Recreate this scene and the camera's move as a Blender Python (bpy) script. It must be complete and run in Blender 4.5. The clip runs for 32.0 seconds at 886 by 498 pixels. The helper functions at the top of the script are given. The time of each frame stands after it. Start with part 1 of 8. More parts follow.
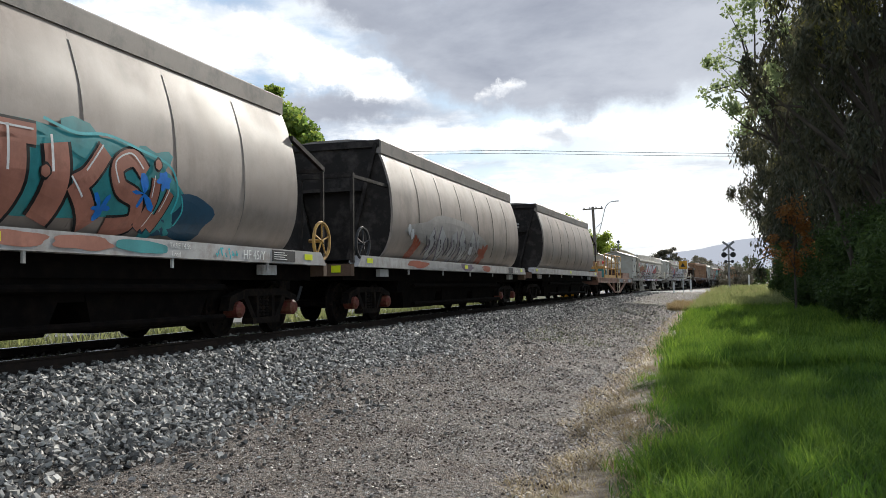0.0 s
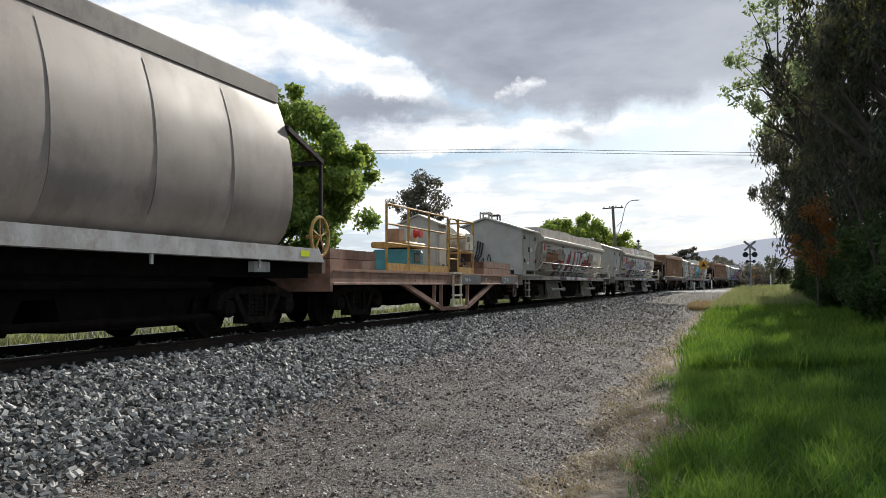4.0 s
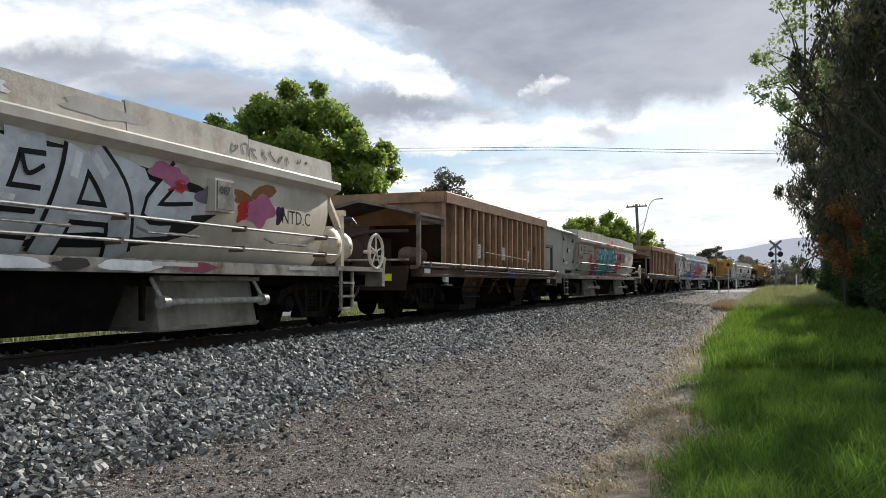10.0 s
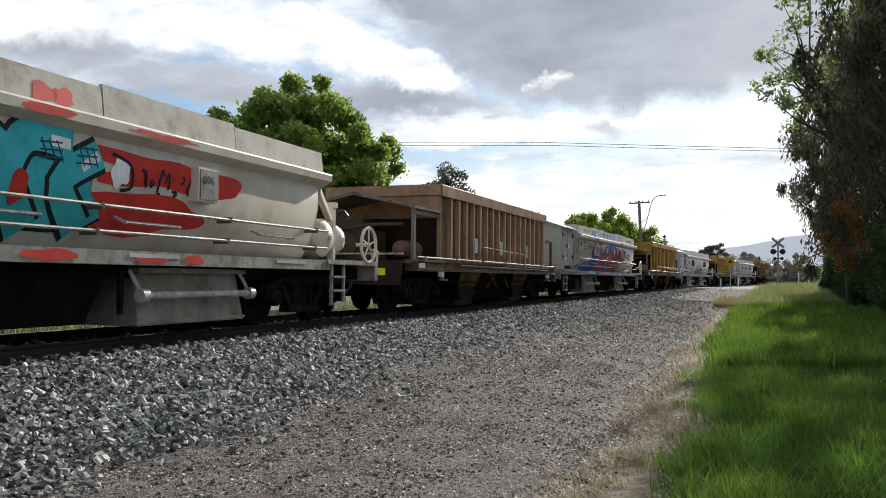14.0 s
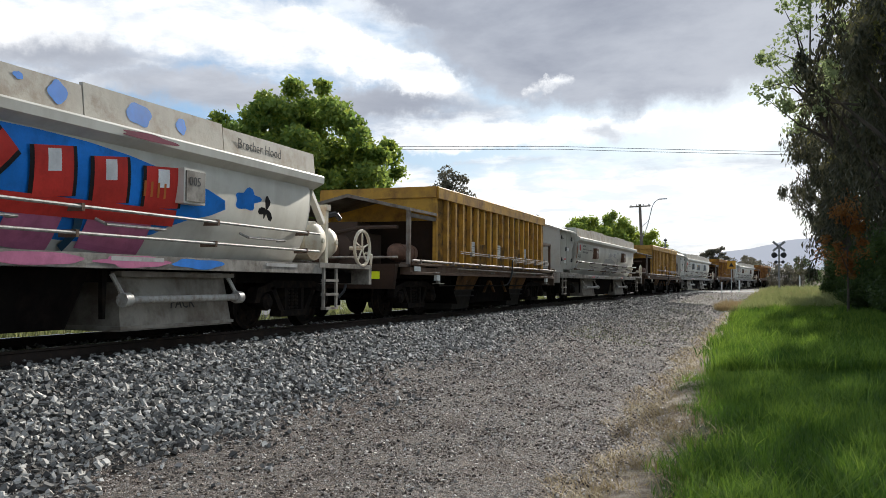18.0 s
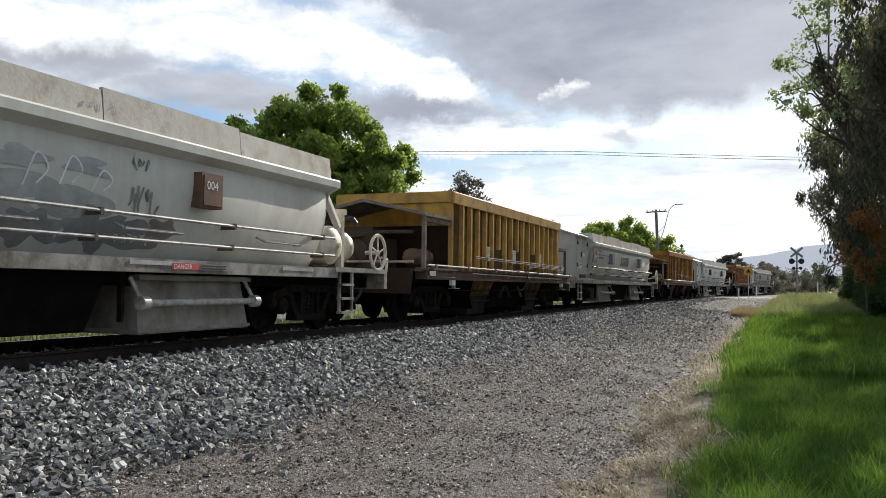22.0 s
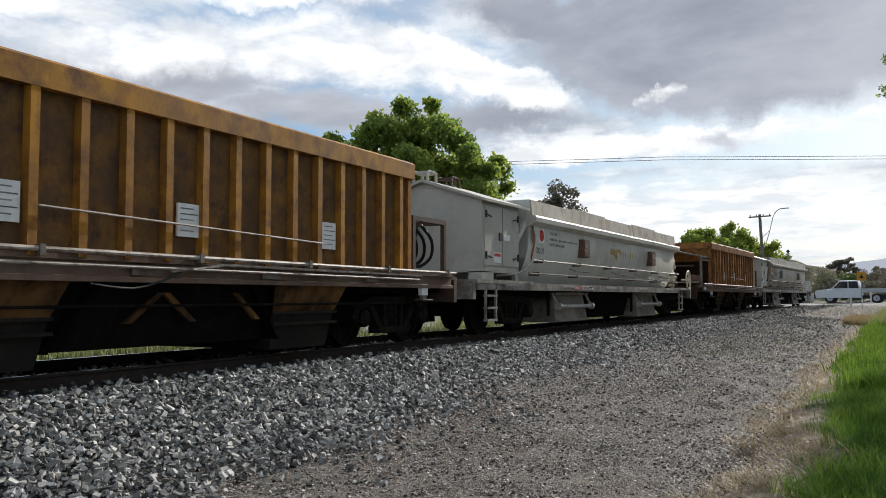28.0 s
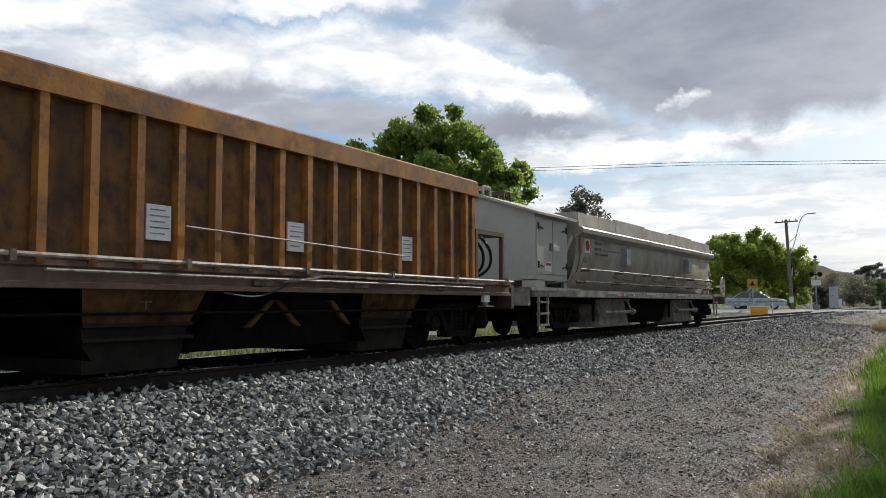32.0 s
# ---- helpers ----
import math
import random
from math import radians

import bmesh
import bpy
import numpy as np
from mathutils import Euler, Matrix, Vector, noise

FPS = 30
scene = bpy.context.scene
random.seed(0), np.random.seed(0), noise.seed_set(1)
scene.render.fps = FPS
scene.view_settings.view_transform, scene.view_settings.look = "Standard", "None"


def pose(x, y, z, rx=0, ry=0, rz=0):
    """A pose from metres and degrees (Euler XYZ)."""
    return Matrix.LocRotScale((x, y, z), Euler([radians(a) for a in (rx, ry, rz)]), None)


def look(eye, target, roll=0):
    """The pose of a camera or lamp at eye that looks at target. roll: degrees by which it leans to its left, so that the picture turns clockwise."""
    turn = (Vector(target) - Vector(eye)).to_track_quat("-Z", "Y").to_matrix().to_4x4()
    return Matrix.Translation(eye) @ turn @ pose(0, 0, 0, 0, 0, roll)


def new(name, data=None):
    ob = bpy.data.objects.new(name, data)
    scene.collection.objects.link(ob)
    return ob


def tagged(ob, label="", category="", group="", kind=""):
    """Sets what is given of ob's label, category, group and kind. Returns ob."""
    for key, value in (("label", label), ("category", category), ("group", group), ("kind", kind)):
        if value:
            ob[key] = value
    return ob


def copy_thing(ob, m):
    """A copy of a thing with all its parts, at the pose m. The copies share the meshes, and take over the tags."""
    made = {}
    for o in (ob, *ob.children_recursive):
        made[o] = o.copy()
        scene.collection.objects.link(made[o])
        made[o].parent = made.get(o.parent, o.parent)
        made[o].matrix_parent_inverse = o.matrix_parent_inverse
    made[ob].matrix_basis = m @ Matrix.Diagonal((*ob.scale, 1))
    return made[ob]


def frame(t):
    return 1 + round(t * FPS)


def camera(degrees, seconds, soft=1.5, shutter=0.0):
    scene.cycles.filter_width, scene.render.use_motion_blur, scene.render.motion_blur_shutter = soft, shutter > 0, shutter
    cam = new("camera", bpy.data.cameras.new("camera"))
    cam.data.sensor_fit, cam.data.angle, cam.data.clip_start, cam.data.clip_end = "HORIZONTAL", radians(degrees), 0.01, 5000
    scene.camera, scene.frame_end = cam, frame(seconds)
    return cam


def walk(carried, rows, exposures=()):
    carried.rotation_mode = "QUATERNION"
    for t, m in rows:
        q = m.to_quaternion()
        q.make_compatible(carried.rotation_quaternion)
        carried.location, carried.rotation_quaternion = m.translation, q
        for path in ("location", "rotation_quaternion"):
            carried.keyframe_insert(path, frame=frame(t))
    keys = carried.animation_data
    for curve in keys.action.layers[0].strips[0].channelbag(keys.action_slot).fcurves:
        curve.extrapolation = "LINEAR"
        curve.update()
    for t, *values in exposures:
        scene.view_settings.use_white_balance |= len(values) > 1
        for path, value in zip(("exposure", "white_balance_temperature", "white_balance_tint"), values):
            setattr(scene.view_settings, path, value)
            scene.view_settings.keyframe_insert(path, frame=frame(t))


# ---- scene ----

# ---- camera and its walk ----
EYE = Vector((0.0, 0.0, 1.6))
PATH = (
    (0, 13.36, 2.57, -0.64), (0.5, 13.45, 2.56, -0.50), (1, 13.47, 2.55, -0.43), (1.5, 13.50, 2.51, -0.41), (2, 13.65, 2.56, -0.44),
    (2.5, 13.95, 2.56, -0.37), (3, 14.27, 2.53, -0.28), (3.5, 14.41, 2.48, -0.32), (5.5, 15.69, 2.57, -0.28), (6, 15.84, 2.55, -0.27),
    (6.5, 15.91, 2.57, -0.27), (7, 15.98, 2.57, -0.27), (7.5, 16.04, 2.57, -0.25), (8, 16.09, 2.56, -0.22), (8.5, 16.08, 2.52, -0.20),
    (9, 16.04, 2.47, -0.16), (9.5, 16.07, 2.40, -0.10), (10, 16.17, 2.35, 0.00), (10.5, 16.20, 2.27, 0.05), (11, 16.20, 2.20, 0.08),
    (11.5, 16.19, 2.11, 0.17), (12, 16.27, 2.05, 0.27), (12.5, 16.29, 2.04, 0.35), (13, 16.27, 2.04, 0.41), (13.5, 16.31, 2.03, 0.46),
    (14, 16.31, 2.00, 0.46), (14.5, 16.24, 1.96, 0.47), (16.5, 16.36, 2.08, 0.49), (17, 16.37, 2.08, 0.50), (17.5, 16.37, 2.16, 0.46),
    (18, 16.37, 2.25, 0.42), (18.5, 16.39, 2.34, 0.32), (19, 16.48, 2.40, 0.34), (19.5, 16.48, 2.49, 0.36), (20, 16.59, 2.63, 0.35),
    (20.5, 16.73, 2.67, 0.39), (21, 16.94, 2.70, 0.45), (21.5, 17.18, 2.65, 0.57), (22, 17.40, 2.56, 0.68), (22.5, 17.73, 2.64, 0.65),
    (23, 18.28, 2.70, 0.61), (23.5, 18.91, 2.71, 0.58), (24, 19.44, 2.74, 0.60), (24.5, 20.18, 2.82, 0.62), (25, 20.83, 2.91, 0.62),
    (25.5, 21.35, 2.89, 0.49), (27.5, 23.49, 3.10, 0.05), (28, 23.84, 3.25, -0.02), (28.5, 24.09, 3.32, -0.05), (29, 24.25, 3.36, -0.07),
    (29.5, 24.32, 3.37, -0.09), (30, 24.43, 3.49, -0.10), (30.5, 24.52, 3.58, -0.13), (31, 24.68, 3.64, -0.15), (31.5, 24.90, 3.66, -0.14),
    (32, 25.39, 3.71, -0.13),
)
cam = camera(55.18, 32.0, soft=0.8, shutter=0.0)


def aim(yaw, pitch, roll):
    """The camera's pose from degrees: yaw to the left of +y, pitch up, roll."""
    a, b = radians(yaw), radians(pitch)
    ahead = Vector((-math.sin(a) * math.cos(b), math.cos(a) * math.cos(b), math.sin(b)))
    return look(EYE, EYE + ahead, roll)


walk(cam, [(t, aim(*turn)) for t, *turn in PATH], exposures=[(0.0, 0.32), (3.0, 0.24), (5.5, 0.02), (9.0, 0.08), (11.5, 0.30), (13.0, 0.24), (17.0, 0.24), (21.0, 0.26), (24.0, 0.20), (28.0, 0.10), (32.0, 0.03)])

# ---- the line of the railway ----
RAIL = 0.85                # height of the rail heads
BEND, START = 757.4, -40.2  # radius of the bend to the right, and where along y it runs straight ahead
TRACK = -9.13              # the track's middle, left of the camera's line


def grade(s):
    """How far the line has climbed s metres along it, on its way to the crossing."""
    return 0.0037 * np.clip(s - 20.0, 0.0, 160.0)


def place(s, lat=TRACK, z=0.0):
    """A point of the corridor: s metres along it, lat metres to the right of the camera's line."""
    a = (s - START) / BEND
    return Vector((BEND - (BEND - lat) * math.cos(a), START + (BEND - lat) * math.sin(a), z))


def along(s, lat=TRACK, z=0.0, turn=0.0):
    a = (s - START) / BEND
    return Matrix.Translation(place(s, lat, z)) @ Matrix.Rotation(-a + radians(turn), 4, "Z")


def bend(y):
    """How far the corridor has swung to the right at y."""
    y = np.clip(y, -160.0, 260.0)
    return BEND - np.sqrt(BEND ** 2 - (y - START) ** 2)


# ---- light ----
SUN_TURN, SUN_UP = 9.0, 26.0  # degrees right of +y, and above the horizon


def make_sky():
    world = bpy.data.worlds.new("sky")
    scene.world = world
    world.use_nodes = True
    nt = world.node_tree
    nt.nodes.clear()
    N, L = nt.nodes.new, nt.links.new

    def math_node(op, a, b=None, c=None, clamp=False):
        n = N("ShaderNodeMath")
        n.operation, n.use_clamp = op, clamp
        for i, v in enumerate((a, b, c)):
            if v is None:
                continue
            if isinstance(v, (int, float)):
                n.inputs[i].default_value = v
            else:
                L(v, n.inputs[i])
        return n.outputs[0]

    def smooth(v, lo, hi):
        n = N("ShaderNodeMapRange")
        n.interpolation_type = "SMOOTHSTEP"
        n.inputs["From Min"].default_value, n.inputs["From Max"].default_value = lo, hi
        L(v, n.inputs["Value"])
        return n.outputs["Result"]

    def mix(f, a, b):
        n = N("ShaderNodeMix")
        n.data_type = "RGBA"
        for sock, v in ((n.inputs[0], f), (n.inputs[6], a), (n.inputs[7], b)):
            if isinstance(v, (int, float)):
                sock.default_value = v
            elif isinstance(v, tuple):
                sock.default_value = (*v, 1)
            else:
                L(v, sock)
        return n.outputs[2]

    tex = N("ShaderNodeTexCoord")
    split = N("ShaderNodeSeparateXYZ")
    L(tex.outputs["Generated"], split.inputs[0])
    x, y, z = split.outputs
    az = math_node("MULTIPLY", math_node("ARCTAN2", x, y), 57.2958)
    el = math_node("MULTIPLY", math_node("ARCSINE", z), 57.2958)
    # clouds lie on a sheet overhead: project the direction on it
    low = math_node("MAXIMUM", z, 0.03)
    sheet = N("ShaderNodeCombineXYZ")
    L(math_node("DIVIDE", x, math_node("ADD", low, 0.12)), sheet.inputs[0])
    L(math_node("DIVIDE", y, math_node("ADD", low, 0.12)), sheet.inputs[1])

    def noise_tex(vec, scale, detail, rough, offset=(0, 0, 0), dist=0.0):
        m = N("ShaderNodeMapping")
        m.inputs["Location"].default_value = offset
        L(vec, m.inputs[0])
        n = N("ShaderNodeTexNoise")
        n.inputs["Scale"].default_value, n.inputs["Detail"].default_value = scale, detail
        n.inputs["Roughness"].default_value, n.inputs["Distortion"].default_value = rough, dist
        L(m.outputs[0], n.inputs["Vector"])
        return n.outputs["Fac"]

    ang = N("ShaderNodeCombineXYZ")
    L(az, ang.inputs[0])
    L(el, ang.inputs[1])
    w1 = math_node("SUBTRACT", noise_tex(ang.outputs[0], 0.20, 9, 0.62, (3, 7, 0)), 0.5)
    w2 = math_node("SUBTRACT", noise_tex(ang.outputs[0], 0.20, 9, 0.62, (40, 11, 0)), 0.5)
    azw = math_node("ADD", az, math_node("MULTIPLY", w1, 9.0))
    elw = math_node("ADD", el, math_node("MULTIPLY", w2, 4.5))

    def blob(a, e, ra, re, tilt=0.0, edge=0.5):
        """1 within an ellipse of the sky round azimuth a and elevation e, fading out past its rim."""
        da, de = math_node("SUBTRACT", azw, a), math_node("SUBTRACT", elw, e)
        de = math_node("SUBTRACT", de, math_node("MULTIPLY", da, tilt))
        u, v = math_node("DIVIDE", da, ra), math_node("DIVIDE", de, re)
        d = math_node("SQRT", math_node("ADD", math_node("MULTIPLY", u, u), math_node("MULTIPLY", v, v)))
        return math_node("SUBTRACT", 1.0, smooth(d, 1.0 - edge, 1.0 + edge))

    def union(items):
        out = items[0]
        for i in items[1:]:
            out = math_node("MAXIMUM", out, i)
        return out

    sky = N("ShaderNodeTexSky")
    sky.sky_type, sky.sun_disc = "NISHITA", False
    sky.sun_elevation, sky.sun_rotation = radians(SUN_UP), radians(SUN_TURN)
    sky.air_density, sky.dust_density, sky.ozone_density = 1.0, 1.2, 1.5
    blue = N("ShaderNodeVectorMath")
    blue.operation = "SCALE"
    blue.inputs[3].default_value = 0.095
    L(sky.outputs[0], blue.inputs[0])
    big = noise_tex(sheet.outputs[0], 1.1, 9, 0.58, (1.3, 4.1, 0), 0.3)
    fine = noise_tex(sheet.outputs[0], 3.2, 8, 0.6, (6.3, 0.4, 0), 0.2)
    body = math_node("ADD", math_node("MULTIPLY", big, 0.7), math_node("MULTIPLY", fine, 0.3))
    # the large grey cloud, the bright banks and the open blue of this afternoon
    grey = union([blob(-5, 16.2, 13.5, 4.6, -0.03, 0.16), blob(8, 17, 12, 5.5, 0, 0.3), blob(-27, 12.2, 13, 1.1, -0.03, 0.4), blob(-17, 18.5, 6, 1.6, -0.2, 0.4), blob(-44, 14.0, 9, 1.2, 0.0, 0.5)])
    white = union([blob(-31, 16.4, 9, 2.0, -0.06, 0.35), blob(-22.5, 15.2, 7.5, 1.5, -0.36, 0.25), blob(-44, 15.8, 8, 1.6, 0.05, 0.5), blob(-14, 9.7, 12, 0.8, 0.04, 0.4), blob(-3, 10.6, 9.5, 0.45, 0.02, 0.5), blob(-36.5, 9.2, 9, 1.0, 0.05, 0.4), blob(-8, 5.3, 26, 1.7, 0, 0.5), blob(-9.2, 13.2, 0.9, 0.5, 0.2, 0.5), blob(-34, 19.6, 6, 0.7, 0.1, 0.5), blob(-50, 18.2, 9, 1.7, 0.05, 0.5), blob(-49, 11.6, 7, 1.3, -0.05, 0.5)])
    gap = union([blob(-38, 11.0, 8, 0.9, 0.05, 0.4), blob(-1, 9.3, 9, 1.1, 0.03, 0.5), blob(-36.5, 18.0, 6.0, 1.1, -0.06, 0.5), blob(-15, 8.5, 8, 0.5, 0.02, 0.5), blob(-40, 8.0, 9, 0.7, 0, 0.5)])
    cover = smooth(body, 0.40, 0.60)
    shade = mix(smooth(body, 0.34, 0.66), mix(smooth(az, -30.0, -12.0), (0.70, 0.73, 0.79), (0.52, 0.55, 0.62)), mix(smooth(az, -30.0, -12.0), (0.40, 0.43, 0.50), (0.26, 0.29, 0.37)))
    bright = mix(smooth(fine, 0.35, 0.62), (0.86, 0.90, 0.95), (1.22, 1.23, 1.24))
    clear = mix(smooth(az, -32.0, -6.0), (0.27, 0.50, 0.80), (0.45, 0.68, 0.90))
    open_sky = mix(0.35, clear, blue.outputs[0])
    col = mix(math_node("MULTIPLY", cover, 0.85), open_sky, mix(smooth(fine, 0.4, 0.6), (0.58, 0.62, 0.70), (0.95, 0.98, 1.02)))
    col = mix(math_node("MULTIPLY", gap, 0.95), col, open_sky)
    col = mix(math_node("MULTIPLY", grey, 0.95), col, shade)
    col = mix(math_node("MULTIPLY", white, math_node("ADD", 0.45, math_node("MULTIPLY", smooth(body, 0.38, 0.52), 0.55))), col, bright)
    puff = math_node("MULTIPLY", blob(-5.7, 9.9, 1.5, 0.55, 0.0, 0.6), 0.55)
    col = mix(puff, col, (0.42, 0.46, 0.54))
    roof = smooth(el, 32.0, 60.0)
    col = mix(math_node("MULTIPLY", roof, 0.85), col, mix(smooth(body, 0.36, 0.64), (0.62, 0.66, 0.74), (0.33, 0.36, 0.43)))
    haze = math_node("SUBTRACT", 1.0, smooth(el, -1.0, 5.5))
    col = mix(math_node("MULTIPLY", haze, 0.7), col, (0.92, 0.98, 1.04))
    bg = N("ShaderNodeBackground")
    bg.inputs["Strength"].default_value = 0.9
    L(col, bg.inputs[0])
    out = N("ShaderNodeOutputWorld")
    L(bg.outputs[0], out.inputs[0])


make_sky()
sun_data = bpy.data.lights.new("sun", "SUN")
sun_data.energy, sun_data.angle, sun_data.color = 5.0, radians(0.6), (1.0, 0.95, 0.86)
sun = new("sun", sun_data)
a, b = radians(SUN_TURN), radians(SUN_UP)
toward = Vector((math.sin(a) * math.cos(b), math.cos(a) * math.cos(b), math.sin(b)))
sun.matrix_basis = look(toward * 60, (0, 0, 0))

# ---- materials ----
def material(name, base, rough=0.7, metal=0.0, vary=0.25, scale=3.0, second=None, amount=0.35, fine=40.0, bump=0.15, spec=0.4, streak=0.0, dust=None, dust_amount=0.0, translucent=0.0):
    """A weathered surface: base colour with two scales of variation, patches of a second colour, vertical streaks and relief."""
    m = bpy.data.materials.new(name)
    m.use_nodes = True
    nt = m.node_tree
    N, L = nt.nodes.new, nt.links.new
    bsdf = nt.nodes["Principled BSDF"]
    tex = N("ShaderNodeTexCoord")
    info = N("ShaderNodeObjectInfo")
    shift = N("ShaderNodeVectorMath")
    shift.operation = "MULTIPLY_ADD"
    rnd = N("ShaderNodeCombineXYZ")
    for i in range(3):
        L(info.outputs["Random"], rnd.inputs[i])
    L(rnd.outputs[0], shift.inputs[0])
    shift.inputs[1].default_value = (37.0, 23.0, 11.0)
    L(tex.outputs["Object"], shift.inputs[2])
    vec = shift.outputs[0]

    def tone(s, detail=5, rough_=0.6, stretch=None):
        v = vec
        if stretch:
            mp = N("ShaderNodeMapping")
            mp.inputs["Scale"].default_value = stretch
            L(v, mp.inputs[0])
            v = mp.outputs[0]
        n = N("ShaderNodeTexNoise")
        n.inputs["Scale"].default_value, n.inputs["Detail"].default_value, n.inputs["Roughness"].default_value = s, detail, rough_
        L(v, n.inputs["Vector"])
        return n.outputs["Fac"]

    def ramp(v, lo, hi):
        r = N("ShaderNodeMapRange")
        r.inputs["From Min"].default_value, r.inputs["From Max"].default_value = lo, hi
        L(v, r.inputs["Value"])
        return r.outputs["Result"]

    def mixc(f, a, b, kind="MIX"):
        n = N("ShaderNodeMix")
        n.data_type, n.blend_type = "RGBA", kind
        for sock, v in ((n.inputs[0], f), (n.inputs[6], a), (n.inputs[7], b)):
            if isinstance(v, (int, float)):
                sock.default_value = v
            elif isinstance(v, tuple):
                sock.default_value = (*v[:3], 1)
            else:
                L(v, sock)
        return n.outputs[2]

    def scaled(v, k):
        n = N("ShaderNodeMath")
        n.operation = "MULTIPLY"
        L(v, n.inputs[0])
        n.inputs[1].default_value = k
        return n.outputs[0]

    big, small = tone(scale, 6), tone(fine, 4)
    lo, hi = tuple(c * (1 - vary) for c in base), tuple(min(1, c * (1 + vary)) for c in base)
    col = mixc(ramp(big, 0.3, 0.7), lo, hi)
    col = mixc(scaled(ramp(small, 0.3, 0.7), vary * 0.9), col, tuple(c * 0.6 for c in base))
    if second:
        col = mixc(scaled(ramp(tone(scale * 1.7, 8, 0.68), 0.56 - amount * 0.25, 0.66), min(1, amount * 2)), col, second)
    if streak:
        col = mixc(scaled(ramp(tone(2.6, 6, 0.6, (1.0, 1.0, 0.12)), 0.48, 0.72), streak), col, second or tuple(c * 0.45 for c in base))
    if dust:
        col = mixc(scaled(ramp(tone(1.1, 7, 0.65), 0.38, 0.68), dust_amount), col, dust)
    L(col, bsdf.inputs["Base Color"])
    r = N("ShaderNodeMapRange")
    r.inputs["From Min"].default_value, r.inputs["From Max"].default_value = 0.25, 0.75
    r.inputs["To Min"].default_value, r.inputs["To Max"].default_value = max(0.05, rough - 0.12), min(1, rough + 0.14)
    L(big, r.inputs["Value"])
    L(r.outputs[0], bsdf.inputs["Roughness"])
    bsdf.inputs["Metallic"].default_value = metal
    bsdf.inputs["Specular IOR Level"].default_value = spec
    if bump:
        b = N("ShaderNodeBump")
        b.inputs["Strength"].default_value, b.inputs["Distance"].default_value = bump, 0.02
        L(small, b.inputs["Height"])
        L(b.outputs[0], bsdf.inputs["Normal"])
    if translucent:
        tr = N("ShaderNodeBsdfTranslucent")
        L(col, tr.inputs[0])
        mx = N("ShaderNodeMixShader")
        mx.inputs[0].default_value = translucent
        L(bsdf.outputs[0], mx.inputs[1])
        L(tr.outputs[0], mx.inputs[2])
        L(mx.outputs[0], nt.nodes["Material Output"].inputs["Surface"])
    return m


def leaf_material(name, base, second, translucent=0.35, rough=0.55):
    """Foliage: every leaf a shade of its own."""
    m = bpy.data.materials.new(name)
    m.use_nodes = True
    nt = m.node_tree
    N, L = nt.nodes.new, nt.links.new
    bsdf = nt.nodes["Principled BSDF"]
    geo = N("ShaderNodeNewGeometry")
    tex = N("ShaderNodeTexCoord")
    n = N("ShaderNodeTexNoise")
    n.inputs["Scale"].default_value, n.inputs["Detail"].default_value = 0.6, 3
    L(tex.outputs["Object"], n.inputs["Vector"])
    add = N("ShaderNodeMath")
    add.operation = "MULTIPLY_ADD"
    L(geo.outputs["Random Per Island"], add.inputs[0])
    add.inputs[1].default_value = 0.6
    half = N("ShaderNodeMath")
    half.operation = "MULTIPLY_ADD"
    L(n.outputs["Fac"], half.inputs[0])
    half.inputs[1].default_value, half.inputs[2].default_value = 1.2, -0.4
    L(half.outputs[0], add.inputs[2])
    mx = N("ShaderNodeMix")
    mx.data_type = "RGBA"
    L(add.outputs[0], mx.inputs[0])
    mx.inputs[6].default_value, mx.inputs[7].default_value = (*base, 1), (*second, 1)
    L(mx.outputs[2], bsdf.inputs["Base Color"])
    bsdf.inputs["Roughness"].default_value, bsdf.inputs["Specular IOR Level"].default_value = rough, 0.25
    tr = N("ShaderNodeBsdfTranslucent")
    L(mx.outputs[2], tr.inputs[0])
    ms = N("ShaderNodeMixShader")
    ms.inputs[0].default_value = translucent
    L(bsdf.outputs[0], ms.inputs[1])
    L(tr.outputs[0], ms.inputs[2])
    L(ms.outputs[0], nt.nodes["Material Output"].inputs["Surface"])
    return m


def glow(name, colour, strength, own=1.0):
    m = bpy.data.materials.new(name)
    m.use_nodes = True
    b = m.node_tree.nodes["Principled BSDF"]
    b.inputs["Base Color"].default_value = (*(c * own for c in colour), 1)
    b.inputs["Roughness"].default_value, b.inputs["Specular IOR Level"].default_value = 1.0, 0.0
    b.inputs["Emission Color"].default_value, b.inputs["Emission Strength"].default_value = (*colour, 1), strength
    return m


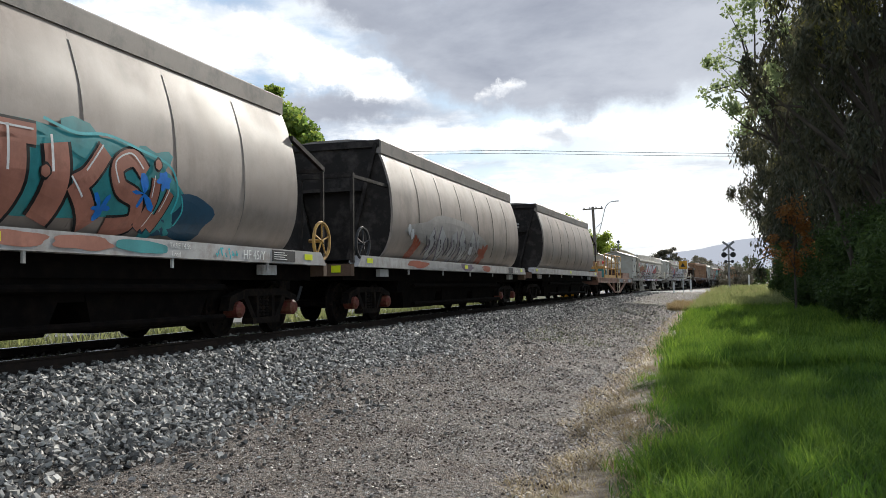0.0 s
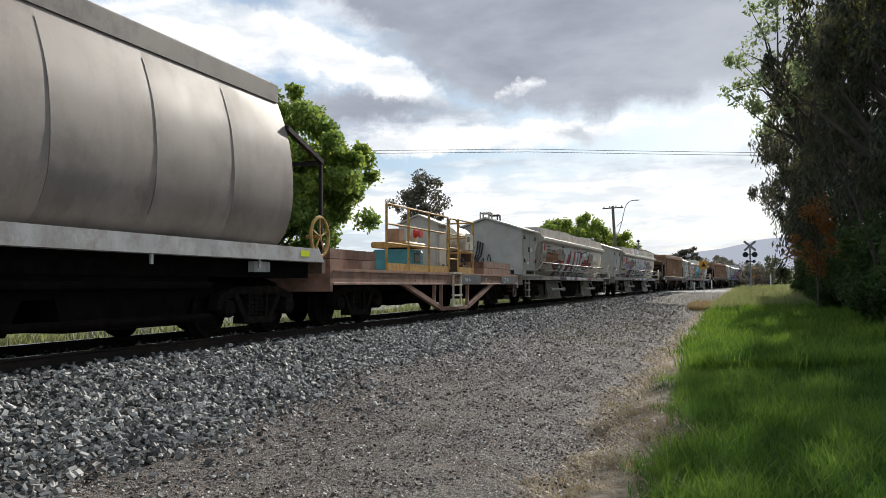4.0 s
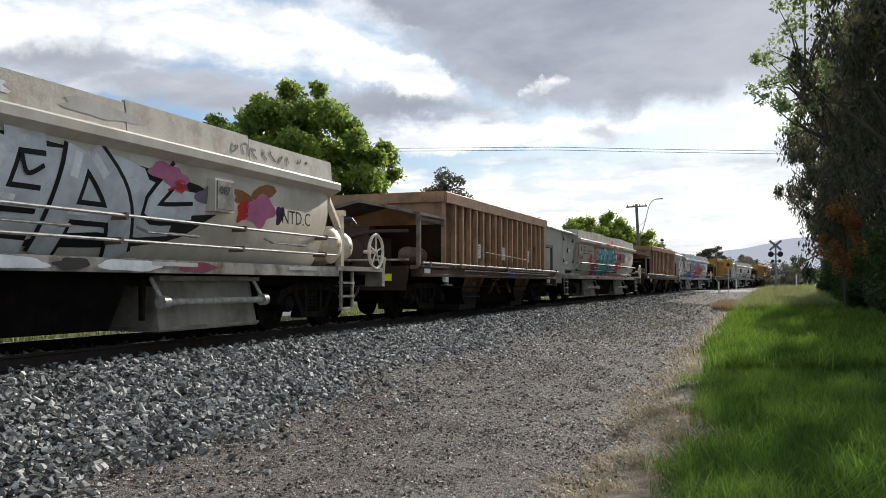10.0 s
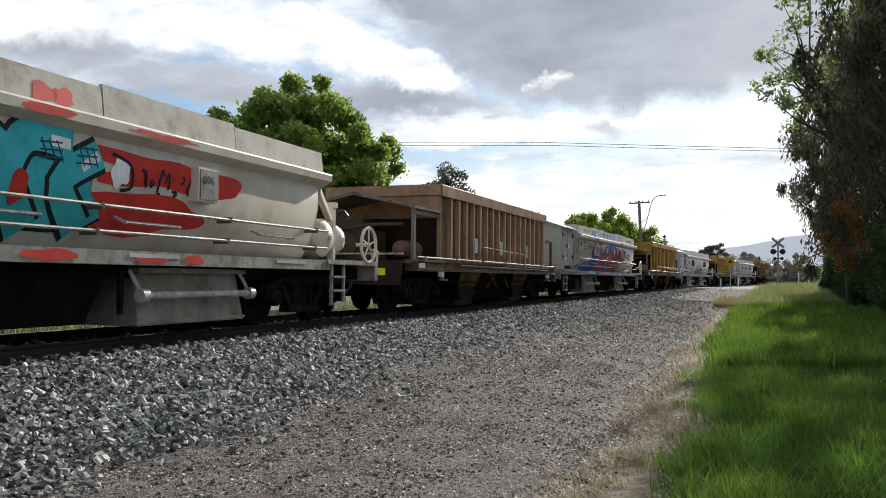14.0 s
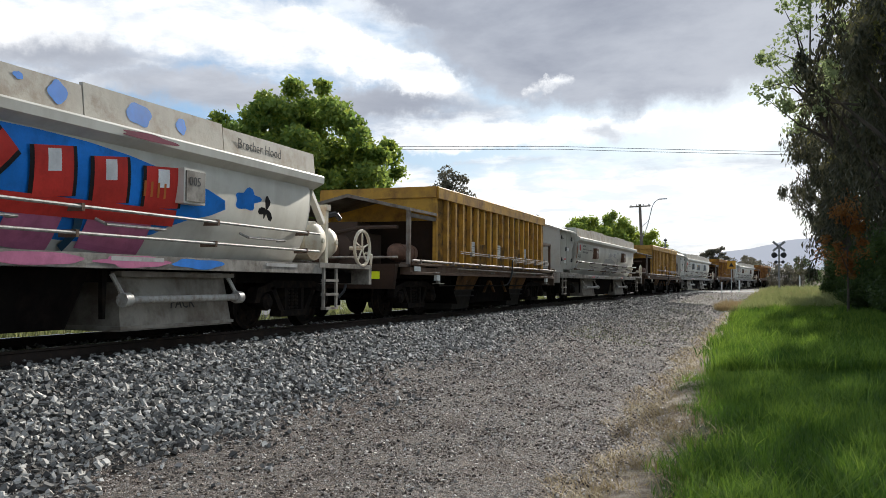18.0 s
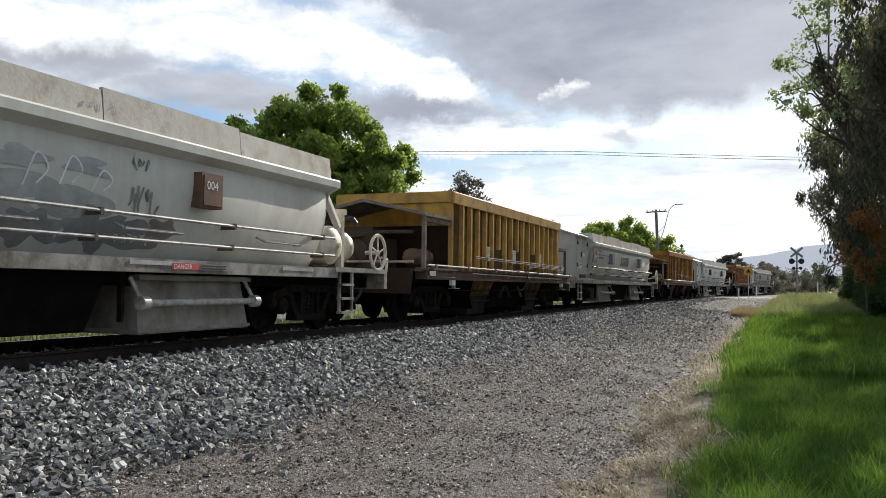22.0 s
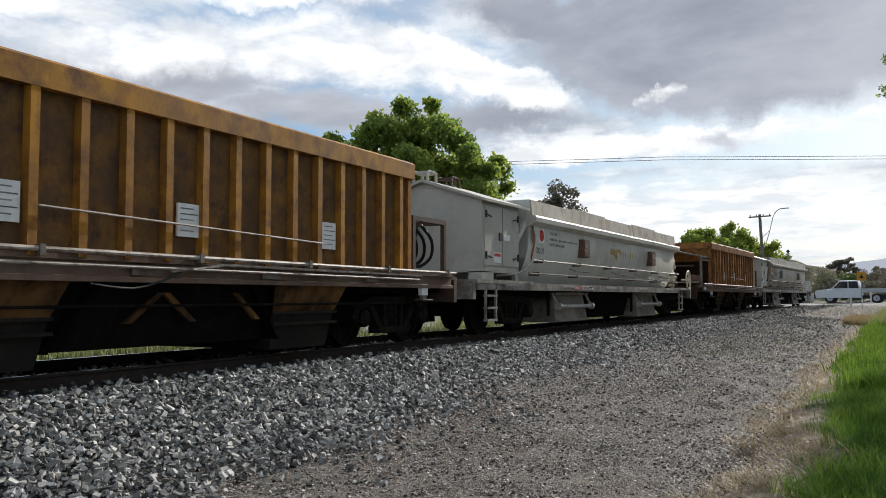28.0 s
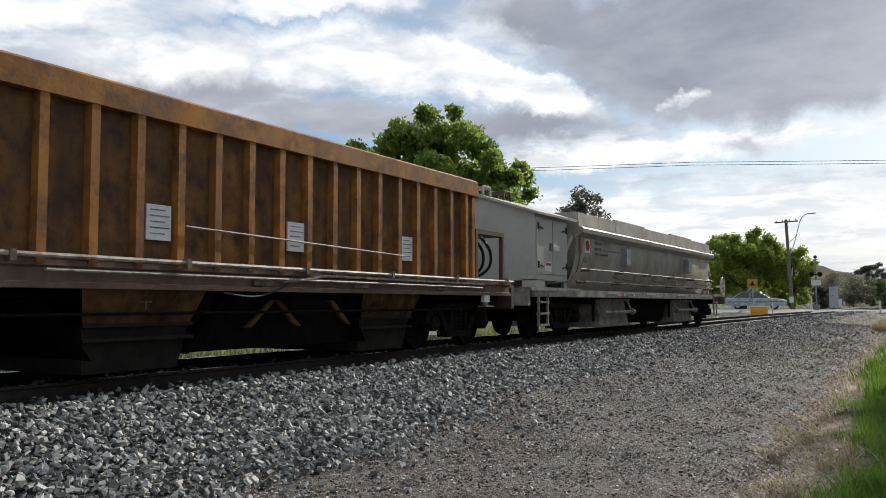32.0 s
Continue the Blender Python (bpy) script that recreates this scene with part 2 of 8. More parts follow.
RUST = (0.17, 0.085, 0.045)
M = {
    "hopper_paint": material("hopper_paint", (0.295, 0.236, 0.198), 0.62, 0.0, 0.22, 0.7, (0.15, 0.122, 0.104), 0.4, 30, 0.05, 0.45, 0.5, (0.36, 0.31, 0.275), 0.35),
    # far darker than the sides: shade of the unlit ends in the colour
    "hopper_end_shade": material("hopper_end_shade", (0.024, 0.020, 0.018), 0.7, 0.0, 0.3, 1.5, (0.09, 0.075, 0.065), 0.3, 30, 0.1, 0.12),
    "hopper_cap": material("hopper_cap", (0.25, 0.215, 0.185), 0.6, 0.1, 0.2, 1.5, (0.09, 0.08, 0.075), 0.3, 30, 0.1),
    "sill_grey": material("sill_grey", (0.42, 0.41, 0.40), 0.6, 0.0, 0.2, 2.0, (0.22, 0.18, 0.15), 0.35, 40, 0.1, 0.4, 0.4),
    # undersides near black: the deep shade below the wagons is in the colour
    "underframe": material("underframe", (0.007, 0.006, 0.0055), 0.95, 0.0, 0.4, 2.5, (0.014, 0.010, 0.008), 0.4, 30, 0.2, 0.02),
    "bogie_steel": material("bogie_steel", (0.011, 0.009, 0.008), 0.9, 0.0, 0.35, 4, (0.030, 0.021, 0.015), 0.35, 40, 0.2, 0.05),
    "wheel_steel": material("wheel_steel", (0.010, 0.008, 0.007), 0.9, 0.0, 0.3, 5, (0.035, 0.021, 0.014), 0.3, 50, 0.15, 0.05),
    "tread_steel": material("tread_steel", (0.55, 0.54, 0.52), 0.3, 1.0, 0.15, 5, None, 0.0, 60, 0.05),
    "red_box": material("red_box", (0.13, 0.024, 0.016), 0.6, 0, 0.3, 6, RUST, 0.4),
    "tank_grey": material("tank_grey", (0.61, 0.59, 0.525), 0.45, 0.0, 0.07, 0.5, (0.36, 0.32, 0.265), 0.25, 25, 0.03, 0.45, 0.45, (0.46, 0.42, 0.35), 0.35),
    "tank_grime": material("tank_grime", (0.42, 0.38, 0.32), 0.52, 0.0, 0.2, 0.9, (0.20, 0.16, 0.12), 0.4, 25, 0.06, 0.45, 0.5, (0.33, 0.27, 0.2), 0.45),
    "tank_tan": material("tank_tan", (0.60, 0.55, 0.465), 0.48, 0.0, 0.10, 0.6, (0.34, 0.26, 0.18), 0.32, 25, 0.04, 0.45, 0.45, (0.46, 0.39, 0.29), 0.4),
    "coaming": material("coaming", (0.46, 0.42, 0.355), 0.7, 0.0, 0.2, 1.5, (0.24, 0.17, 0.11), 0.35, 25, 0.12, 0.4, 0.3),
    "shed_grey": material("shed_grey", (0.43, 0.408, 0.35), 0.55, 0.0, 0.10, 1.2, (0.33, 0.29, 0.23), 0.28, 25, 0.05, 0.4, 0.25),
    "pipe_grey": material("pipe_grey", (0.36, 0.345, 0.315), 0.5, 0.0, 0.25, 6, (0.15, 0.11, 0.08), 0.4, 50, 0.05, 0.4),
    "pipe_rusty": material("pipe_rusty", (0.36, 0.305, 0.255), 0.5, 0.0, 0.35, 4, (0.11, 0.07, 0.045), 0.5, 50, 0.05, 0.4),
    "sill_worn": material("sill_worn", (0.29, 0.265, 0.23), 0.6, 0.0, 0.3, 1.8, (0.08, 0.06, 0.045), 0.5, 30, 0.1, 0.4, 0.4),
    "ballast_brown": material("ballast_brown", (0.37, 0.205, 0.115), 0.7, 0, 0.25, 1.2, (0.15, 0.08, 0.045), 0.4, 25, 0.12, 0.25, 0.5, (0.48, 0.32, 0.20), 0.3),
    "ballast_yellow": material("ballast_yellow", (0.52, 0.275, 0.036), 0.62, 0, 0.2, 1.2, (0.15, 0.07, 0.025), 0.45, 25, 0.10, 0.22, 0.5, (0.42, 0.23, 0.06), 0.3),
    "ballast_orange": material("ballast_orange", (0.40, 0.165, 0.030), 0.68, 0, 0.3, 1.6, (0.10, 0.045, 0.024), 0.5, 25, 0.12, 0.2, 0.6, (0.22, 0.10, 0.05), 0.35),
    "panel_dark": material("panel_dark", (0.21, 0.115, 0.055), 0.8, 0, 0.35, 1.5, (0.055, 0.035, 0.026), 0.5, 25, 0.15, 0.3, 0.7),
    "panel_yellow": material("panel_yellow", (0.34, 0.17, 0.026), 0.75, 0, 0.45, 3.2, (0.045, 0.026, 0.016), 0.65, 25, 0.15, 0.3, 0.8),
    "panel_umber": material("panel_umber", (0.115, 0.060, 0.022), 0.75, 0, 0.45, 2.0, (0.035, 0.022, 0.015), 0.55, 25, 0.15, 0.25, 0.8, (0.22, 0.12, 0.035), 0.4),
    "ballast_straw": material("ballast_straw", (0.54, 0.30, 0.055), 0.62, 0, 0.2, 1.2, (0.17, 0.085, 0.035), 0.4, 25, 0.10, 0.22, 0.5, (0.45, 0.27, 0.10), 0.3),
    "panel_orange": material("panel_orange", (0.20, 0.090, 0.024), 0.72, 0, 0.45, 2.2, (0.05, 0.026, 0.016), 0.6, 25, 0.15, 0.3, 0.8),
    "sill_grime": material("sill_grime", (0.135, 0.085, 0.060), 0.8, 0.0, 0.4, 1.4, (0.21, 0.15, 0.11), 0.3, 30, 0.12, 0.15, 0.5),
    "chute_grime": material("chute_grime", (0.135, 0.068, 0.025), 0.85, 0.0, 0.5, 1.2, (0.018, 0.011, 0.007), 0.5, 30, 0.12, 0.1, 0.8),
    # outlet chutes take the shade below the box into their colour
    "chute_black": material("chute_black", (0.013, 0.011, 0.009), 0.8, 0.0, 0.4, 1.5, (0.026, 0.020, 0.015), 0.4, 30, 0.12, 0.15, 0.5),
    "chute_steel": material("chute_steel", (0.25, 0.225, 0.19), 0.7, 0.0, 0.2, 1.2, (0.10, 0.075, 0.055), 0.45, 30, 0.1, 0.3, 0.7),
    "tank_rust": material("tank_rust", (0.16, 0.085, 0.055), 0.7, 0.0, 0.3, 4, (0.07, 0.04, 0.028), 0.4, 30, 0.15, 0.3),
    # grime made darker still by the canopy's shade, put into the colour
    "platform_grime_shade": material("platform_grime_shade", (0.042, 0.025, 0.017), 0.88, 0.0, 0.35, 2.0, (0.030, 0.020, 0.015), 0.4, 30, 0.15, 0.12, 0.4),
    "ballast_amber": material("ballast_amber", (0.42, 0.19, 0.022), 0.65, 0, 0.3, 1.5, (0.12, 0.05, 0.02), 0.5, 25, 0.10, 0.2, 0.7, (0.30, 0.13, 0.03), 0.35),
    "panel_amber": material("panel_amber", (0.17, 0.078, 0.014), 0.7, 0, 0.45, 2.4, (0.055, 0.028, 0.016), 0.6, 22, 0.15, 0.35, 0.7),
    "canopy_grey": material("canopy_grey", (0.19, 0.165, 0.14), 0.75, 0.1, 0.3, 2, (0.09, 0.055, 0.035), 0.45, 30, 0.1, 0.25),
    "machine_rust": material("machine_rust", (0.08, 0.048, 0.034), 0.75, 0.1, 0.3, 4, (0.07, 0.045, 0.03), 0.45, 30, 0.2),
    "flat_pink": material("flat_pink", (0.29, 0.155, 0.108), 0.75, 0, 0.3, 1.8, (0.13, 0.07, 0.045), 0.5, 25, 0.12, 0.3, 0.4, (0.42, 0.32, 0.26), 0.3),
    "cream": material("cream", (0.58, 0.53, 0.42), 0.5, 0, 0.15, 2, (0.33, 0.20, 0.11), 0.35, 30, 0.08, 0.4, 0.4),
    "rail_yellow": material("rail_yellow", (0.52, 0.30, 0.07), 0.6, 0, 0.2, 5, RUST, 0.4, 40, 0.1),
    "teal": material("teal", (0.06, 0.25, 0.26), 0.5, 0, 0.25, 3, (0.05, 0.09, 0.09), 0.3),
    "timber": material("timber", (0.34, 0.20, 0.12), 0.8, 0, 0.25, 3, (0.19, 0.10, 0.06), 0.3, 30, 0.2),
    "black_rubber": material("black_rubber", (0.018, 0.018, 0.018), 0.6, 0, 0.2, 8, None, 0, 40, 0.1),
    "reflector": material("reflector", (0.72, 0.78, 0.02), 0.35, 0, 0.05, 8, None, 0, 60, 0.0),
    "white_paint": material("white_paint", (0.74, 0.73, 0.70), 0.55, 0, 0.1, 4, (0.5, 0.46, 0.4), 0.2),
    "danger_red": material("danger_red", (0.55, 0.05, 0.04), 0.5, 0, 0.1, 6),
    "letter_black": material("letter_black", (0.02, 0.02, 0.022), 0.5, 0, 0.2, 6),
    # rusty rail sides, darkened by the train's shade in the colour
    "rail_steel": material("rail_steel", (0.030, 0.022, 0.018), 0.8, 0.0, 0.25, 4, (0.06, 0.038, 0.026), 0.3, 40, 0.1, 0.15),
    "rail_head": material("rail_head", (0.60, 0.60, 0.60), 0.22, 1.0, 0.1, 6, None, 0, 60, 0.03),
    "concrete": material("concrete", (0.36, 0.35, 0.33), 0.85, 0, 0.15, 4, (0.25, 0.23, 0.21), 0.3, 40, 0.25),
    "ballast_stone": material("ballast_stone", (0.20, 0.20, 0.205), 0.85, 0, 0.2, 9, None, 0.0, 60, 0.3, 0.3),
    "bark": material("bark", (0.085, 0.068, 0.052), 0.9, 0, 0.3, 3, (0.06, 0.045, 0.035), 0.35, 25, 0.5),
    "wood_pole": material("wood_pole", (0.20, 0.165, 0.13), 0.9, 0, 0.25, 4, (0.10, 0.08, 0.065), 0.3, 30, 0.3),
    "galv": material("galv", (0.45, 0.46, 0.47), 0.45, 0.6, 0.15, 6, None, 0, 50, 0.05),
    "mast_grey": material("mast_grey", (0.26, 0.26, 0.26), 0.6, 0.2, 0.15, 6, (0.15, 0.13, 0.11), 0.2, 50, 0.05),
    "signal_black": material("signal_black", (0.02, 0.02, 0.022), 0.6, 0, 0.2, 5),
    "sign_yellow": material("sign_yellow", (0.58, 0.28, 0.025), 0.45, 0, 0.1, 5),
    "orange_plastic": material("orange_plastic", (0.85, 0.36, 0.02), 0.45, 0, 0.1, 4),
    "wire": material("wire", (0.05, 0.05, 0.05), 0.6),
    "car_white": material("car_white", (0.66, 0.68, 0.70), 0.22, 0, 0.03, 2, None, 0, 60, 0.0, 0.6),
    "car_silver": material("car_silver", (0.42, 0.45, 0.47), 0.25, 0.4, 0.04, 2, None, 0, 60, 0.0, 0.6),
    "car_glass": material("car_glass", (0.02, 0.025, 0.03), 0.06, 0, 0.0, 2, None, 0, 60, 0.0, 0.8),
    "tyre": material("tyre", (0.02, 0.02, 0.02), 0.85, 0, 0.2, 8),
    # pale glow puts the aerial haze into the far range's colour
    "hill_haze": glow("hill_haze", (0.50, 0.54, 0.63), 0.80, 0.03),
    "hill_near": material("hill_near", (0.17, 0.15, 0.115), 1.0, 0, 0.25, 0.03, (0.09, 0.095, 0.06), 0.4, 0.5, 0.0, 0.0),
    "lamp_red": glow("lamp_red", (0.35, 0.02, 0.01), 0.6),
    "leaf_green": leaf_material("leaf_green", (0.09, 0.17, 0.035), (0.32, 0.40, 0.10), 0.6),
    "leaf_bright": leaf_material("leaf_bright", (0.15, 0.22, 0.03), (0.40, 0.44, 0.08), 0.55),
    "leaf_gum": leaf_material("leaf_gum", (0.022, 0.028, 0.016), (0.14, 0.13, 0.075), 0.4, 0.45),
    "leaf_light": leaf_material("leaf_light", (0.16, 0.21, 0.09), (0.38, 0.44, 0.22), 0.6),
    "leaf_olive": leaf_material("leaf_olive", (0.055, 0.065, 0.02), (0.34, 0.31, 0.09), 0.5),
    "leaf_dark": leaf_material("leaf_dark", (0.025, 0.048, 0.014), (0.085, 0.13, 0.03), 0.35),
    "leaf_rusty": leaf_material("leaf_rusty", (0.17, 0.075, 0.035), (0.10, 0.075, 0.03), 0.3),
    "leaf_russet": leaf_material("leaf_russet", (0.22, 0.07, 0.02), (0.40, 0.20, 0.06), 0.5),
    "leaf_grey": leaf_material("leaf_grey", (0.09, 0.085, 0.06), (0.21, 0.185, 0.135), 0.35),
    "grass_blade": leaf_material("grass_blade", (0.018, 0.055, 0.009), (0.135, 0.245, 0.028), 0.5),
    "grass_tall": leaf_material("grass_tall", (0.045, 0.12, 0.014), (0.26, 0.37, 0.05), 0.5),
    "grass_pale": leaf_material("grass_pale", (0.13, 0.17, 0.05), (0.36, 0.36, 0.16), 0.5),
    "grass_weed": leaf_material("grass_weed", (0.08, 0.10, 0.035), (0.22, 0.24, 0.09), 0.4),
    "grass_straw": leaf_material("grass_straw", (0.40, 0.32, 0.23), (0.60, 0.54, 0.45), 0.1),
    "grass_dull": leaf_material("grass_dull", (0.05, 0.065, 0.02), (0.13, 0.13, 0.05), 0.35),
    "grass_dry": leaf_material("grass_dry", (0.24, 0.16, 0.075), (0.45, 0.36, 0.20), 0.3),
}


# ---- building helpers ----
class Geo:
    """Points and faces gathered for one mesh."""

    def __init__(self):
        self.v, self.f = [], []

    def add(self, pts, faces):
        n = len(self.v)
        self.v += [tuple(p) for p in pts]
        self.f += [tuple(i + n for i in f) for f in faces]
        return self

    def box(self, x0, x1, y0, y1, z0, z1, m=None, b=0.0):
        """A box, with its long edges cut by b."""
        if b:
            pts = []
            prof = [(x0 + b, z0), (x1 - b, z0), (x1, z0 + b), (x1, z1 - b), (x1 - b, z1), (x0 + b, z1), (x0, z1 - b), (x0, z0 + b)]
            return self.prism(prof, "y", y0, y1, m)
        pts = [Vector(p) for p in ((x0, y0, z0), (x1, y0, z0), (x1, y1, z0), (x0, y1, z0), (x0, y0, z1), (x1, y0, z1), (x1, y1, z1), (x0, y1, z1))]
        if m:
            pts = [m @ p for p in pts]
        return self.add(pts, ((0, 3, 2, 1), (4, 5, 6, 7), (0, 1, 5, 4), (1, 2, 6, 5), (2, 3, 7, 6), (3, 0, 4, 7)))

    def prism(self, prof, axis, a, b, m=None):
        """A closed outline, drawn out from a to b along x, y or z. Outlines: (y, z), (x, z) or (x, y)."""
        n = len(prof)
        at = {"x": lambda p, t: (t, p[0], p[1]), "y": lambda p, t: (p[0], t, p[1]), "z": lambda p, t: (p[0], p[1], t)}[axis]
        pts = [Vector(at(p, a)) for p in prof] + [Vector(at(p, b)) for p in prof]
        if m:
            pts = [m @ p for p in pts]
        faces = [(i, (i + 1) % n, (i + 1) % n + n, i + n) for i in range(n)] + [tuple(range(n))[::-1], tuple(range(n, 2 * n))]
        return self.add(pts, faces)

    def loft(self, rings, close=False, caps=True):
        n = len(rings[0])
        pts = [p for r in rings for p in r]
        faces = []
        for k in range(len(rings) - 1):
            for i in range(n if close else n - 1):
                j = (i + 1) % n
                faces.append((k * n + i, k * n + j, (k + 1) * n + j, (k + 1) * n + i))
        if caps and close:
            faces += [tuple(range(n))[::-1], tuple(range((len(rings) - 1) * n, len(rings) * n))]
        return self.add(pts, faces)

    def tube(self, p, q, r, n=8, r2=None):
        p, q = Vector(p), Vector(q)
        d = (q - p).normalized()
        u = d.orthogonal().normalized()
        w = d.cross(u)
        ring = lambda c, rr: [c + (u * math.cos(2 * math.pi * i / n) + w * math.sin(2 * math.pi * i / n)) * rr for i in range(n)]
        return self.loft([ring(p, r), ring(q, r if r2 is None else r2)], True)

    def pipe(self, pts, r, n=6):
        for p, q in zip(pts, pts[1:]):
            self.tube(p, q, r, n)
        return self

    def bent(self, pts, r, n=6):
        """One hose through the points, with soft bends."""
        p = [Vector(q) for q in pts]
        fine = []
        for i in range(len(p) - 1):
            a_, b_, c_, d_ = p[max(i - 1, 0)], p[i], p[i + 1], p[min(i + 2, len(p) - 1)]
            for k in range(4):
                u = k / 4
                fine.append(0.5 * ((2 * b_) + (c_ - a_) * u + (2 * a_ - 5 * b_ + 4 * c_ - d_) * u * u + (3 * b_ - a_ - 3 * c_ + d_) * u ** 3))
        fine.append(p[-1])
        rings, up = [], None
        for i, q in enumerate(fine):
            d = (fine[min(i + 1, len(fine) - 1)] - fine[max(i - 1, 0)]).normalized()
            up = d.orthogonal().normalized() if up is None else (up - d * up.dot(d)).normalized()
            w = d.cross(up)
            rings.append([q + (up * math.cos(2 * math.pi * j / n) + w * math.sin(2 * math.pi * j / n)) * r for j in range(n)])
        return self.loft(rings, True)

    def turned(self, prof, axis="x", n=16, m=None):
        """A turned shape round an axis: prof of (along, radius)."""
        rings = []
        for t, r in prof:
            ring = []
            for i in range(n):
                c, s_ = math.cos(2 * math.pi * i / n) * r, math.sin(2 * math.pi * i / n) * r
                p = Vector({"x": (t, c, s_), "y": (c, t, s_), "z": (c, s_, t)}[axis])
                ring.append(m @ p if m else p)
            rings.append(ring)
        return self.loft(rings, True)

    def hoop(self, centre, axis, R, r, n=20, k=6):
        rings = []
        for i in range(n + 1):
            a = 2 * math.pi * i / n
            ring = []
            for j in range(k):
                b_ = 2 * math.pi * j / k
                rr, off = R + r * math.cos(b_), r * math.sin(b_)
                p = {"x": (off, rr * math.cos(a), rr * math.sin(a)), "y": (rr * math.cos(a), off, rr * math.sin(a))}[axis]
                ring.append(Vector(centre) + Vector(p))
            rings.append(ring)
        return self.loft(rings, True, False)

    def mesh(self, name, smooth=False):
        me = bpy.data.meshes.new(name)
        me.from_pydata(self.v, [], self.f)
        if smooth:
            me.shade_smooth()
            me.set_sharp_from_angle(angle=radians(38))
        me.update()
        return me


def part(name, geo, mat, parent, label="", smooth=False, at=None):
    ob = new(name, geo.mesh(name, smooth))
    ob.data.materials.append(mat)
    if parent:
        ob.parent = parent
    if at is not None:
        ob.matrix_basis = at
    if label:
        ob["label"] = label
    return ob


def raw(name, verts, faces, mat, smooth=False):
    """An object from arrays; faces all of one size."""
    me = bpy.data.meshes.new(name)
    verts, faces = np.asarray(verts, np.float32), np.asarray(faces, np.int32)
    me.vertices.add(len(verts))
    me.vertices.foreach_set("co", verts.ravel())
    k = faces.shape[1]
    me.loops.add(faces.size)
    me.loops.foreach_set("vertex_index", faces.ravel())
    me.polygons.add(len(faces))
    me.polygons.foreach_set("loop_start", np.arange(0, faces.size, k, dtype=np.int32))
    me.polygons.foreach_set("loop_total", np.full(len(faces), k, np.int32))
    me.polygons.foreach_set("use_smooth", np.full(len(faces), smooth))
    me.update(calc_edges=True)
    me.validate()
    me.materials.append(mat)
    return new(name, me)


def repaint(thing, change):
    """Gives a thing's copy its own paint: {material: other material}."""
    for ob in (thing, *thing.children_recursive):
        for slot in ob.material_slots:
            if slot.material in change:
                other = change[slot.material]
                slot.link = "OBJECT"
                slot.material = other


def letters(text, size, m, mat, parent, name="lettering", wide=1.0):
    """Painted words: m takes the text's plane (x right, y up) into the parent's space."""
    cu = bpy.data.curves.new(name, "FONT")
    cu.body, cu.size, cu.extrude, cu.resolution_u = text, size, 0.001, 2
    tmp = bpy.data.objects.new(name, cu)
    scene.collection.objects.link(tmp)
    me = bpy.data.meshes.new_from_object(tmp.evaluated_get(bpy.context.evaluated_depsgraph_get()))
    bpy.data.objects.remove(tmp)
    me.transform(m @ Matrix.Diagonal((wide, 1, 1, 1)))
    me.materials.clear()
    me.materials.append(mat)
    ob = new(name, me)
    ob.parent = parent
    return ob

# ---- the ground ----
NEAR_LAT = (-7.63, -6.9, -6.3, -5.8, -5.0, -4.0, -3.2, -2.6, -2.3, -2.05, -1.6, 1.5, 6, 30, 400)
NEAR_Z = (  # heights on the path's side of the track, at distances along it
    (4, (0.70, 0.44, 0.24, 0.10, 0.06, 0.02, -0.02, -0.05, -0.03, 0.09, 0.13, 0.24, 0.5, 1.0, 2.0)),
    (8, (0.70, 0.48, 0.31, 0.23, 0.16, 0.08, 0.00, -0.05, -0.03, 0.10, 0.14, 0.25, 0.5, 1.0, 2.0)),
    (12, (0.71, 0.52, 0.40, 0.33, 0.24, 0.13, 0.03, -0.04, -0.02, 0.11, 0.15, 0.27, 0.5, 1.0, 2.0)),
    (24, (0.71, 0.56, 0.47, 0.43, 0.36, 0.25, 0.13, 0.04, 0.05, 0.18, 0.22, 0.36, 0.6, 1.0, 2.0)),
    (45, (0.72, 0.62, 0.56, 0.53, 0.50, 0.46, 0.42, 0.40, 0.42, 0.52, 0.58, 0.70, 0.8, 1.1, 2.0)),
    (62, (0.78, 0.78, 0.80, 0.82, 0.84, 0.86, 0.88, 0.90, 0.92, 0.95, 0.98, 1.06, 1.1, 1.2, 2.0)),
)


def ground_height(lat, y):
    """Height of the ground: path, grass bank, ballast heap, verge and road beyond the track."""
    far = np.clip((y - 30) / 50, 0, 1)
    far = far * far * (3 - 2 * far)
    knots = np.array([(-400, 1.2), (-60, 0.55), (-27, 0.40), (-21, 0.42), (-20.6, 0.47), (-14.4, 0.50), (-14.0, 0.42), (-12.2, 0.35), (-11.2, 0.68), (-10.6, 0.70), (-7.63, 0.70)])
    flat = np.array([(-400, 1.2), (-60, 0.80), (-21, 0.76), (-14.0, 0.76), (-12.2, 0.72), (-10.6, 0.72), (-7.63, 0.72)])
    left = np.interp(lat, knots[:, 0], knots[:, 1]) * (1 - far) + np.interp(lat, flat[:, 0], flat[:, 1]) * far
    rows = np.stack([np.interp(lat, NEAR_LAT, z) for _, z in NEAR_Z])
    steps = np.array([q[0] for q in NEAR_Z], float)
    right = rows[0] * 1.0
    for k in range(len(steps) - 1):
        u = np.clip((y - steps[k]) / (steps[k + 1] - steps[k]), 0, 1)
        right = right + (rows[k + 1] - rows[k]) * u
    return np.where(lat < -7.63, left, right) + grade(y)


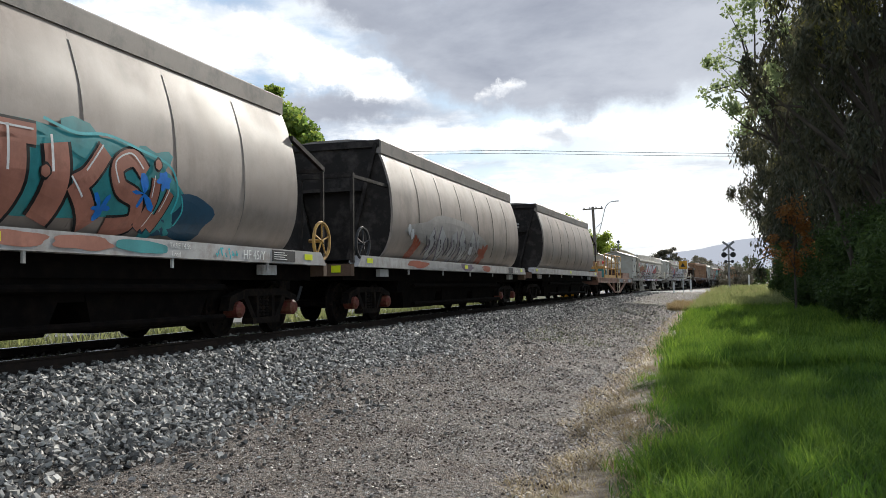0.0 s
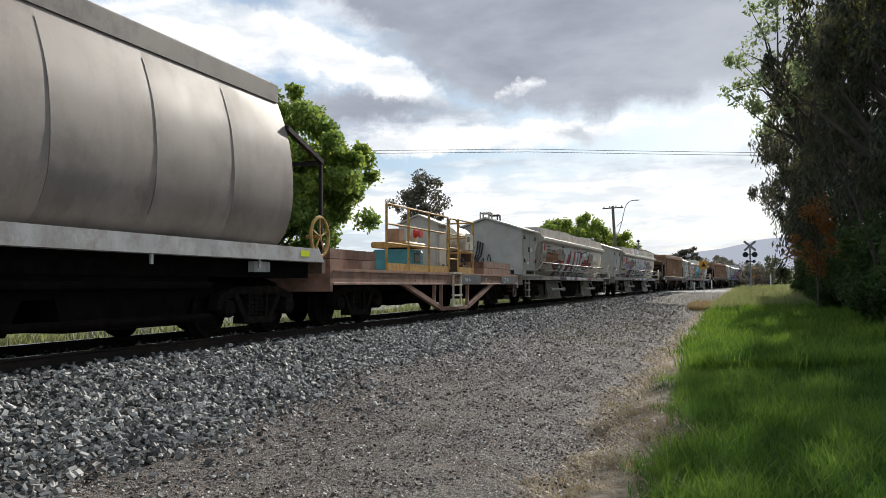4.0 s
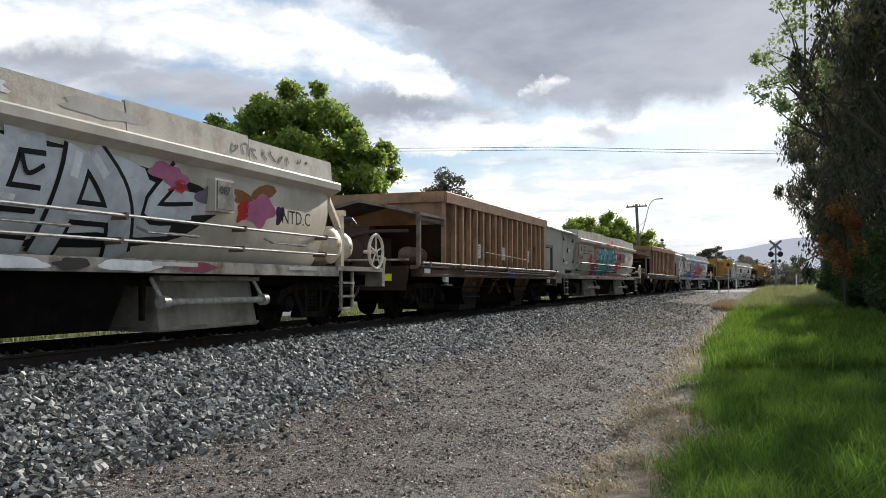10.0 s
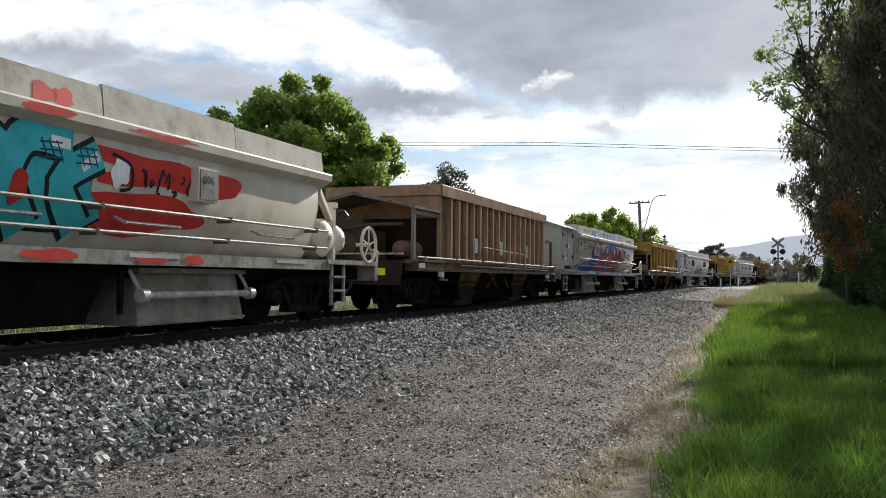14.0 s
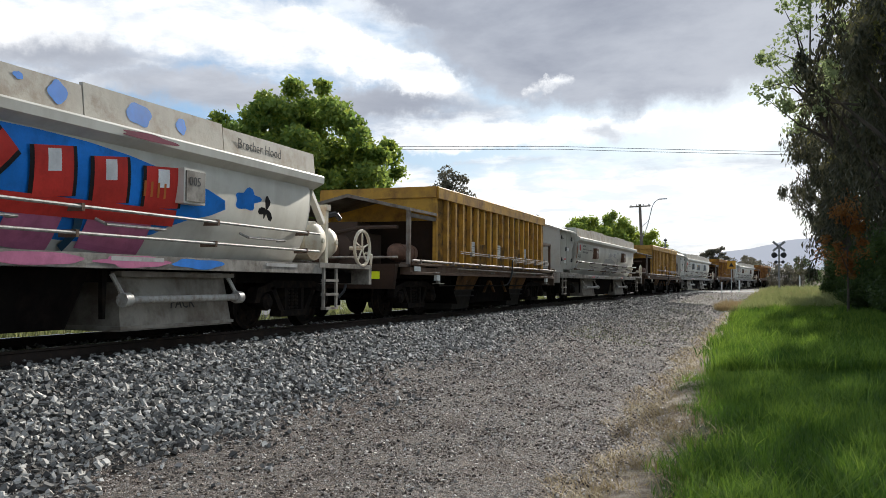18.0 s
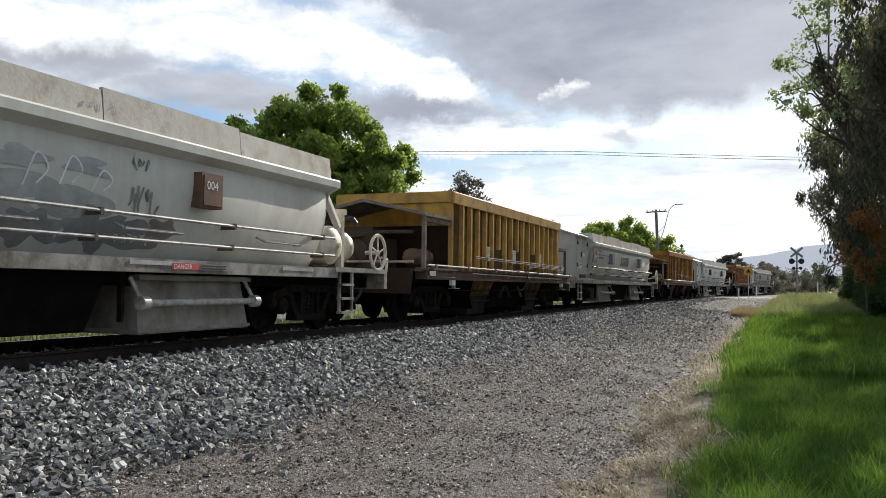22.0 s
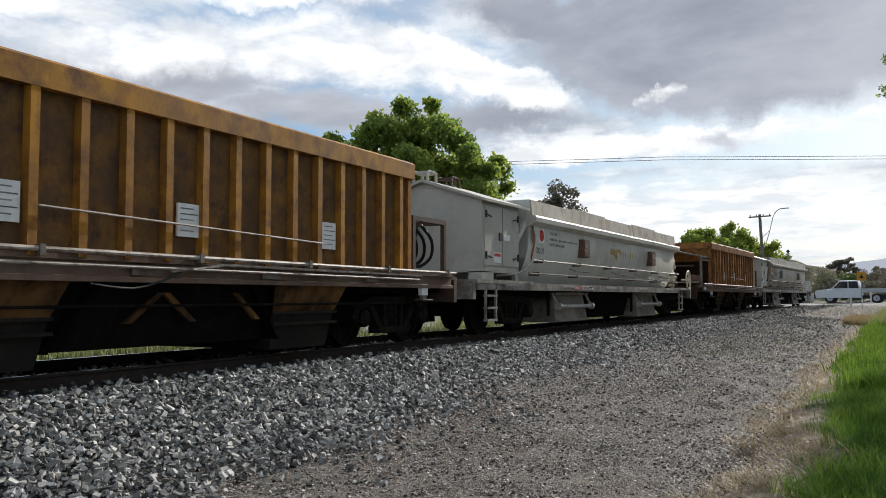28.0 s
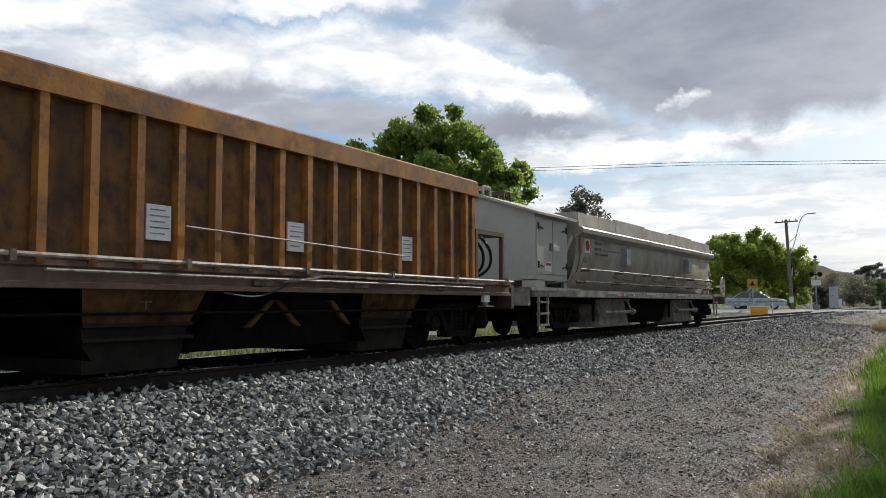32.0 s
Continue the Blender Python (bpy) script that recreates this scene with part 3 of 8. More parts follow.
def ballast_toe(s):
    """Where the heap of stones runs out on the path, s metres along the line."""
    wave = 0.16 * np.sin(s * 0.9 + 0.6) + 0.12 * np.sin(s * 2.1) + 0.07 * np.sin(s * 5.3 + 2)
    return np.interp(s, (3, 4.5, 7, 11, 23, 45, 70), (-5.2, -5.4, -5.7, -5.95, -6.2, -6.3, -6.2)) + wave


def ground_material():
    """Coarse stones on the heap, dark as its shaded gaps, fine crushed gravel on the path, soil and short grass
    elsewhere, told apart by the distance from the track.
    """
    m = bpy.data.materials.new("ground_soil")
    m.use_nodes = True
    nt = m.node_tree
    N, L = nt.nodes.new, nt.links.new
    bsdf = nt.nodes["Principled BSDF"]
    at = N("ShaderNodeAttribute")
    at.attribute_name = "lat"
    tex = N("ShaderNodeTexCoord")

    def tone(scale, detail=4, kind="ShaderNodeTexNoise"):
        n = N(kind)
        n.inputs["Scale"].default_value = scale
        if kind == "ShaderNodeTexNoise":
            n.inputs["Detail"].default_value, n.inputs["Roughness"].default_value = detail, 0.65
        L(tex.outputs["Object"], n.inputs["Vector"])
        return n

    def ramp(v, lo, hi, to=(0, 1)):
        r = N("ShaderNodeMapRange")
        r.interpolation_type = "SMOOTHSTEP"
        r.inputs["From Min"].default_value, r.inputs["From Max"].default_value = lo, hi
        r.inputs["To Min"].default_value, r.inputs["To Max"].default_value = to
        L(v, r.inputs["Value"])
        return r.outputs[0]

    def mixc(f, a, b):
        n = N("ShaderNodeMix")
        n.data_type = "RGBA"
        for sock, v in ((n.inputs[0], f), (n.inputs[6], a), (n.inputs[7], b)):
            if isinstance(v, (int, float)):
                sock.default_value = v
            elif isinstance(v, tuple):
                sock.default_value = (*v, 1)
            else:
                L(v, sock)
        return n.outputs[2]

    def calc(op, a, b):
        n = N("ShaderNodeMath")
        n.operation = op
        for i, v in enumerate((a, b)):
            if isinstance(v, (int, float)):
                n.inputs[i].default_value = v
            else:
                L(v, n.inputs[i])
        return n.outputs[0]

    wander = calc("MULTIPLY", calc("SUBTRACT", tone(0.9, 6).outputs["Fac"], 0.5), 1.6)
    lat = calc("ADD", at.outputs["Fac"], wander)
    toe = N("ShaderNodeAttribute")
    toe.attribute_name = "past_toe"
    cells = tone(34, 0, "ShaderNodeTexVoronoi")
    cells2 = tone(75, 0, "ShaderNodeTexVoronoi")
    pick = N("ShaderNodeSeparateColor")
    L(cells.outputs["Color"], pick.inputs[0])
    pick2 = N("ShaderNodeSeparateColor")
    L(cells2.outputs["Color"], pick2.inputs[0])
    # near-black tones: shade between the heap's stones, painted on the ground
    stone_gaps = mixc(pick.outputs[0], (0.022, 0.021, 0.020), (0.07, 0.068, 0.066))
    grit = mixc(pick2.outputs[0], (0.055, 0.045, 0.038), (0.40, 0.348, 0.302))
    soil = mixc(ramp(tone(1.4, 7).outputs["Fac"], 0.35, 0.65), (0.17, 0.128, 0.10), (0.30, 0.245, 0.205))
    path = mixc(ramp(tone(0.55, 6).outputs["Fac"], 0.38, 0.62, (0.10, 0.55)), grit, soil)
    lumps = mixc(pick.outputs[0], (0.045, 0.040, 0.036), (0.30, 0.28, 0.255))
    path = mixc(ramp(pick.outputs[1], 0.40, 0.50, (0.0, 0.8)), path, lumps)
    path = mixc(ramp(tone(0.75, 7).outputs["Fac"], 0.46, 0.64, (0.0, 0.65)), path, (0.105, 0.070, 0.053))
    path = mixc(ramp(tone(4.0, 6).outputs["Fac"], 0.55, 0.66, (0.0, 0.5)), path, (0.10, 0.075, 0.06))
    path = mixc(ramp(pick2.outputs[1], 0.90, 0.97, (0.0, 0.8)), path, (0.55, 0.54, 0.52))
    # turf darkened so that shaded gaps between the blades are in its colour
    turf = mixc(ramp(tone(2.3, 6).outputs["Fac"], 0.35, 0.65), (0.018, 0.034, 0.008), (0.075, 0.085, 0.03))
    dry = mixc(ramp(tone(5.0, 6).outputs["Fac"], 0.35, 0.65), (0.19, 0.145, 0.105), (0.44, 0.375, 0.30))
    edge = calc("ADD", toe.outputs["Fac"], calc("MULTIPLY", wander, 0.35))
    col = mixc(ramp(edge, -0.45, 0.25), stone_gaps, path)
    rim = calc("ADD", at.outputs["Fac"], calc("MULTIPLY", wander, 0.45))
    col = mixc(ramp(rim, -2.6, -2.1, (0.0, 0.9)), col, dry)
    col = mixc(ramp(rim, -1.85, -1.55), col, turf)
    col = mixc(ramp(lat, -12.4, -11.4), turf, col)
    L(col, bsdf.inputs["Base Color"])
    bsdf.inputs["Roughness"].default_value, bsdf.inputs["Specular IOR Level"].default_value = 0.92, 0.2
    b = N("ShaderNodeBump")
    b.inputs["Strength"].default_value, b.inputs["Distance"].default_value = 1.0, 0.05
    high = calc("ADD", calc("MULTIPLY", cells2.outputs["Distance"], -0.9), calc("MULTIPLY", tone(9, 5).outputs["Fac"], 0.9))
    L(high, b.inputs["Height"])
    L(b.outputs[0], bsdf.inputs["Normal"])
    return m


def make_ground():
    lat = np.unique(np.concatenate([np.linspace(-2600, -420, 8), np.linspace(-400, -60, 10), np.arange(-58, -22, 4.0), np.arange(-22, -12.4, 0.7), np.arange(-12.4, -7.7, 0.25), np.arange(-7.7, -1.2, 0.11), np.arange(-1.2, 4, 0.3), np.arange(4, 30, 3.0), np.linspace(35, 400, 10), np.linspace(500, 2600, 7)]))
    y = np.unique(np.concatenate([np.linspace(-2600, -60, 10), np.arange(-50, 0, 5.0), np.arange(0, 30, 0.2), np.arange(30, 70, 0.6), np.arange(70, 200, 4.0), np.linspace(210, 600, 14), np.linspace(700, 3200, 8)]))
    LA, Y = np.meshgrid(lat, y)
    X = LA + bend(Y)
    slope = np.sqrt(1 + ((Y.clip(-160, 260) - START) / BEND) ** 2)
    rel = LA / slope
    Z = ground_height(rel, Y)
    rng = np.random.default_rng(5)
    rough = rng.normal(0, 1, Z.shape)
    for _ in range(2):
        rough = (rough + np.roll(rough, 1, 0) + np.roll(rough, 1, 1) + np.roll(rough, -1, 0) + np.roll(rough, -1, 1)) / 5
    near = (rel > -7.0) & (rel < 6) & (Y < 70)
    Z = Z + np.where(near, rough * 0.012, 0)
    # the little washed-out bank at the edge of the grass
    Z = Z + 0.06 * np.exp(-((rel + 1.80) / 0.2) ** 2) * (0.5 + 0.5 * np.sin(Y * 1.3 + 2 * np.sin(Y * 0.37))) * (Y < 45) - 0.03 * np.exp(-((rel + 2.35) / 0.16) ** 2) * (Y < 40)
    n, k = Y.shape
    idx = np.arange(n * k).reshape(n, k)
    faces = np.stack([idx[:-1, :-1], idx[:-1, 1:], idx[1:, 1:], idx[1:, :-1]], -1).reshape(-1, 4)
    ob = raw("ground", np.stack([X, Y, Z], -1).reshape(-1, 3), faces, ground_material(), True)
    ob.data.attributes.new("lat", "FLOAT", "POINT").data.foreach_set("value", rel.ravel().astype(np.float32))
    ob.data.attributes.new("past_toe", "FLOAT", "POINT").data.foreach_set("value", (rel - ballast_toe(Y)).ravel().astype(np.float32))
    return tagged(ob, "grey gravel, bare soil and green verge along a railway", "ground", kind="structure")


make_ground()


def strip(name, lats, s0, s1, step, mat, z=None, smooth=False):
    """A sheet along the corridor: lats of (lat, z)."""
    ss = np.arange(s0, s1 + step, step)
    v = [place(s, la, zz + grade(s)) for s in ss for la, zz in lats]
    k = len(lats)
    f = [(i * k + j, i * k + j + 1, (i + 1) * k + j + 1, (i + 1) * k + j) for i in range(len(ss) - 1) for j in range(k - 1)]
    return raw(name, [tuple(p) for p in v], f, mat, smooth)


def make_track():
    for side in (-0.80, 0.80):
        c = TRACK + side
        foot = [(c - 0.07, RAIL - 0.16), (c - 0.07, RAIL - 0.14), (c - 0.012, RAIL - 0.115), (c - 0.012, RAIL - 0.04), (c - 0.036, RAIL - 0.03), (c - 0.036, RAIL - 0.004),
                (c + 0.036, RAIL - 0.004), (c + 0.036, RAIL - 0.03), (c + 0.012, RAIL - 0.04), (c + 0.012, RAIL - 0.115), (c + 0.07, RAIL - 0.14), (c + 0.07, RAIL - 0.16)]
        rail = tagged(strip("rail", foot, -45, 330, 2.5, M["rail_steel"]), "rusty steel rail with a polished head", "rail", "rails", "structure")
        head = strip("rail_head", [(c - 0.034, RAIL), (c + 0.034, RAIL)], -45, 330, 2.5, M["rail_head"])
        head.parent = rail
    g = Geo().prism([(-1.3, 0.0), (1.3, 0.0), (1.3, 0.16), (1.22, 0.20), (0.55, 0.20), (0.45, 0.17), (-0.45, 0.17), (-0.55, 0.20), (-1.22, 0.20), (-1.3, 0.16)], "y", -0.12, 0.12)
    me = g.mesh("sleeper")
    me.materials.append(M["concrete"])
    for i in range(130):
        ob = new("sleeper", me)
        ob.matrix_basis = along(-8 + i * 0.68, TRACK, RAIL - 0.36 + grade(-8 + i * 0.68))
        tagged(ob, "grey concrete railway sleeper half buried in stones", "sleeper", "sleepers under the rails", "structure")


make_track()


def asphalt():
    return material("asphalt", (0.13, 0.13, 0.13), 0.85, 0, 0.15, 0.5, (0.095, 0.095, 0.095), 0.3, 60, 0.2, 0.3)


M["asphalt"] = asphalt()
tagged(strip("road", [(-20.6, 0.30), (-20.6, 0.62), (-17.5, 0.67), (-14.4, 0.62), (-14.4, 0.30)], -40, 60, 2.0, M["asphalt"]), "pale worn asphalt road beside the railway", "road", kind="structure")


def make_crossing_road():
    line = [(60, 60), (25, 66), (12, 70.0), (6, 72), (2, 73.5), (-3, 75), (-8, 75.5), (-14, 74), (-22, 70), (-34, 66), (-60, 60)]
    v, f = [], []
    for i, (x, y) in enumerate(line):
        z = float(np.interp(x, (-60, -14, -6, 3, 8, 14, 60), (1.12, 1.08, 1.04, 1.04, 1.12, 1.24, 1.35)))
        for dy, dz in ((-11.0, -0.5), (-6.5, 0), (0, 0.03), (6.5, 0), (11.0, -0.5)):
            v.append((x, y + dy, z + dz))
    for i in range(len(line) - 1):
        f += [(i * 5 + j, i * 5 + j + 1, (i + 1) * 5 + j + 1, (i + 1) * 5 + j) for j in range(4)]
    tagged(raw("crossing_road", v, f, M["asphalt"]), "pale asphalt road over the level crossing", "road", kind="structure")



make_crossing_road()


def make_stones():
    """Broken stones heaped along the track: the nearer the camera, the more of them are real."""
    rng = np.random.default_rng(11)
    # broken shapes, each from a cut cube of 8 jittered corners
    cube = np.array([(x, y, z) for x in (-1, 1) for y in (-1, 1) for z in (-1, 1)], float)
    quads = np.array([(0, 1, 3, 2), (4, 6, 7, 5), (0, 4, 5, 1), (2, 3, 7, 6), (0, 2, 6, 4), (1, 5, 7, 3)])
    spots = []
    for lat0, lat1, s0, s1, per in ((-7.75, -4.6, 2.6, 10, 760), (-7.75, -5.2, 10, 18, 560), (-7.75, -5.4, 18, 34, 300), (-7.7, -5.6, 34, 75, 75), (-10.9, -7.7, 2, 30, 60)):
        n = int((lat1 - lat0) * (s1 - s0) * per)
        la, s = rng.uniform(lat0, lat1, n), rng.uniform(s0, s1, n)
        if lat0 > -8:
            keep = rng.random(n) < np.clip((ballast_toe(s) - la + rng.normal(0, 0.15, n)) / 0.75 + 0.30, 0.03, 1)
            la, s = la[keep], s[keep]
        size = 0.017 + 0.018 * rng.random(len(la)) ** 1.3
        size = size * (1.7 if s0 >= 34 else 1.2 if s0 >= 18 else 1.0)
        spots.append(np.stack([la, s, size, np.zeros(len(la))], -1))
    for lat0, lat1, s0, s1, per in ((-6.2, -1.6, 2.6, 9, 900), (-6.4, -1.7, 9, 16, 600), (-6.6, -2.2, 16, 32, 190), (-6.5, -2.6, 32, 58, 30)):
        n = int((lat1 - lat0) * (s1 - s0) * per)
        la, s = rng.uniform(lat0, lat1, n), rng.uniform(s0, s1, n)
        keep = la > ballast_toe(s) - 0.1
        la, s = la[keep], s[keep]
        size = (0.0048 + 0.012 * rng.random(len(la)) ** 3) * (1.5 if s0 >= 15 else 1.15 if s0 >= 9 else 1.0)
        spots.append(np.stack([la, s, size, np.ones(len(la))], -1))
    # stones strewn from the heap over the path, more of them farther along
    n = 30000
    la, s = rng.uniform(-6.6, -2.6, n), 3 + 42 * rng.random(n)
    keep = rng.random(n) < np.clip((s - 2) / 22, 0.12, 1) * np.exp(-np.clip(la - ballast_toe(s), 0, 9) / 1.5)
    spots.append(np.stack([la, s, rng.uniform(0.008, 0.017, n) * (1 + s / 40), np.zeros(n)], -1)[keep])
    spots = np.concatenate(spots)
    n = len(spots)
    a = (spots[:, 1] - START) / BEND
    X, Y = BEND - (BEND - spots[:, 0]) * np.cos(a), START + (BEND - spots[:, 0]) * np.sin(a)
    on_path = spots[:, 3] > 0.5
    Z = ground_height(spots[:, 0], Y) + spots[:, 2] * np.where(on_path, rng.uniform(-0.2, 0.5, n), rng.uniform(-0.3, 1.1, n))
    # most lie on their flat side, some stand on edge
    tilt = rng.normal(0, np.where(on_path, 0.35, 0.55), (2, n))
    turn = rng.uniform(0, 2 * np.pi, n)
    ca, sa, cb, sb, cc, sc = np.cos(turn), np.sin(turn), np.cos(tilt[0]), np.sin(tilt[0]), np.cos(tilt[1]), np.sin(tilt[1])
    O, I = np.zeros(n), np.ones(n)
    mat = lambda *e: np.stack(e, -1).reshape(n, 3, 3)
    R = mat(I, O, O, O, cb, -sb, O, sb, cb) @ mat(cc, O, sc, O, I, O, -sc, O, cc) @ mat(ca, -sa, O, sa, ca, O, O, O, I)
    pts = cube[None] * rng.uniform(0.38, 1.12, (n, 8, 3)) * np.stack([rng.uniform(0.9, 1.5, n), rng.uniform(0.6, 1, n), rng.uniform(0.38, 0.75, n)], -1)[:, None]
    v = np.einsum("nij,nkj->nki", R, pts) * spots[:, 2][:, None, None] + np.stack([X, Y, Z], -1)[:, None]
    for name, label, pick, tones in (("ballast_stones", "heap of broken grey ballast stones beside the track", ~on_path, ((0.0, (0.040, 0.038, 0.036)), (0.5, (0.205, 0.198, 0.184)), (0.86, (0.40, 0.385, 0.355)), (1.0, (0.62, 0.60, 0.56)))),
                                     ("path_gravel", "brown and grey gravel trodden into the path", on_path, ((0.0, (0.035, 0.026, 0.021)), (0.42, (0.16, 0.128, 0.106)), (0.84, (0.42, 0.365, 0.32)), (1.0, (0.72, 0.68, 0.62))))):
        stones_of(name, label, v[pick], quads, tones)


def stones_of(name, label, v, quads, tones):
    n = len(v)
    f = (np.arange(n)[:, None, None] * 8 + quads[None]).reshape(-1, 4)
    m = bpy.data.materials.new(name)
    m.use_nodes = True
    nt = m.node_tree
    geo, ramp = nt.nodes.new("ShaderNodeNewGeometry"), nt.nodes.new("ShaderNodeValToRGB")
    nt.links.new(geo.outputs["Random Per Island"], ramp.inputs[0])
    el = ramp.color_ramp.elements
    el[0].color, el[1].color = (*tones[0][1], 1), (*tones[-1][1], 1)
    for at_, c in tones[1:-1]:
        el.new(at_).color = (*c, 1)
    bsdf = nt.nodes["Principled BSDF"]
    nt.links.new(ramp.outputs[0], bsdf.inputs["Base Color"])
    bsdf.inputs["Roughness"].default_value, bsdf.inputs["Specular IOR Level"].default_value = 0.7, 0.2
    tagged(raw(name, v.reshape(-1, 3), f, m), label, "gravel", kind="stuff")


make_stones()


def blades(name, spots, height, width, mat, label, seed, lean=0.35):
    """Grass: each blade a bent strip of two faces. spots: x, y, z."""
    rng = np.random.default_rng(seed)
    n = len(spots)
    h = height * rng.uniform(0.45, 1.25, n)
    th = rng.uniform(0, 2 * np.pi, n)
    out = np.stack([np.cos(th), np.sin(th), np.zeros(n)], -1)
    ph = th + rng.uniform(0.6, 2.5, n)
    side = np.stack([np.cos(ph), np.sin(ph), np.zeros(n)], -1) * (width * rng.uniform(0.6, 1.4, n))[:, None]
    bendv = out * (h * lean * rng.uniform(0.2, 1.6, n))[:, None]
    up = np.array([0, 0, 1.0])
    p = np.asarray(spots)
    mid = p + up * (h * 0.55)[:, None] + bendv * 0.35
    tip = p + up * h[:, None] + bendv
    v = np.stack([p - side, p + side, mid + side * 0.8, mid - side * 0.8, tip + side * 0.15, tip - side * 0.15], 1)
    f = np.arange(n)[:, None, None] * 6 + np.array([(0, 1, 2, 3), (3, 2, 4, 5)])[None]
    return tagged(raw(name, v.reshape(-1, 3), f.reshape(-1, 4), mat), label, "grass", kind="stuff")


def scatter(lat0, lat1, s0, s1, n, seed, keep=None):
    rng = np.random.default_rng(seed)
    la, s = rng.uniform(lat0, lat1, n), s0 + (s1 - s0) * rng.random(n) ** 1.5
    if keep is not None:
        k = keep(la, s, rng.random(n))
        la, s = la[k], s[k]
    a = (s - START) / BEND
    X, Y = BEND - (BEND - la) * np.cos(a), START + (BEND - la) * np.sin(a)
    return np.stack([X, Y, ground_height(la, Y) - 0.01], -1)


def rim_of_grass(s):
    return -2.02 + np.interp(s, (3, 7, 12, 20), (0.38, 0.34, 0.18, 0.0)) + 0.16 * np.sin(s * 0.9) + 0.13 * np.sin(s * 2.3 + 1) + 0.08 * np.sin(s * 6.1) - 0.35 * np.clip((s - 22) / 30, 0, 1)


def ragged(la, s, r):
    return r < np.clip((la - rim_of_grass(s)) / 0.45, 0, 1)


def patchy(la, s, r):
    return ragged(la, s, r) & (np.sin(la * 2.1 + s * 0.8) + np.sin(la * 4.7 - s * 1.7 + 2) + 1.6 * r > 0.4)


def tufts(n, per, seed, s0, s1, keep, wide=0.05):
    """Grass in clumps: blades gathered round tuft centres."""
    rng = np.random.default_rng(seed)
    c = scatter(-2.4, 2.8, s0, s1, n, seed, keep)
    k = rng.integers(0, len(c), len(c) * per)
    return c[k] + np.stack([rng.normal(0, wide, len(k)), rng.normal(0, wide, len(k)), np.zeros(len(k))], -1)


blades("grass", tufts(3400, 20, 31, 3.2, 15, patchy, 0.045), 0.19, 0.0042, M["grass_tall"], "tall bright tufts in the green grass", 33, 0.8)
blades("grass", scatter(-2.6, 2.8, 3.2, 15, 105000, 21, ragged), 0.135, 0.0044, M["grass_blade"], "long green grass on the verge", 3, 0.7)
blades("grass", tufts(2600, 14, 35, 14, 36, patchy, 0.09), 0.32, 0.009, M["grass_tall"], "tall pale tufts farther along the verge", 34, 0.6)
blades("grass", scatter(-2.6, 2.8, 14, 40, 52000, 22, ragged), 0.24, 0.009, M["grass_blade"], "long green grass towards the crossing", 4, 0.55)
blades("grass", scatter(-2.9, 4.5, 36, 66, 30000, 36, ragged), 0.36, 0.014, M["grass_pale"], "pale seeding grass by the crossing", 37, 0.5)
blades("grass", scatter(-1.6, 3.2, -4, 3.4, 16000, 38), 0.16, 0.006, M["grass_blade"], "short grass round the camera's stand", 39, 0.7)
blades("dry_grass", scatter(-2.75, -1.45, 3.0, 40, 34000, 23, lambda la, s, r: (la > rim_of_grass(s) - 0.8) & (r < 0.35 + 0.6 * np.sin(s * 1.9 + la * 3) ** 2)), 0.08, 0.0032, M["grass_dry"], "flattened dry grass at the edge of the path", 5, 2.2)
blades("dry_grass", tufts(1500, 18, 24, 3.2, 34, lambda la, s, r: np.abs(la - rim_of_grass(s) + 0.12) < 0.28, 0.05), 0.10, 0.004, M["grass_dry"], "dead tufts hanging over the washed-out bank", 10, 1.3)
blades("dry_grass", np.concatenate([scatter(-3.3, -2.3, 40, 46, 2500, 24), scatter(-2.4, 1.5, 50, 66, 3000, 29)]), 0.30, 0.008, M["grass_dry"], "tuft of straw-coloured grass", 6, 0.5)
blades("weeds", scatter(-5.6, -2.7, 20, 60, 9000, 25, lambda la, s, r: r < 0.35 + 0.35 * np.sin(s * 0.8 + la * 2) + 0.2 * np.sin(s * 2.9 - la * 5)), 0.055, 0.006, M["grass_weed"], "thin green weeds in the gravel", 7, 0.9)
blades("weeds", tufts(420, 9, 26, 3.5, 20, lambda la, s, r: la < -2.2, 0.05), 0.06, 0.0022, M["grass_dry"], "dry twigs and stalks scattered at the foot of the bank", 8, 2.4)
twigs = np.concatenate([scatter(-5.4, -2.4, 3.0, 13, 900, 41), scatter(-3.6, -2.4, 3.0, 10, 700, 42)])
blades("dry_twigs", twigs, 0.05, 0.002, M["grass_straw"], "broken straw and bark lying on the path", 43, 3.0)
blades("weeds", scatter(-13.9, -12.2, -6, 50, 20000, 44, lambda la, s, r: r < 0.25 + 0.75 * np.sin(s * 0.7) * np.sin(s * 0.23 + la)), 0.62, 0.016, M["grass_pale"], "tall yellow-green weeds between track and road", 45, 0.6)
blades("grass", np.concatenate([scatter(-14.2, -11.4, -6, 45, 26000, 27), scatter(-24, -20.8, -6, 60, 12000, 28)]), 0.22, 0.012, M["grass_dull"], "rough grass beside the road", 9)


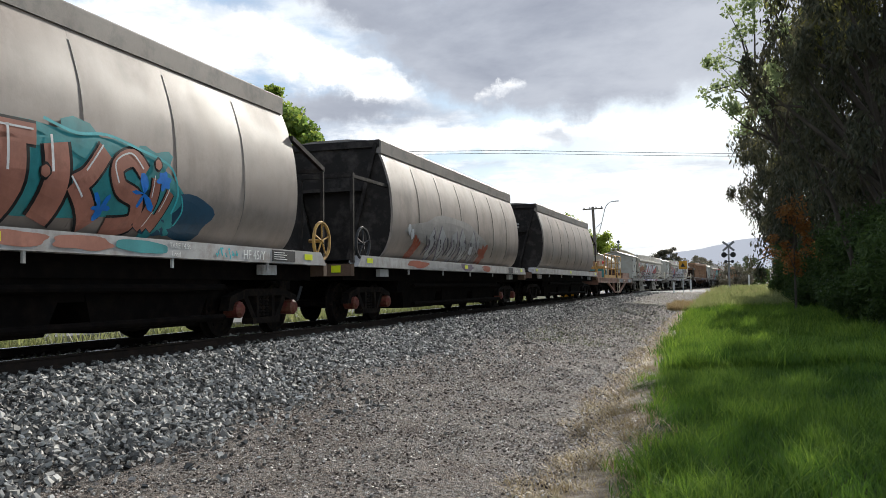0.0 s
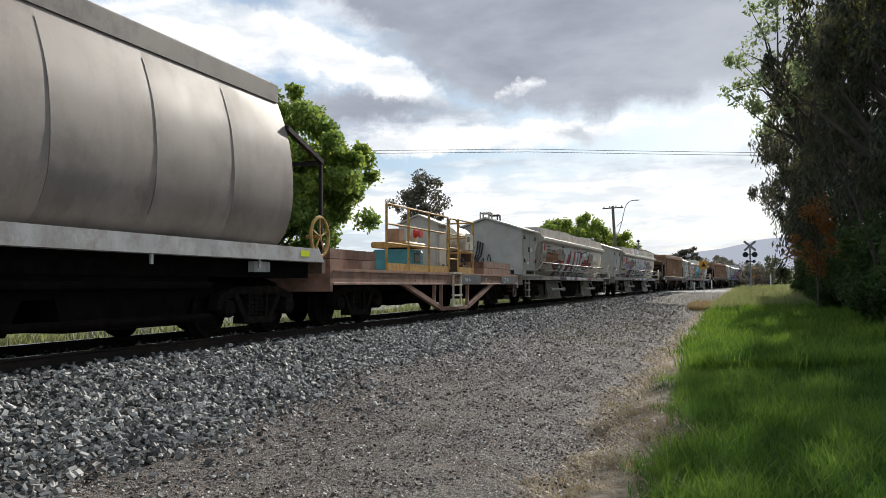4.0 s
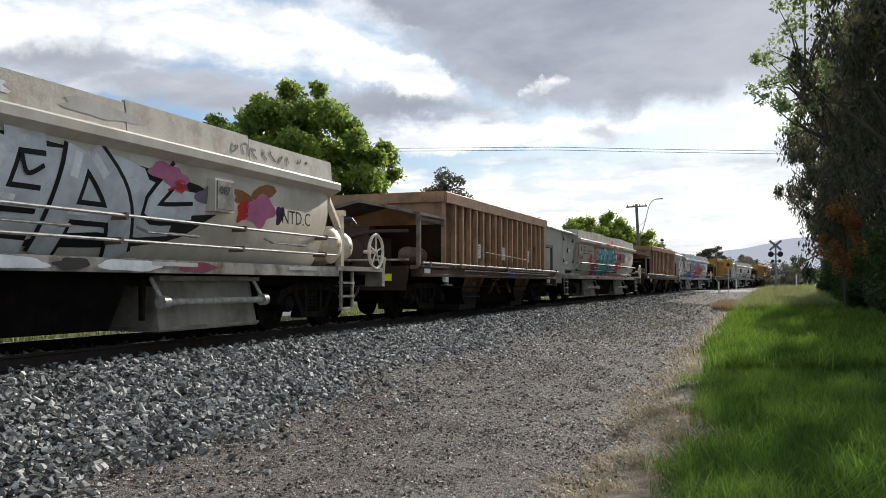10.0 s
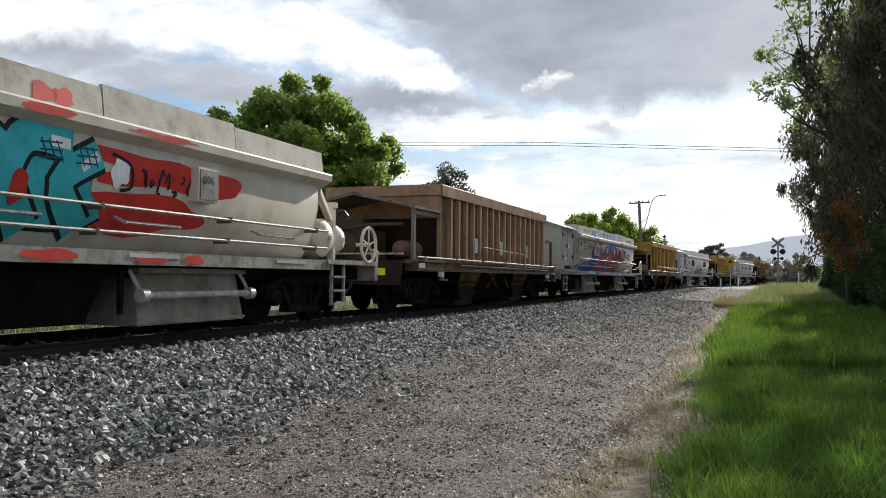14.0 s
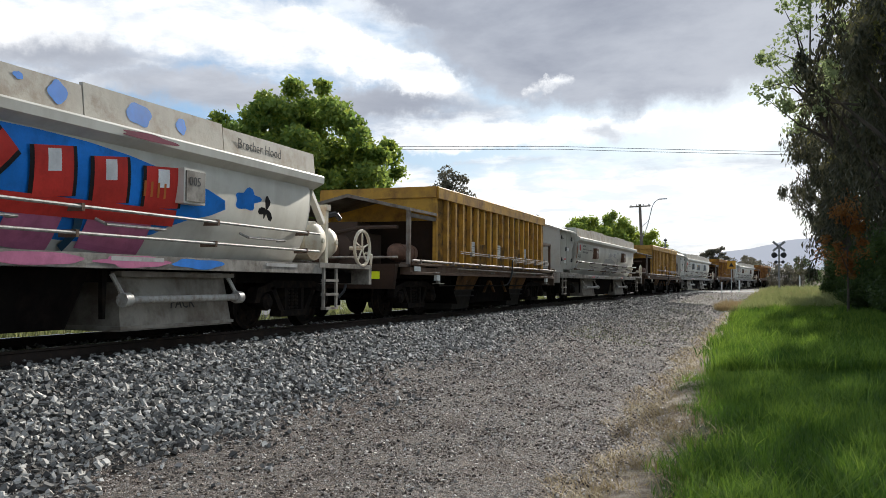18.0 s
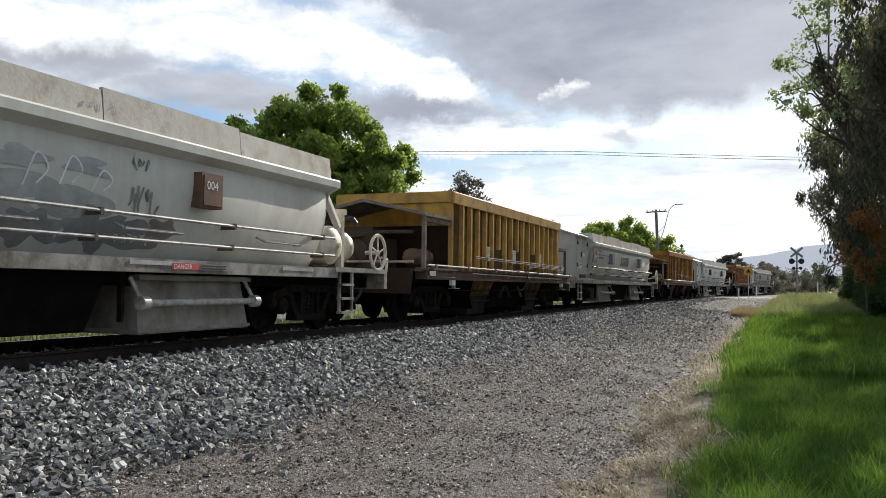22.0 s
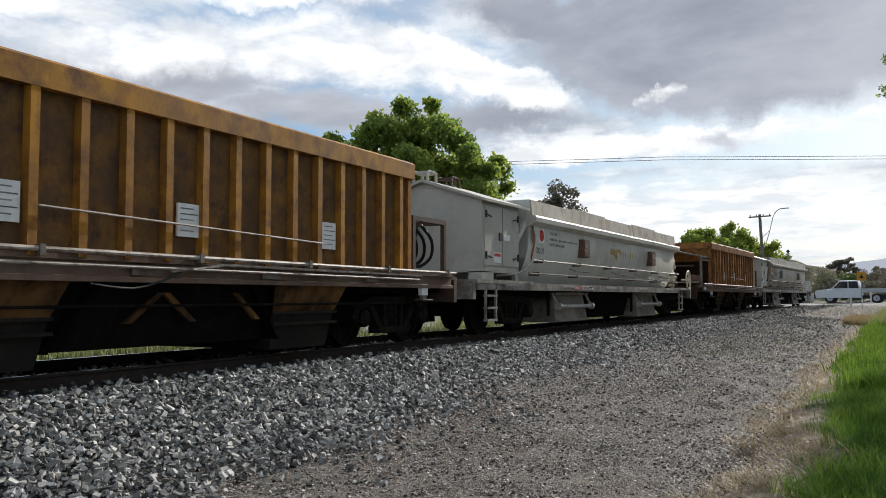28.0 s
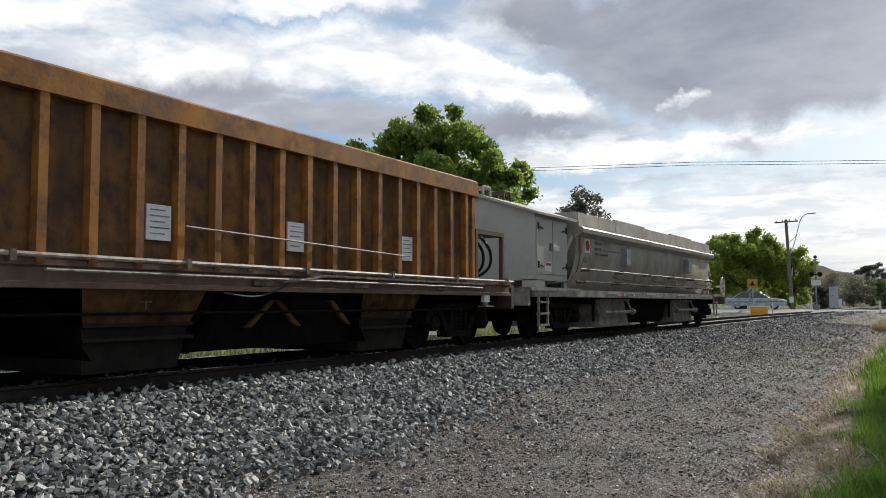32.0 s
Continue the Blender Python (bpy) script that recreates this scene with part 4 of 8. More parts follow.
# ---- trees ----
def leaf_cloud(rng, centres, radii, count, size, droop=0.0, squash=1.0):
    """Leaves round clump centres, thick towards the rim: arrays of corners."""
    k = rng.integers(0, len(centres), count)
    d = rng.normal(size=(count, 3))
    d /= np.linalg.norm(d, axis=1)[:, None]
    r = radii[k] * rng.random(count) ** 0.45
    p = centres[k] + d * r[:, None] * np.array([1, 1, squash])
    ax = rng.normal(size=(count, 3)) * np.array([1, 1, 1 - 0.6 * droop])
    ax[:, 2] -= droop * 2.2
    ax /= np.linalg.norm(ax, axis=1)[:, None]
    sd = np.cross(ax, rng.normal(size=(count, 3)))
    sd /= np.linalg.norm(sd, axis=1)[:, None] + 1e-9
    ln = size * rng.uniform(0.6, 1.4, count)
    wd = ln * (0.16 if droop else 0.34)
    a, b_ = p, p + ax * ln[:, None]
    m = p + ax * (ln * 0.45)[:, None]
    return np.stack([a, m + sd * wd[:, None], b_, m - sd * wd[:, None]], 1)


def tree(name, x, y, z, height, crown, mat, label, seed, clumps=40, leaves=9000, leaf=0.14, trunk=0.22, low=0.28, droop=0.0, limbs=9, squash=0.9, accent=None, wild=0.08, fill=1.9, shift=(0.0, 0.0)):
    """A tapered trunk, limbs to the clumps, and a crown of many leaves. crown: half widths in x, y."""
    rng = np.random.default_rng(seed)
    base = new(name)
    base.matrix_basis = Matrix.Translation((x, y, z))
    c0 = height * (low + 1) / 2
    half = height * (1 - low) / 2
    d = rng.normal(size=(clumps, 3))
    d /= np.linalg.norm(d, axis=1)[:, None]
    rr = (rng.uniform(0.35, 0.95, clumps) + wild * rng.random(clumps) ** 3)[:, None]
    taper = 1 - 0.25 * np.clip(d[:, 2:3], 0, 1)
    cen = d * rr * np.array([crown[0], crown[1], half]) * np.concatenate([taper, taper, np.ones_like(taper)], 1) + np.array([0, 0, c0])
    rad = rng.uniform(0.45, 1.0, clumps) * (fill / clumps ** 0.42) * min(crown[0], half)
    cen[:, :2] += shift
    g = Geo()
    pts = [Vector((0, 0, -0.2))]
    for i in range(1, 5):
        pts.append(Vector((rng.normal(0, 0.12) * trunk * 3 + shift[0] * (i / 4) ** 2, rng.normal(0, 0.12) * trunk * 3 + shift[1] * (i / 4) ** 2, height * 0.72 * i / 4)))
    for i in range(4):
        g.tube(pts[i], pts[i + 1], trunk * (1 - 0.2 * i), 9, trunk * (0.8 - 0.2 * i))
    part("trunk", g, M["bark"], base, smooth=True)
    order = rng.permutation(clumps)[:limbs]
    for i in order:
        e = Vector(cen[i])
        s_ = pts[0].lerp(pts[4], min(0.95, max(0.3, (e.z - half * 0.5) / (height * 0.72))))
        mid = s_.lerp(e, 0.5) + Vector((0, 0, 0.08 * height * rng.uniform(-0.3, 1)))
        g = Geo().tube(s_, mid, trunk * 0.34, 6, trunk * 0.22).tube(mid, e, trunk * 0.22, 6, trunk * 0.05)
        part("limb", g, M["bark"], base, smooth=True)
    v = leaf_cloud(rng, cen, rad, leaves, leaf, droop, squash)
    f = np.arange(leaves * 4).reshape(-1, 4)
    crown_ob = raw("crown", v.reshape(-1, 3), f, mat)
    crown_ob.parent = base
    # sunlit look by colour: accent leaves on the crown's top and right
    if accent:
        k = leaves // 4
        top = cen[np.argsort(-cen[:, 2] - 0.4 * cen[:, 0])[: clumps // 2]]
        v = leaf_cloud(rng, top, np.full(len(top), rad.mean() * 1.05), k, leaf, droop, squash)
        ob = raw("young_leaves", v.reshape(-1, 3), np.arange(k * 4).reshape(-1, 4), accent)
        ob.parent = base
    return tagged(base, label, "tree")


def polar(az, dist):
    return dist * math.sin(radians(az)), dist * math.cos(radians(az))


x, y = polar(-26.3, 44)
tree("broadleaf_tree", x, y, 0.45, 11.6, (6.3, 6.0), M["leaf_green"], "large round green broadleaf tree beyond the road", 47, 330, 80000, 0.22, 0.30, 0.16, accent=M["leaf_bright"], limbs=14, fill=1.8, wild=0.05)
x, y = polar(-36.6, 52)
tree("rusty_tree", x, y, 0.5, 8.5, (3.2, 3.2), M["leaf_rusty"], "wide tree with rust-brown foliage behind the road", 42, 44, 9000, 0.22, 0.25, 0.3)
x, y = polar(-16.0, 70)
tree("gum_tree", x, y, 0.5, 10.6, (2.9, 2.6), M["leaf_grey"], "thin grey-green gum tree behind the train", 43, 60, 7000, 0.20, 0.2, 0.40, limbs=16, fill=1.4)
x, y = polar(-42.4, 60)
tree("conifer", x, y, 0.5, 11.6, (1.3, 1.3), M["leaf_dark"], "narrow dark conifer behind the road", 46, 40, 5000, 0.24, 0.2, 0.1, 0.2)
x, y = polar(-5.9, 92)
tree("broadleaf_tree", x, y, 1.0, 8.7, (4.8, 4.2), M["leaf_bright"], "bushy bright green tree by the crossing", 44, 130, 30000, 0.24, 0.3, 0.0, limbs=8, accent=M["leaf_green"], fill=1.7)
x, y = polar(-3.0, 91)
tree("broadleaf_tree", x, y, 1.0, 7.0, (2.4, 2.4), M["leaf_bright"], "smaller green tree beside the lamp pole", 45, 60, 12000, 0.22, 0.22, 0.0, limbs=6, fill=1.7)
x, y = polar(1.5, 170)
tree("gum_tree", x, y, 0.8, 8.0, (3.4, 3.0), M["leaf_grey"], "distant spreading gum tree beyond the crossing", 47, 26, 3500, 0.30, 0.2, 0.62, limbs=10, squash=0.5)
x, y = polar(3.3, 180)
tree("gum_tree", x, y, 0.8, 6.6, (2.6, 2.6), M["leaf_grey"], "distant thin gum tree beyond the crossing", 48, 20, 2500, 0.30, 0.16, 0.55, squash=0.6)
for i, (az_, di, h, w_, nm) in enumerate(((-1.2, 96, 2.8, 2.0, "leaf_grey"), (0.4, 120, 3.6, 3.2, "leaf_grey"), (2.0, 130, 3.4, 3.2, "leaf_dark"), (3.6, 125, 3.8, 3.4, "leaf_grey"), (5.6, 120, 3.6, 3.2, "leaf_grey"), (-2.2, 150, 5.0, 4.0, "leaf_grey"), (-0.2, 160, 6.5, 4.4, "leaf_grey"), (1.2, 150, 5.5, 4.4, "leaf_dark"), (2.8, 165, 6.0, 4.6, "leaf_grey"), (4.4, 160, 5.2, 4.4, "leaf_grey"), (6.4, 150, 5.0, 4.2, "leaf_dark"), (-9.5, 86, 3.0, 2.4, "leaf_dark"))):
    x, y = polar(az_, di)
    tree("shrub", x, y, 0.8, h, (w_, w_), M[nm], "dull grey-green scrub beyond the crossing", 80 + i, 26, 3500, 0.24, 0.08, 0.02, limbs=4)
rng_ = random.Random(8)
for i in range(15):
    p = place(-4 + i * 4.3 + rng_.uniform(-1, 1), -23.4 - rng_.random() * 2.2)
    nm = ("leaf_dark", "leaf_dark", "leaf_green", "leaf_dark", "leaf_rusty")[i % 5]
    tree("shrub", p.x, p.y, 0.4, rng_.uniform(1.7, 3.0), (1.5 + rng_.random(), 2.4), M[nm], "dark garden shrub behind the road", 90 + i, 26, 3200, 0.14, 0.07, 0.06, limbs=5)

# the dark gum trees and shrubs along the verge
for x, y, h, w_, seed in ((6.3, 24, 13.5, 3.2, 51), (7.2, 29.5, 14.5, 3.4, 52), (7.1, 35, 14.0, 3.2, 53), (7.2, 43, 12.5, 3.1, 54), (8.4, 51, 11.5, 3.0, 55), (9.6, 22, 13, 3.6, 56), (10.6, 30, 14, 3.8, 57)):
    tree("gum_tree", x, y, 0.3, h, (w_, w_), M["leaf_gum"], "tall dark gum tree with hanging leaves on the verge", seed, 120, 24000, 0.19, 0.26, 0.12, 0.8, limbs=18, squash=1.7, wild=0.36, accent=M["leaf_olive"], fill=1.3)
tree("broadleaf_tree", 5.9, 26.0, 0.4, 10.2, (1.7, 1.6), M["leaf_light"], "young leaning tree with thin pale green leaves among the gums", 58, 50, 3000, 0.12, 0.10, 0.56, limbs=22, fill=1.1, wild=0.25, shift=(-2.75, 0.4))
for i, (la, s_, h, w_, seed) in enumerate(((2.5, 50, 5.6, 1.3, 75), (2.4, 57, 5.0, 1.4, 76), (2.9, 44, 5.4, 1.4, 77), (2.9, 25.5, 1.7, 1.0, 70), (2.7, 33, 2.0, 1.1, 71), (2.7, 41, 2.2, 1.2, 72), (2.6, 48, 2.4, 1.2, 73), (2.6, 56, 3.0, 1.4, 74), (3.6, 17.5, 2.2, 1.3, 60), (3.4, 20, 2.8, 1.5, 61), (3.3, 23.5, 3.4, 1.5, 62), (3.3, 27.5, 3.6, 1.5, 63), (3.2, 32, 3.9, 1.5, 64), (3.2, 37, 4.0, 1.6, 65), (3.1, 43, 4.2, 1.6, 66), (3.2, 50, 4.0, 1.6, 67))):
    p = place(s_, la)
    tree("shrub", p.x, p.y, 0.2, h, (w_, w_ * 1.6), M["leaf_dark"], "dense dark green shrub at the edge of the grass", seed, 46, 14000, 0.13, 0.08, 0.02, 0.2, limbs=5, wild=0.15)
tree("shrub", 5.0, 31.0, 0.4, 4.4, (0.85, 0.9), M["leaf_russet"], "small shrub with reddish brown leaves", 68, 22, 2600, 0.12, 0.05, 0.30, 0.2, limbs=6)


# ---- hills ----
def ridge(name, prof, dist, mat, label, depth=400):
    """A range of hills: prof of (azimuth, elevation) crest angles seen from the path."""
    rng = np.random.default_rng(77)
    az = np.linspace(prof[0][0], prof[-1][0], 120)
    el = np.interp(az, [p[0] for p in prof], [p[1] for p in prof])
    v, k = [], 5
    for i, (a_, e) in enumerate(zip(az, el)):
        top = math.tan(radians(e)) * dist + 1.6 + rng.normal(0, dist * 0.0006)
        for j in range(k):
            u = j / (k - 1)
            x, y = polar(a_, dist - depth * (1 - u) + rng.normal(0, depth * 0.02))
            v.append((x, y, -2 + (top + 2) * u ** 1.6))
        x, y = polar(a_, dist + depth)
        v.append((x, y, -2))
    k += 1
    f = [(i * k + j, (i + 1) * k + j, (i + 1) * k + j + 1, i * k + j + 1) for i in range(len(az) - 1) for j in range(k - 1)]
    return tagged(raw(name, v, f, mat, True), label, "hill", kind="structure")


ridge("distant_hill", [(-30, 0.3), (-8, 0.6), (-3, 1.0), (0, 1.6), (2.2, 2.15), (4.2, 2.4), (6.3, 2.85), (9, 3.1), (14, 2.6), (26, 2.0), (50, 1)], 2400, M["hill_haze"], "hazy blue wooded range on the horizon", 500)
ridge("brown_hill", [(-40, 1.2), (-14, 2.6), (-6.5, 3.2), (-2.3, 2.62), (0.0, 1.85), (2.5, 1.35), (6, 1.0), (12, 0.8), (30, 0.6)], 420, M["hill_near"], "dry brown hillside with scattered trees", 160)

# ---- rolling stock: x towards the path, y along the train to its tail, z up from the rails ----
WHEEL_R = 0.43


def make_bogie(wagon, y):
    bogie = part("bogie", Geo().box(-1.05, 1.05, -0.20, 0.20, 0.42, 0.74).box(-0.5, 0.5, -0.32, 0.32, 0.60, 0.80), M["bogie_steel"], wagon, at=Matrix.Translation((0, y, 0)))
    for side in (-1, 1):
        x0, x1 = (0.98, 1.14) if side > 0 else (-1.14, -0.98)
        g = Geo()
        g.prism([(-1.18, 0.42), (-1.10, 0.64), (-0.62, 0.76), (0.62, 0.76), (1.10, 0.64), (1.18, 0.42), (1.02, 0.42), (0.96, 0.55), (0.55, 0.64), (-0.55, 0.64), (-0.96, 0.55), (-1.02, 0.42)], "x", x0, x1)
        g.prism([(-0.74, 0.66), (-0.60, 0.66), (-0.30, 0.26), (-0.44, 0.26)], "x", x0, x1)
        g.prism([(0.60, 0.66), (0.74, 0.66), (0.44, 0.26), (0.30, 0.26)], "x", x0, x1)
        g.box(x0 - 0.02, x1 + 0.02, -0.46, 0.46, 0.19, 0.29)
        g.box(x0, x1, -0.30, -0.22, 0.28, 0.66).box(x0, x1, 0.22, 0.30, 0.28, 0.66)
        part("side_frame", g, M["bogie_steel"], bogie, "cast steel side frame")
        xm = 1.06 * side
        for yy in (-0.13, 0.0, 0.13):
            prof = [(0.29, 0.03)]
            for k in range(6):
                prof += [(0.292 + k * 0.06, 0.045), (0.305 + k * 0.06, 0.064), (0.33 + k * 0.06, 0.064), (0.343 + k * 0.06, 0.045)]
            part("spring", Geo().turned(prof, "z", 8, Matrix.Translation((xm, yy, 0))), M["bogie_steel"], bogie, "coil spring")
        for yy in (-0.9, 0.9):
            g = Geo().turned([(x0 - 0.02, 0.13), (x1 + 0.05, 0.13), (x1 + 0.09, 0.08)] if side > 0 else [(x1 + 0.02, 0.13), (x0 - 0.05, 0.13), (x0 - 0.09, 0.08)], "x", 12, Matrix.Translation((0, yy, WHEEL_R)))
            part("axle_box", g, M["red_box"] if wagon.name.startswith("hopper") else M["bogie_steel"], bogie)
    for yy in (-0.9, 0.9):
        g = Geo().tube((-0.95, 0, 0), (0.95, 0, 0), 0.075, 8)
        for side in (-1, 1):
            prof = [(0.72, 0.10), (0.74, 0.36), (0.70, 0.38), (0.70, WHEEL_R + 0.03), (0.73, WHEEL_R + 0.03), (0.745, WHEEL_R), (0.84, WHEEL_R - 0.008), (0.84, 0.37), (0.79, 0.36), (0.80, 0.15), (0.86, 0.14), (0.86, 0.0)]
            g.turned([(side * t, r) for t, r in prof], "x", 24)
            for k in range(6):
                a_ = k * math.pi / 3
                g.tube((side * 0.79, 0.25 * math.cos(a_), 0.25 * math.sin(a_)), (side * 0.815, 0.25 * math.cos(a_), 0.25 * math.sin(a_)), 0.035, 6)
        part("wheelset", g, M["wheel_steel"], bogie, "rusty steel wheels on an axle", True, Matrix.Translation((0, yy, WHEEL_R)))
    return bogie


def couplers(wagon, y0, y1):
    for y, d in ((y0, -1), (y1, 1)):
        g = Geo().box(-0.09, 0.09, min(y, y + d * 0.42), max(y, y + d * 0.42), 0.72, 0.92).box(-0.15, 0.15, y + d * 0.36 - 0.14, y + d * 0.36 + 0.10, 0.68, 0.98)
        part("coupler", g, M["bogie_steel"], wagon, "heavy cast coupler")
        g = Geo()
        pts = [Vector((0.35, y, 0.78)), Vector((0.34, y + d * 0.12, 0.55)), Vector((0.30, y + d * 0.28, 0.42)), Vector((0.22, y + d * 0.40, 0.50))]
        part("brake_hose", g.pipe(pts, 0.03), M["black_rubber"], wagon)


def brake_wheel(wagon, x, y, z, r, mat, label):
    g = Geo().hoop((x, y, z), "x", r, 0.03)
    for k in range(5):
        a_ = k * 2 * math.pi / 5 + 0.3
        g.tube((x, y, z), (x, y + r * math.cos(a_), z + r * math.sin(a_)), 0.016, 6)
    g.tube((x - 0.25, y, z), (x + 0.03, y, z), 0.035, 8)
    part("brake_wheel", g, mat, wagon, label, True)


def ladder(wagon, y, z0, z1, mat, x=1.46, w=0.45, n=3):
    g = Geo().box(x - 0.02, x + 0.02, y - w / 2 - 0.025, y - w / 2 + 0.025, z0, z1).box(x - 0.02, x + 0.02, y + w / 2 - 0.025, y + w / 2 + 0.025, z0, z1)
    for k in range(n):
        zz = z0 + (z1 - z0) * (k + 0.0) / n
        g.box(x - 0.05, x + 0.05, y - w / 2, y + w / 2, zz, zz + 0.04)
    part("step_ladder", g, mat, wagon, "steel step ladder")


def curved(prof, n=3):
    """A smoother outline through the given one."""
    p = [Vector(q) for q in prof]
    out = []
    for i in range(len(p) - 1):
        a_, b_, c_, d_ = p[max(i - 1, 0)], p[i], p[i + 1], p[min(i + 2, len(p) - 1)]
        for k in range(n):
            t = k / n
            out.append(0.5 * ((2 * b_) + (c_ - a_) * t + (2 * a_ - 5 * b_ + 4 * c_ - d_) * t * t + (3 * b_ - a_ - 3 * c_ + d_) * t ** 3))
    return [(q.x, q.y) for q in out] + [tuple(p[-1])]


HOPPER_SIDE = curved([(1.14, 1.36), (1.32, 1.56), (1.455, 1.88), (1.50, 2.25), (1.495, 2.60), (1.44, 3.05), (1.31, 3.50), (1.20, 3.78)], 3)
HF, HR = -6.06, 6.20  # front and rear of the hopper's body


def make_hopper(platform):
    """A grain hopper with bulging sides."""
    w = new("hopper_wagon")
    ys = np.linspace(HF, HR, 8)
    for side in (1, -1):
        for y0, y1 in zip(ys, ys[1:]):
            rings = [[Vector((side * x, y, z)) for x, z in HOPPER_SIDE] + [Vector((side * (x - 0.05), y, z)) for x, z in HOPPER_SIDE[::-1]] for y in (y0 + 0.001, y1 - 0.001)]
            part("side_panel", Geo().loft(rings, True), M["hopper_paint"], w, smooth=True)
        for y in ys[1:-1]:
            line = [q for q in HOPPER_SIDE if 1.62 < q[1] < 3.66]
            rings = [[Vector((side * (x + d), y + dy, z)) for x, z in line] for d, dy in ((-0.01, -0.009), (0.008, -0.006), (0.008, 0.006), (-0.01, 0.009))]
            part("seam", Geo().loft(rings, False), M["hopper_cap"], w, "narrow welded seam", True)
    for side in (-1, 1):
        g = Geo().prism([(side * 1.10, 3.76), (side * 1.235, 3.76), (side * 1.235, 4.04), (side * 1.20, 4.07), (side * 1.10, 4.07)], "y", HF - 0.02, HR - 0.02)
        part("roof_rim", g, M["hopper_cap"], w, "dull grey rim along the roof")
    g = Geo().prism([(-1.18, 3.98), (1.18, 3.98), (0.9, 4.07), (0.4, 4.12), (-0.4, 4.12), (-0.9, 4.07)], "y", HF, HR - 0.03)
    part("roof", g, M["hopper_cap"], w)
    for k in range(4):
        y = -4.2 + k * 2.85
        part("roof_hatch", Geo().box(-0.35, 0.35, y - 1.15, y + 1.15, 4.10, 4.15), M["hopper_cap"], w)
    # both ends get the shaded colour, whatever light falls on them
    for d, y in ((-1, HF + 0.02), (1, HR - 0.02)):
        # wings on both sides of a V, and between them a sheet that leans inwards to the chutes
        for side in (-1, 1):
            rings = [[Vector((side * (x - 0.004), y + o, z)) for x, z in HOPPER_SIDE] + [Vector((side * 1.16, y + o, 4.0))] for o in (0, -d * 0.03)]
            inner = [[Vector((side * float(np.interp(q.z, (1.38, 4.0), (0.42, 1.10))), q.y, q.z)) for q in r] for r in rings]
            part("end_wing", Geo().loft([rings[0], inner[0], inner[1]], False), M["hopper_end_shade"], w, "end sheet coloured dark as in shade")
            part("end_ridge", Geo().tube((side * 1.12, y + d * 0.03, 4.0), (side * 0.42, y + d * 0.03, 1.38), 0.06, 4), M["hopper_end_shade"], w)
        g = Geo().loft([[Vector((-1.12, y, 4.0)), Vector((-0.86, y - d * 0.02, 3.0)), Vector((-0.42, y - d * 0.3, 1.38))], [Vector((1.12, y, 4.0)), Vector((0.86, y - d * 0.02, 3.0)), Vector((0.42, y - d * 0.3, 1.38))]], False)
        part("slope_sheet", g, M["hopper_end_shade"], w, "sloping end sheet coloured dark as in shade")
        part("end_ledge", Geo().box(-0.80, 0.80, *sorted((y - d * 0.02, y + d * 0.16)), 2.92, 3.00), M["hopper_end_shade"], w)
        part("end_rim", Geo().box(-1.2, 1.2, *sorted((y, y + d * 0.06)), 3.90, 4.06), M["hopper_end_shade"], w)
    for side in (-1, 1):
        x0, x1 = sorted((side * 1.26, side * 1.50))
        part("side_sill", Geo().prism([(-7.98, 1.17), (7.36, 1.17), (7.14, 1.40), (-7.76, 1.40)], "x", x0, x1), M["sill_grey"], w, "scuffed grey side sill")
        for y in (-7.37, -0.38, 6.62):
            part("reflector", Geo().box(side * 1.503 - 0.004, side * 1.503 + 0.004, y - 0.15, y + 0.15, 1.25, 1.35), M["reflector"], w, "bright yellow reflector")
        for y in np.linspace(-5.0, 5.2, 5):
            part("rope_ring", Geo().box(side * 1.47 - 0.015, side * 1.47 + 0.015, y - 0.02, y + 0.02, 1.04, 1.17), M["sill_grey"], w)
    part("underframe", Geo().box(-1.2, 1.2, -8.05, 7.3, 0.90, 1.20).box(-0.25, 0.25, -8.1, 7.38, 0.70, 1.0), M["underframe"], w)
    # dark block added to keep the underside in shade
    part("hopper_bottom", Geo().loft([[Vector((x, y, z)) for x, z in ((-1.22, 1.2), (-1.12, 0.62), (1.12, 0.62), (1.22, 1.2))] for y in (-4.9, 4.3)], True), M["underframe"], w, "near-black block closing the shaded space between the bogies")
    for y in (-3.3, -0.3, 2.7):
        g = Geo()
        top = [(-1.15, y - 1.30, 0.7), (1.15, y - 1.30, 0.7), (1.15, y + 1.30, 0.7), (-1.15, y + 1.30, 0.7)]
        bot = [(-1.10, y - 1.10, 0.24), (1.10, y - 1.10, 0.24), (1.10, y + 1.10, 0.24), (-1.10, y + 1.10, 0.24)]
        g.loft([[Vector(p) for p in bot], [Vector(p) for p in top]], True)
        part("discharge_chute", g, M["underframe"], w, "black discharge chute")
    for zz in (0.34, 0.78):
        part("side_pipe", Geo().tube((1.28, -4.2, zz), (1.28, 4.2, zz), 0.05, 8), M["underframe"], w)
    for y in (-8.12, 7.42):
        part("headstock", Geo().box(-1.45, 1.45, y - 0.07, y + 0.07, 0.98, 1.22), M["sill_grime"], w)
        part("end_platform", Geo().box(-1.3, 1.3, *sorted((y * 0.985, y * 0.72)), 1.20, 1.25), M["underframe"], w)
    part("reflector", Geo().box(1.02, 1.22, -8.21, -8.198, 1.05, 1.19), M["reflector"], w, "bright yellow reflector")
    for y in (-6.33, 5.4):
        part("number_plate", Geo().box(1.30, 1.40, y - 0.24, y + 0.24, 0.98, 1.14), M["sill_grey"], w)
    if platform:
        for x in (1.36, 0.2, -1.36):
            part("guard_post", Geo().box(x - 0.035, x + 0.035, -7.97, -7.90, 1.25, 3.02), M["hopper_end_shade"], w, "steel post of the end guard")
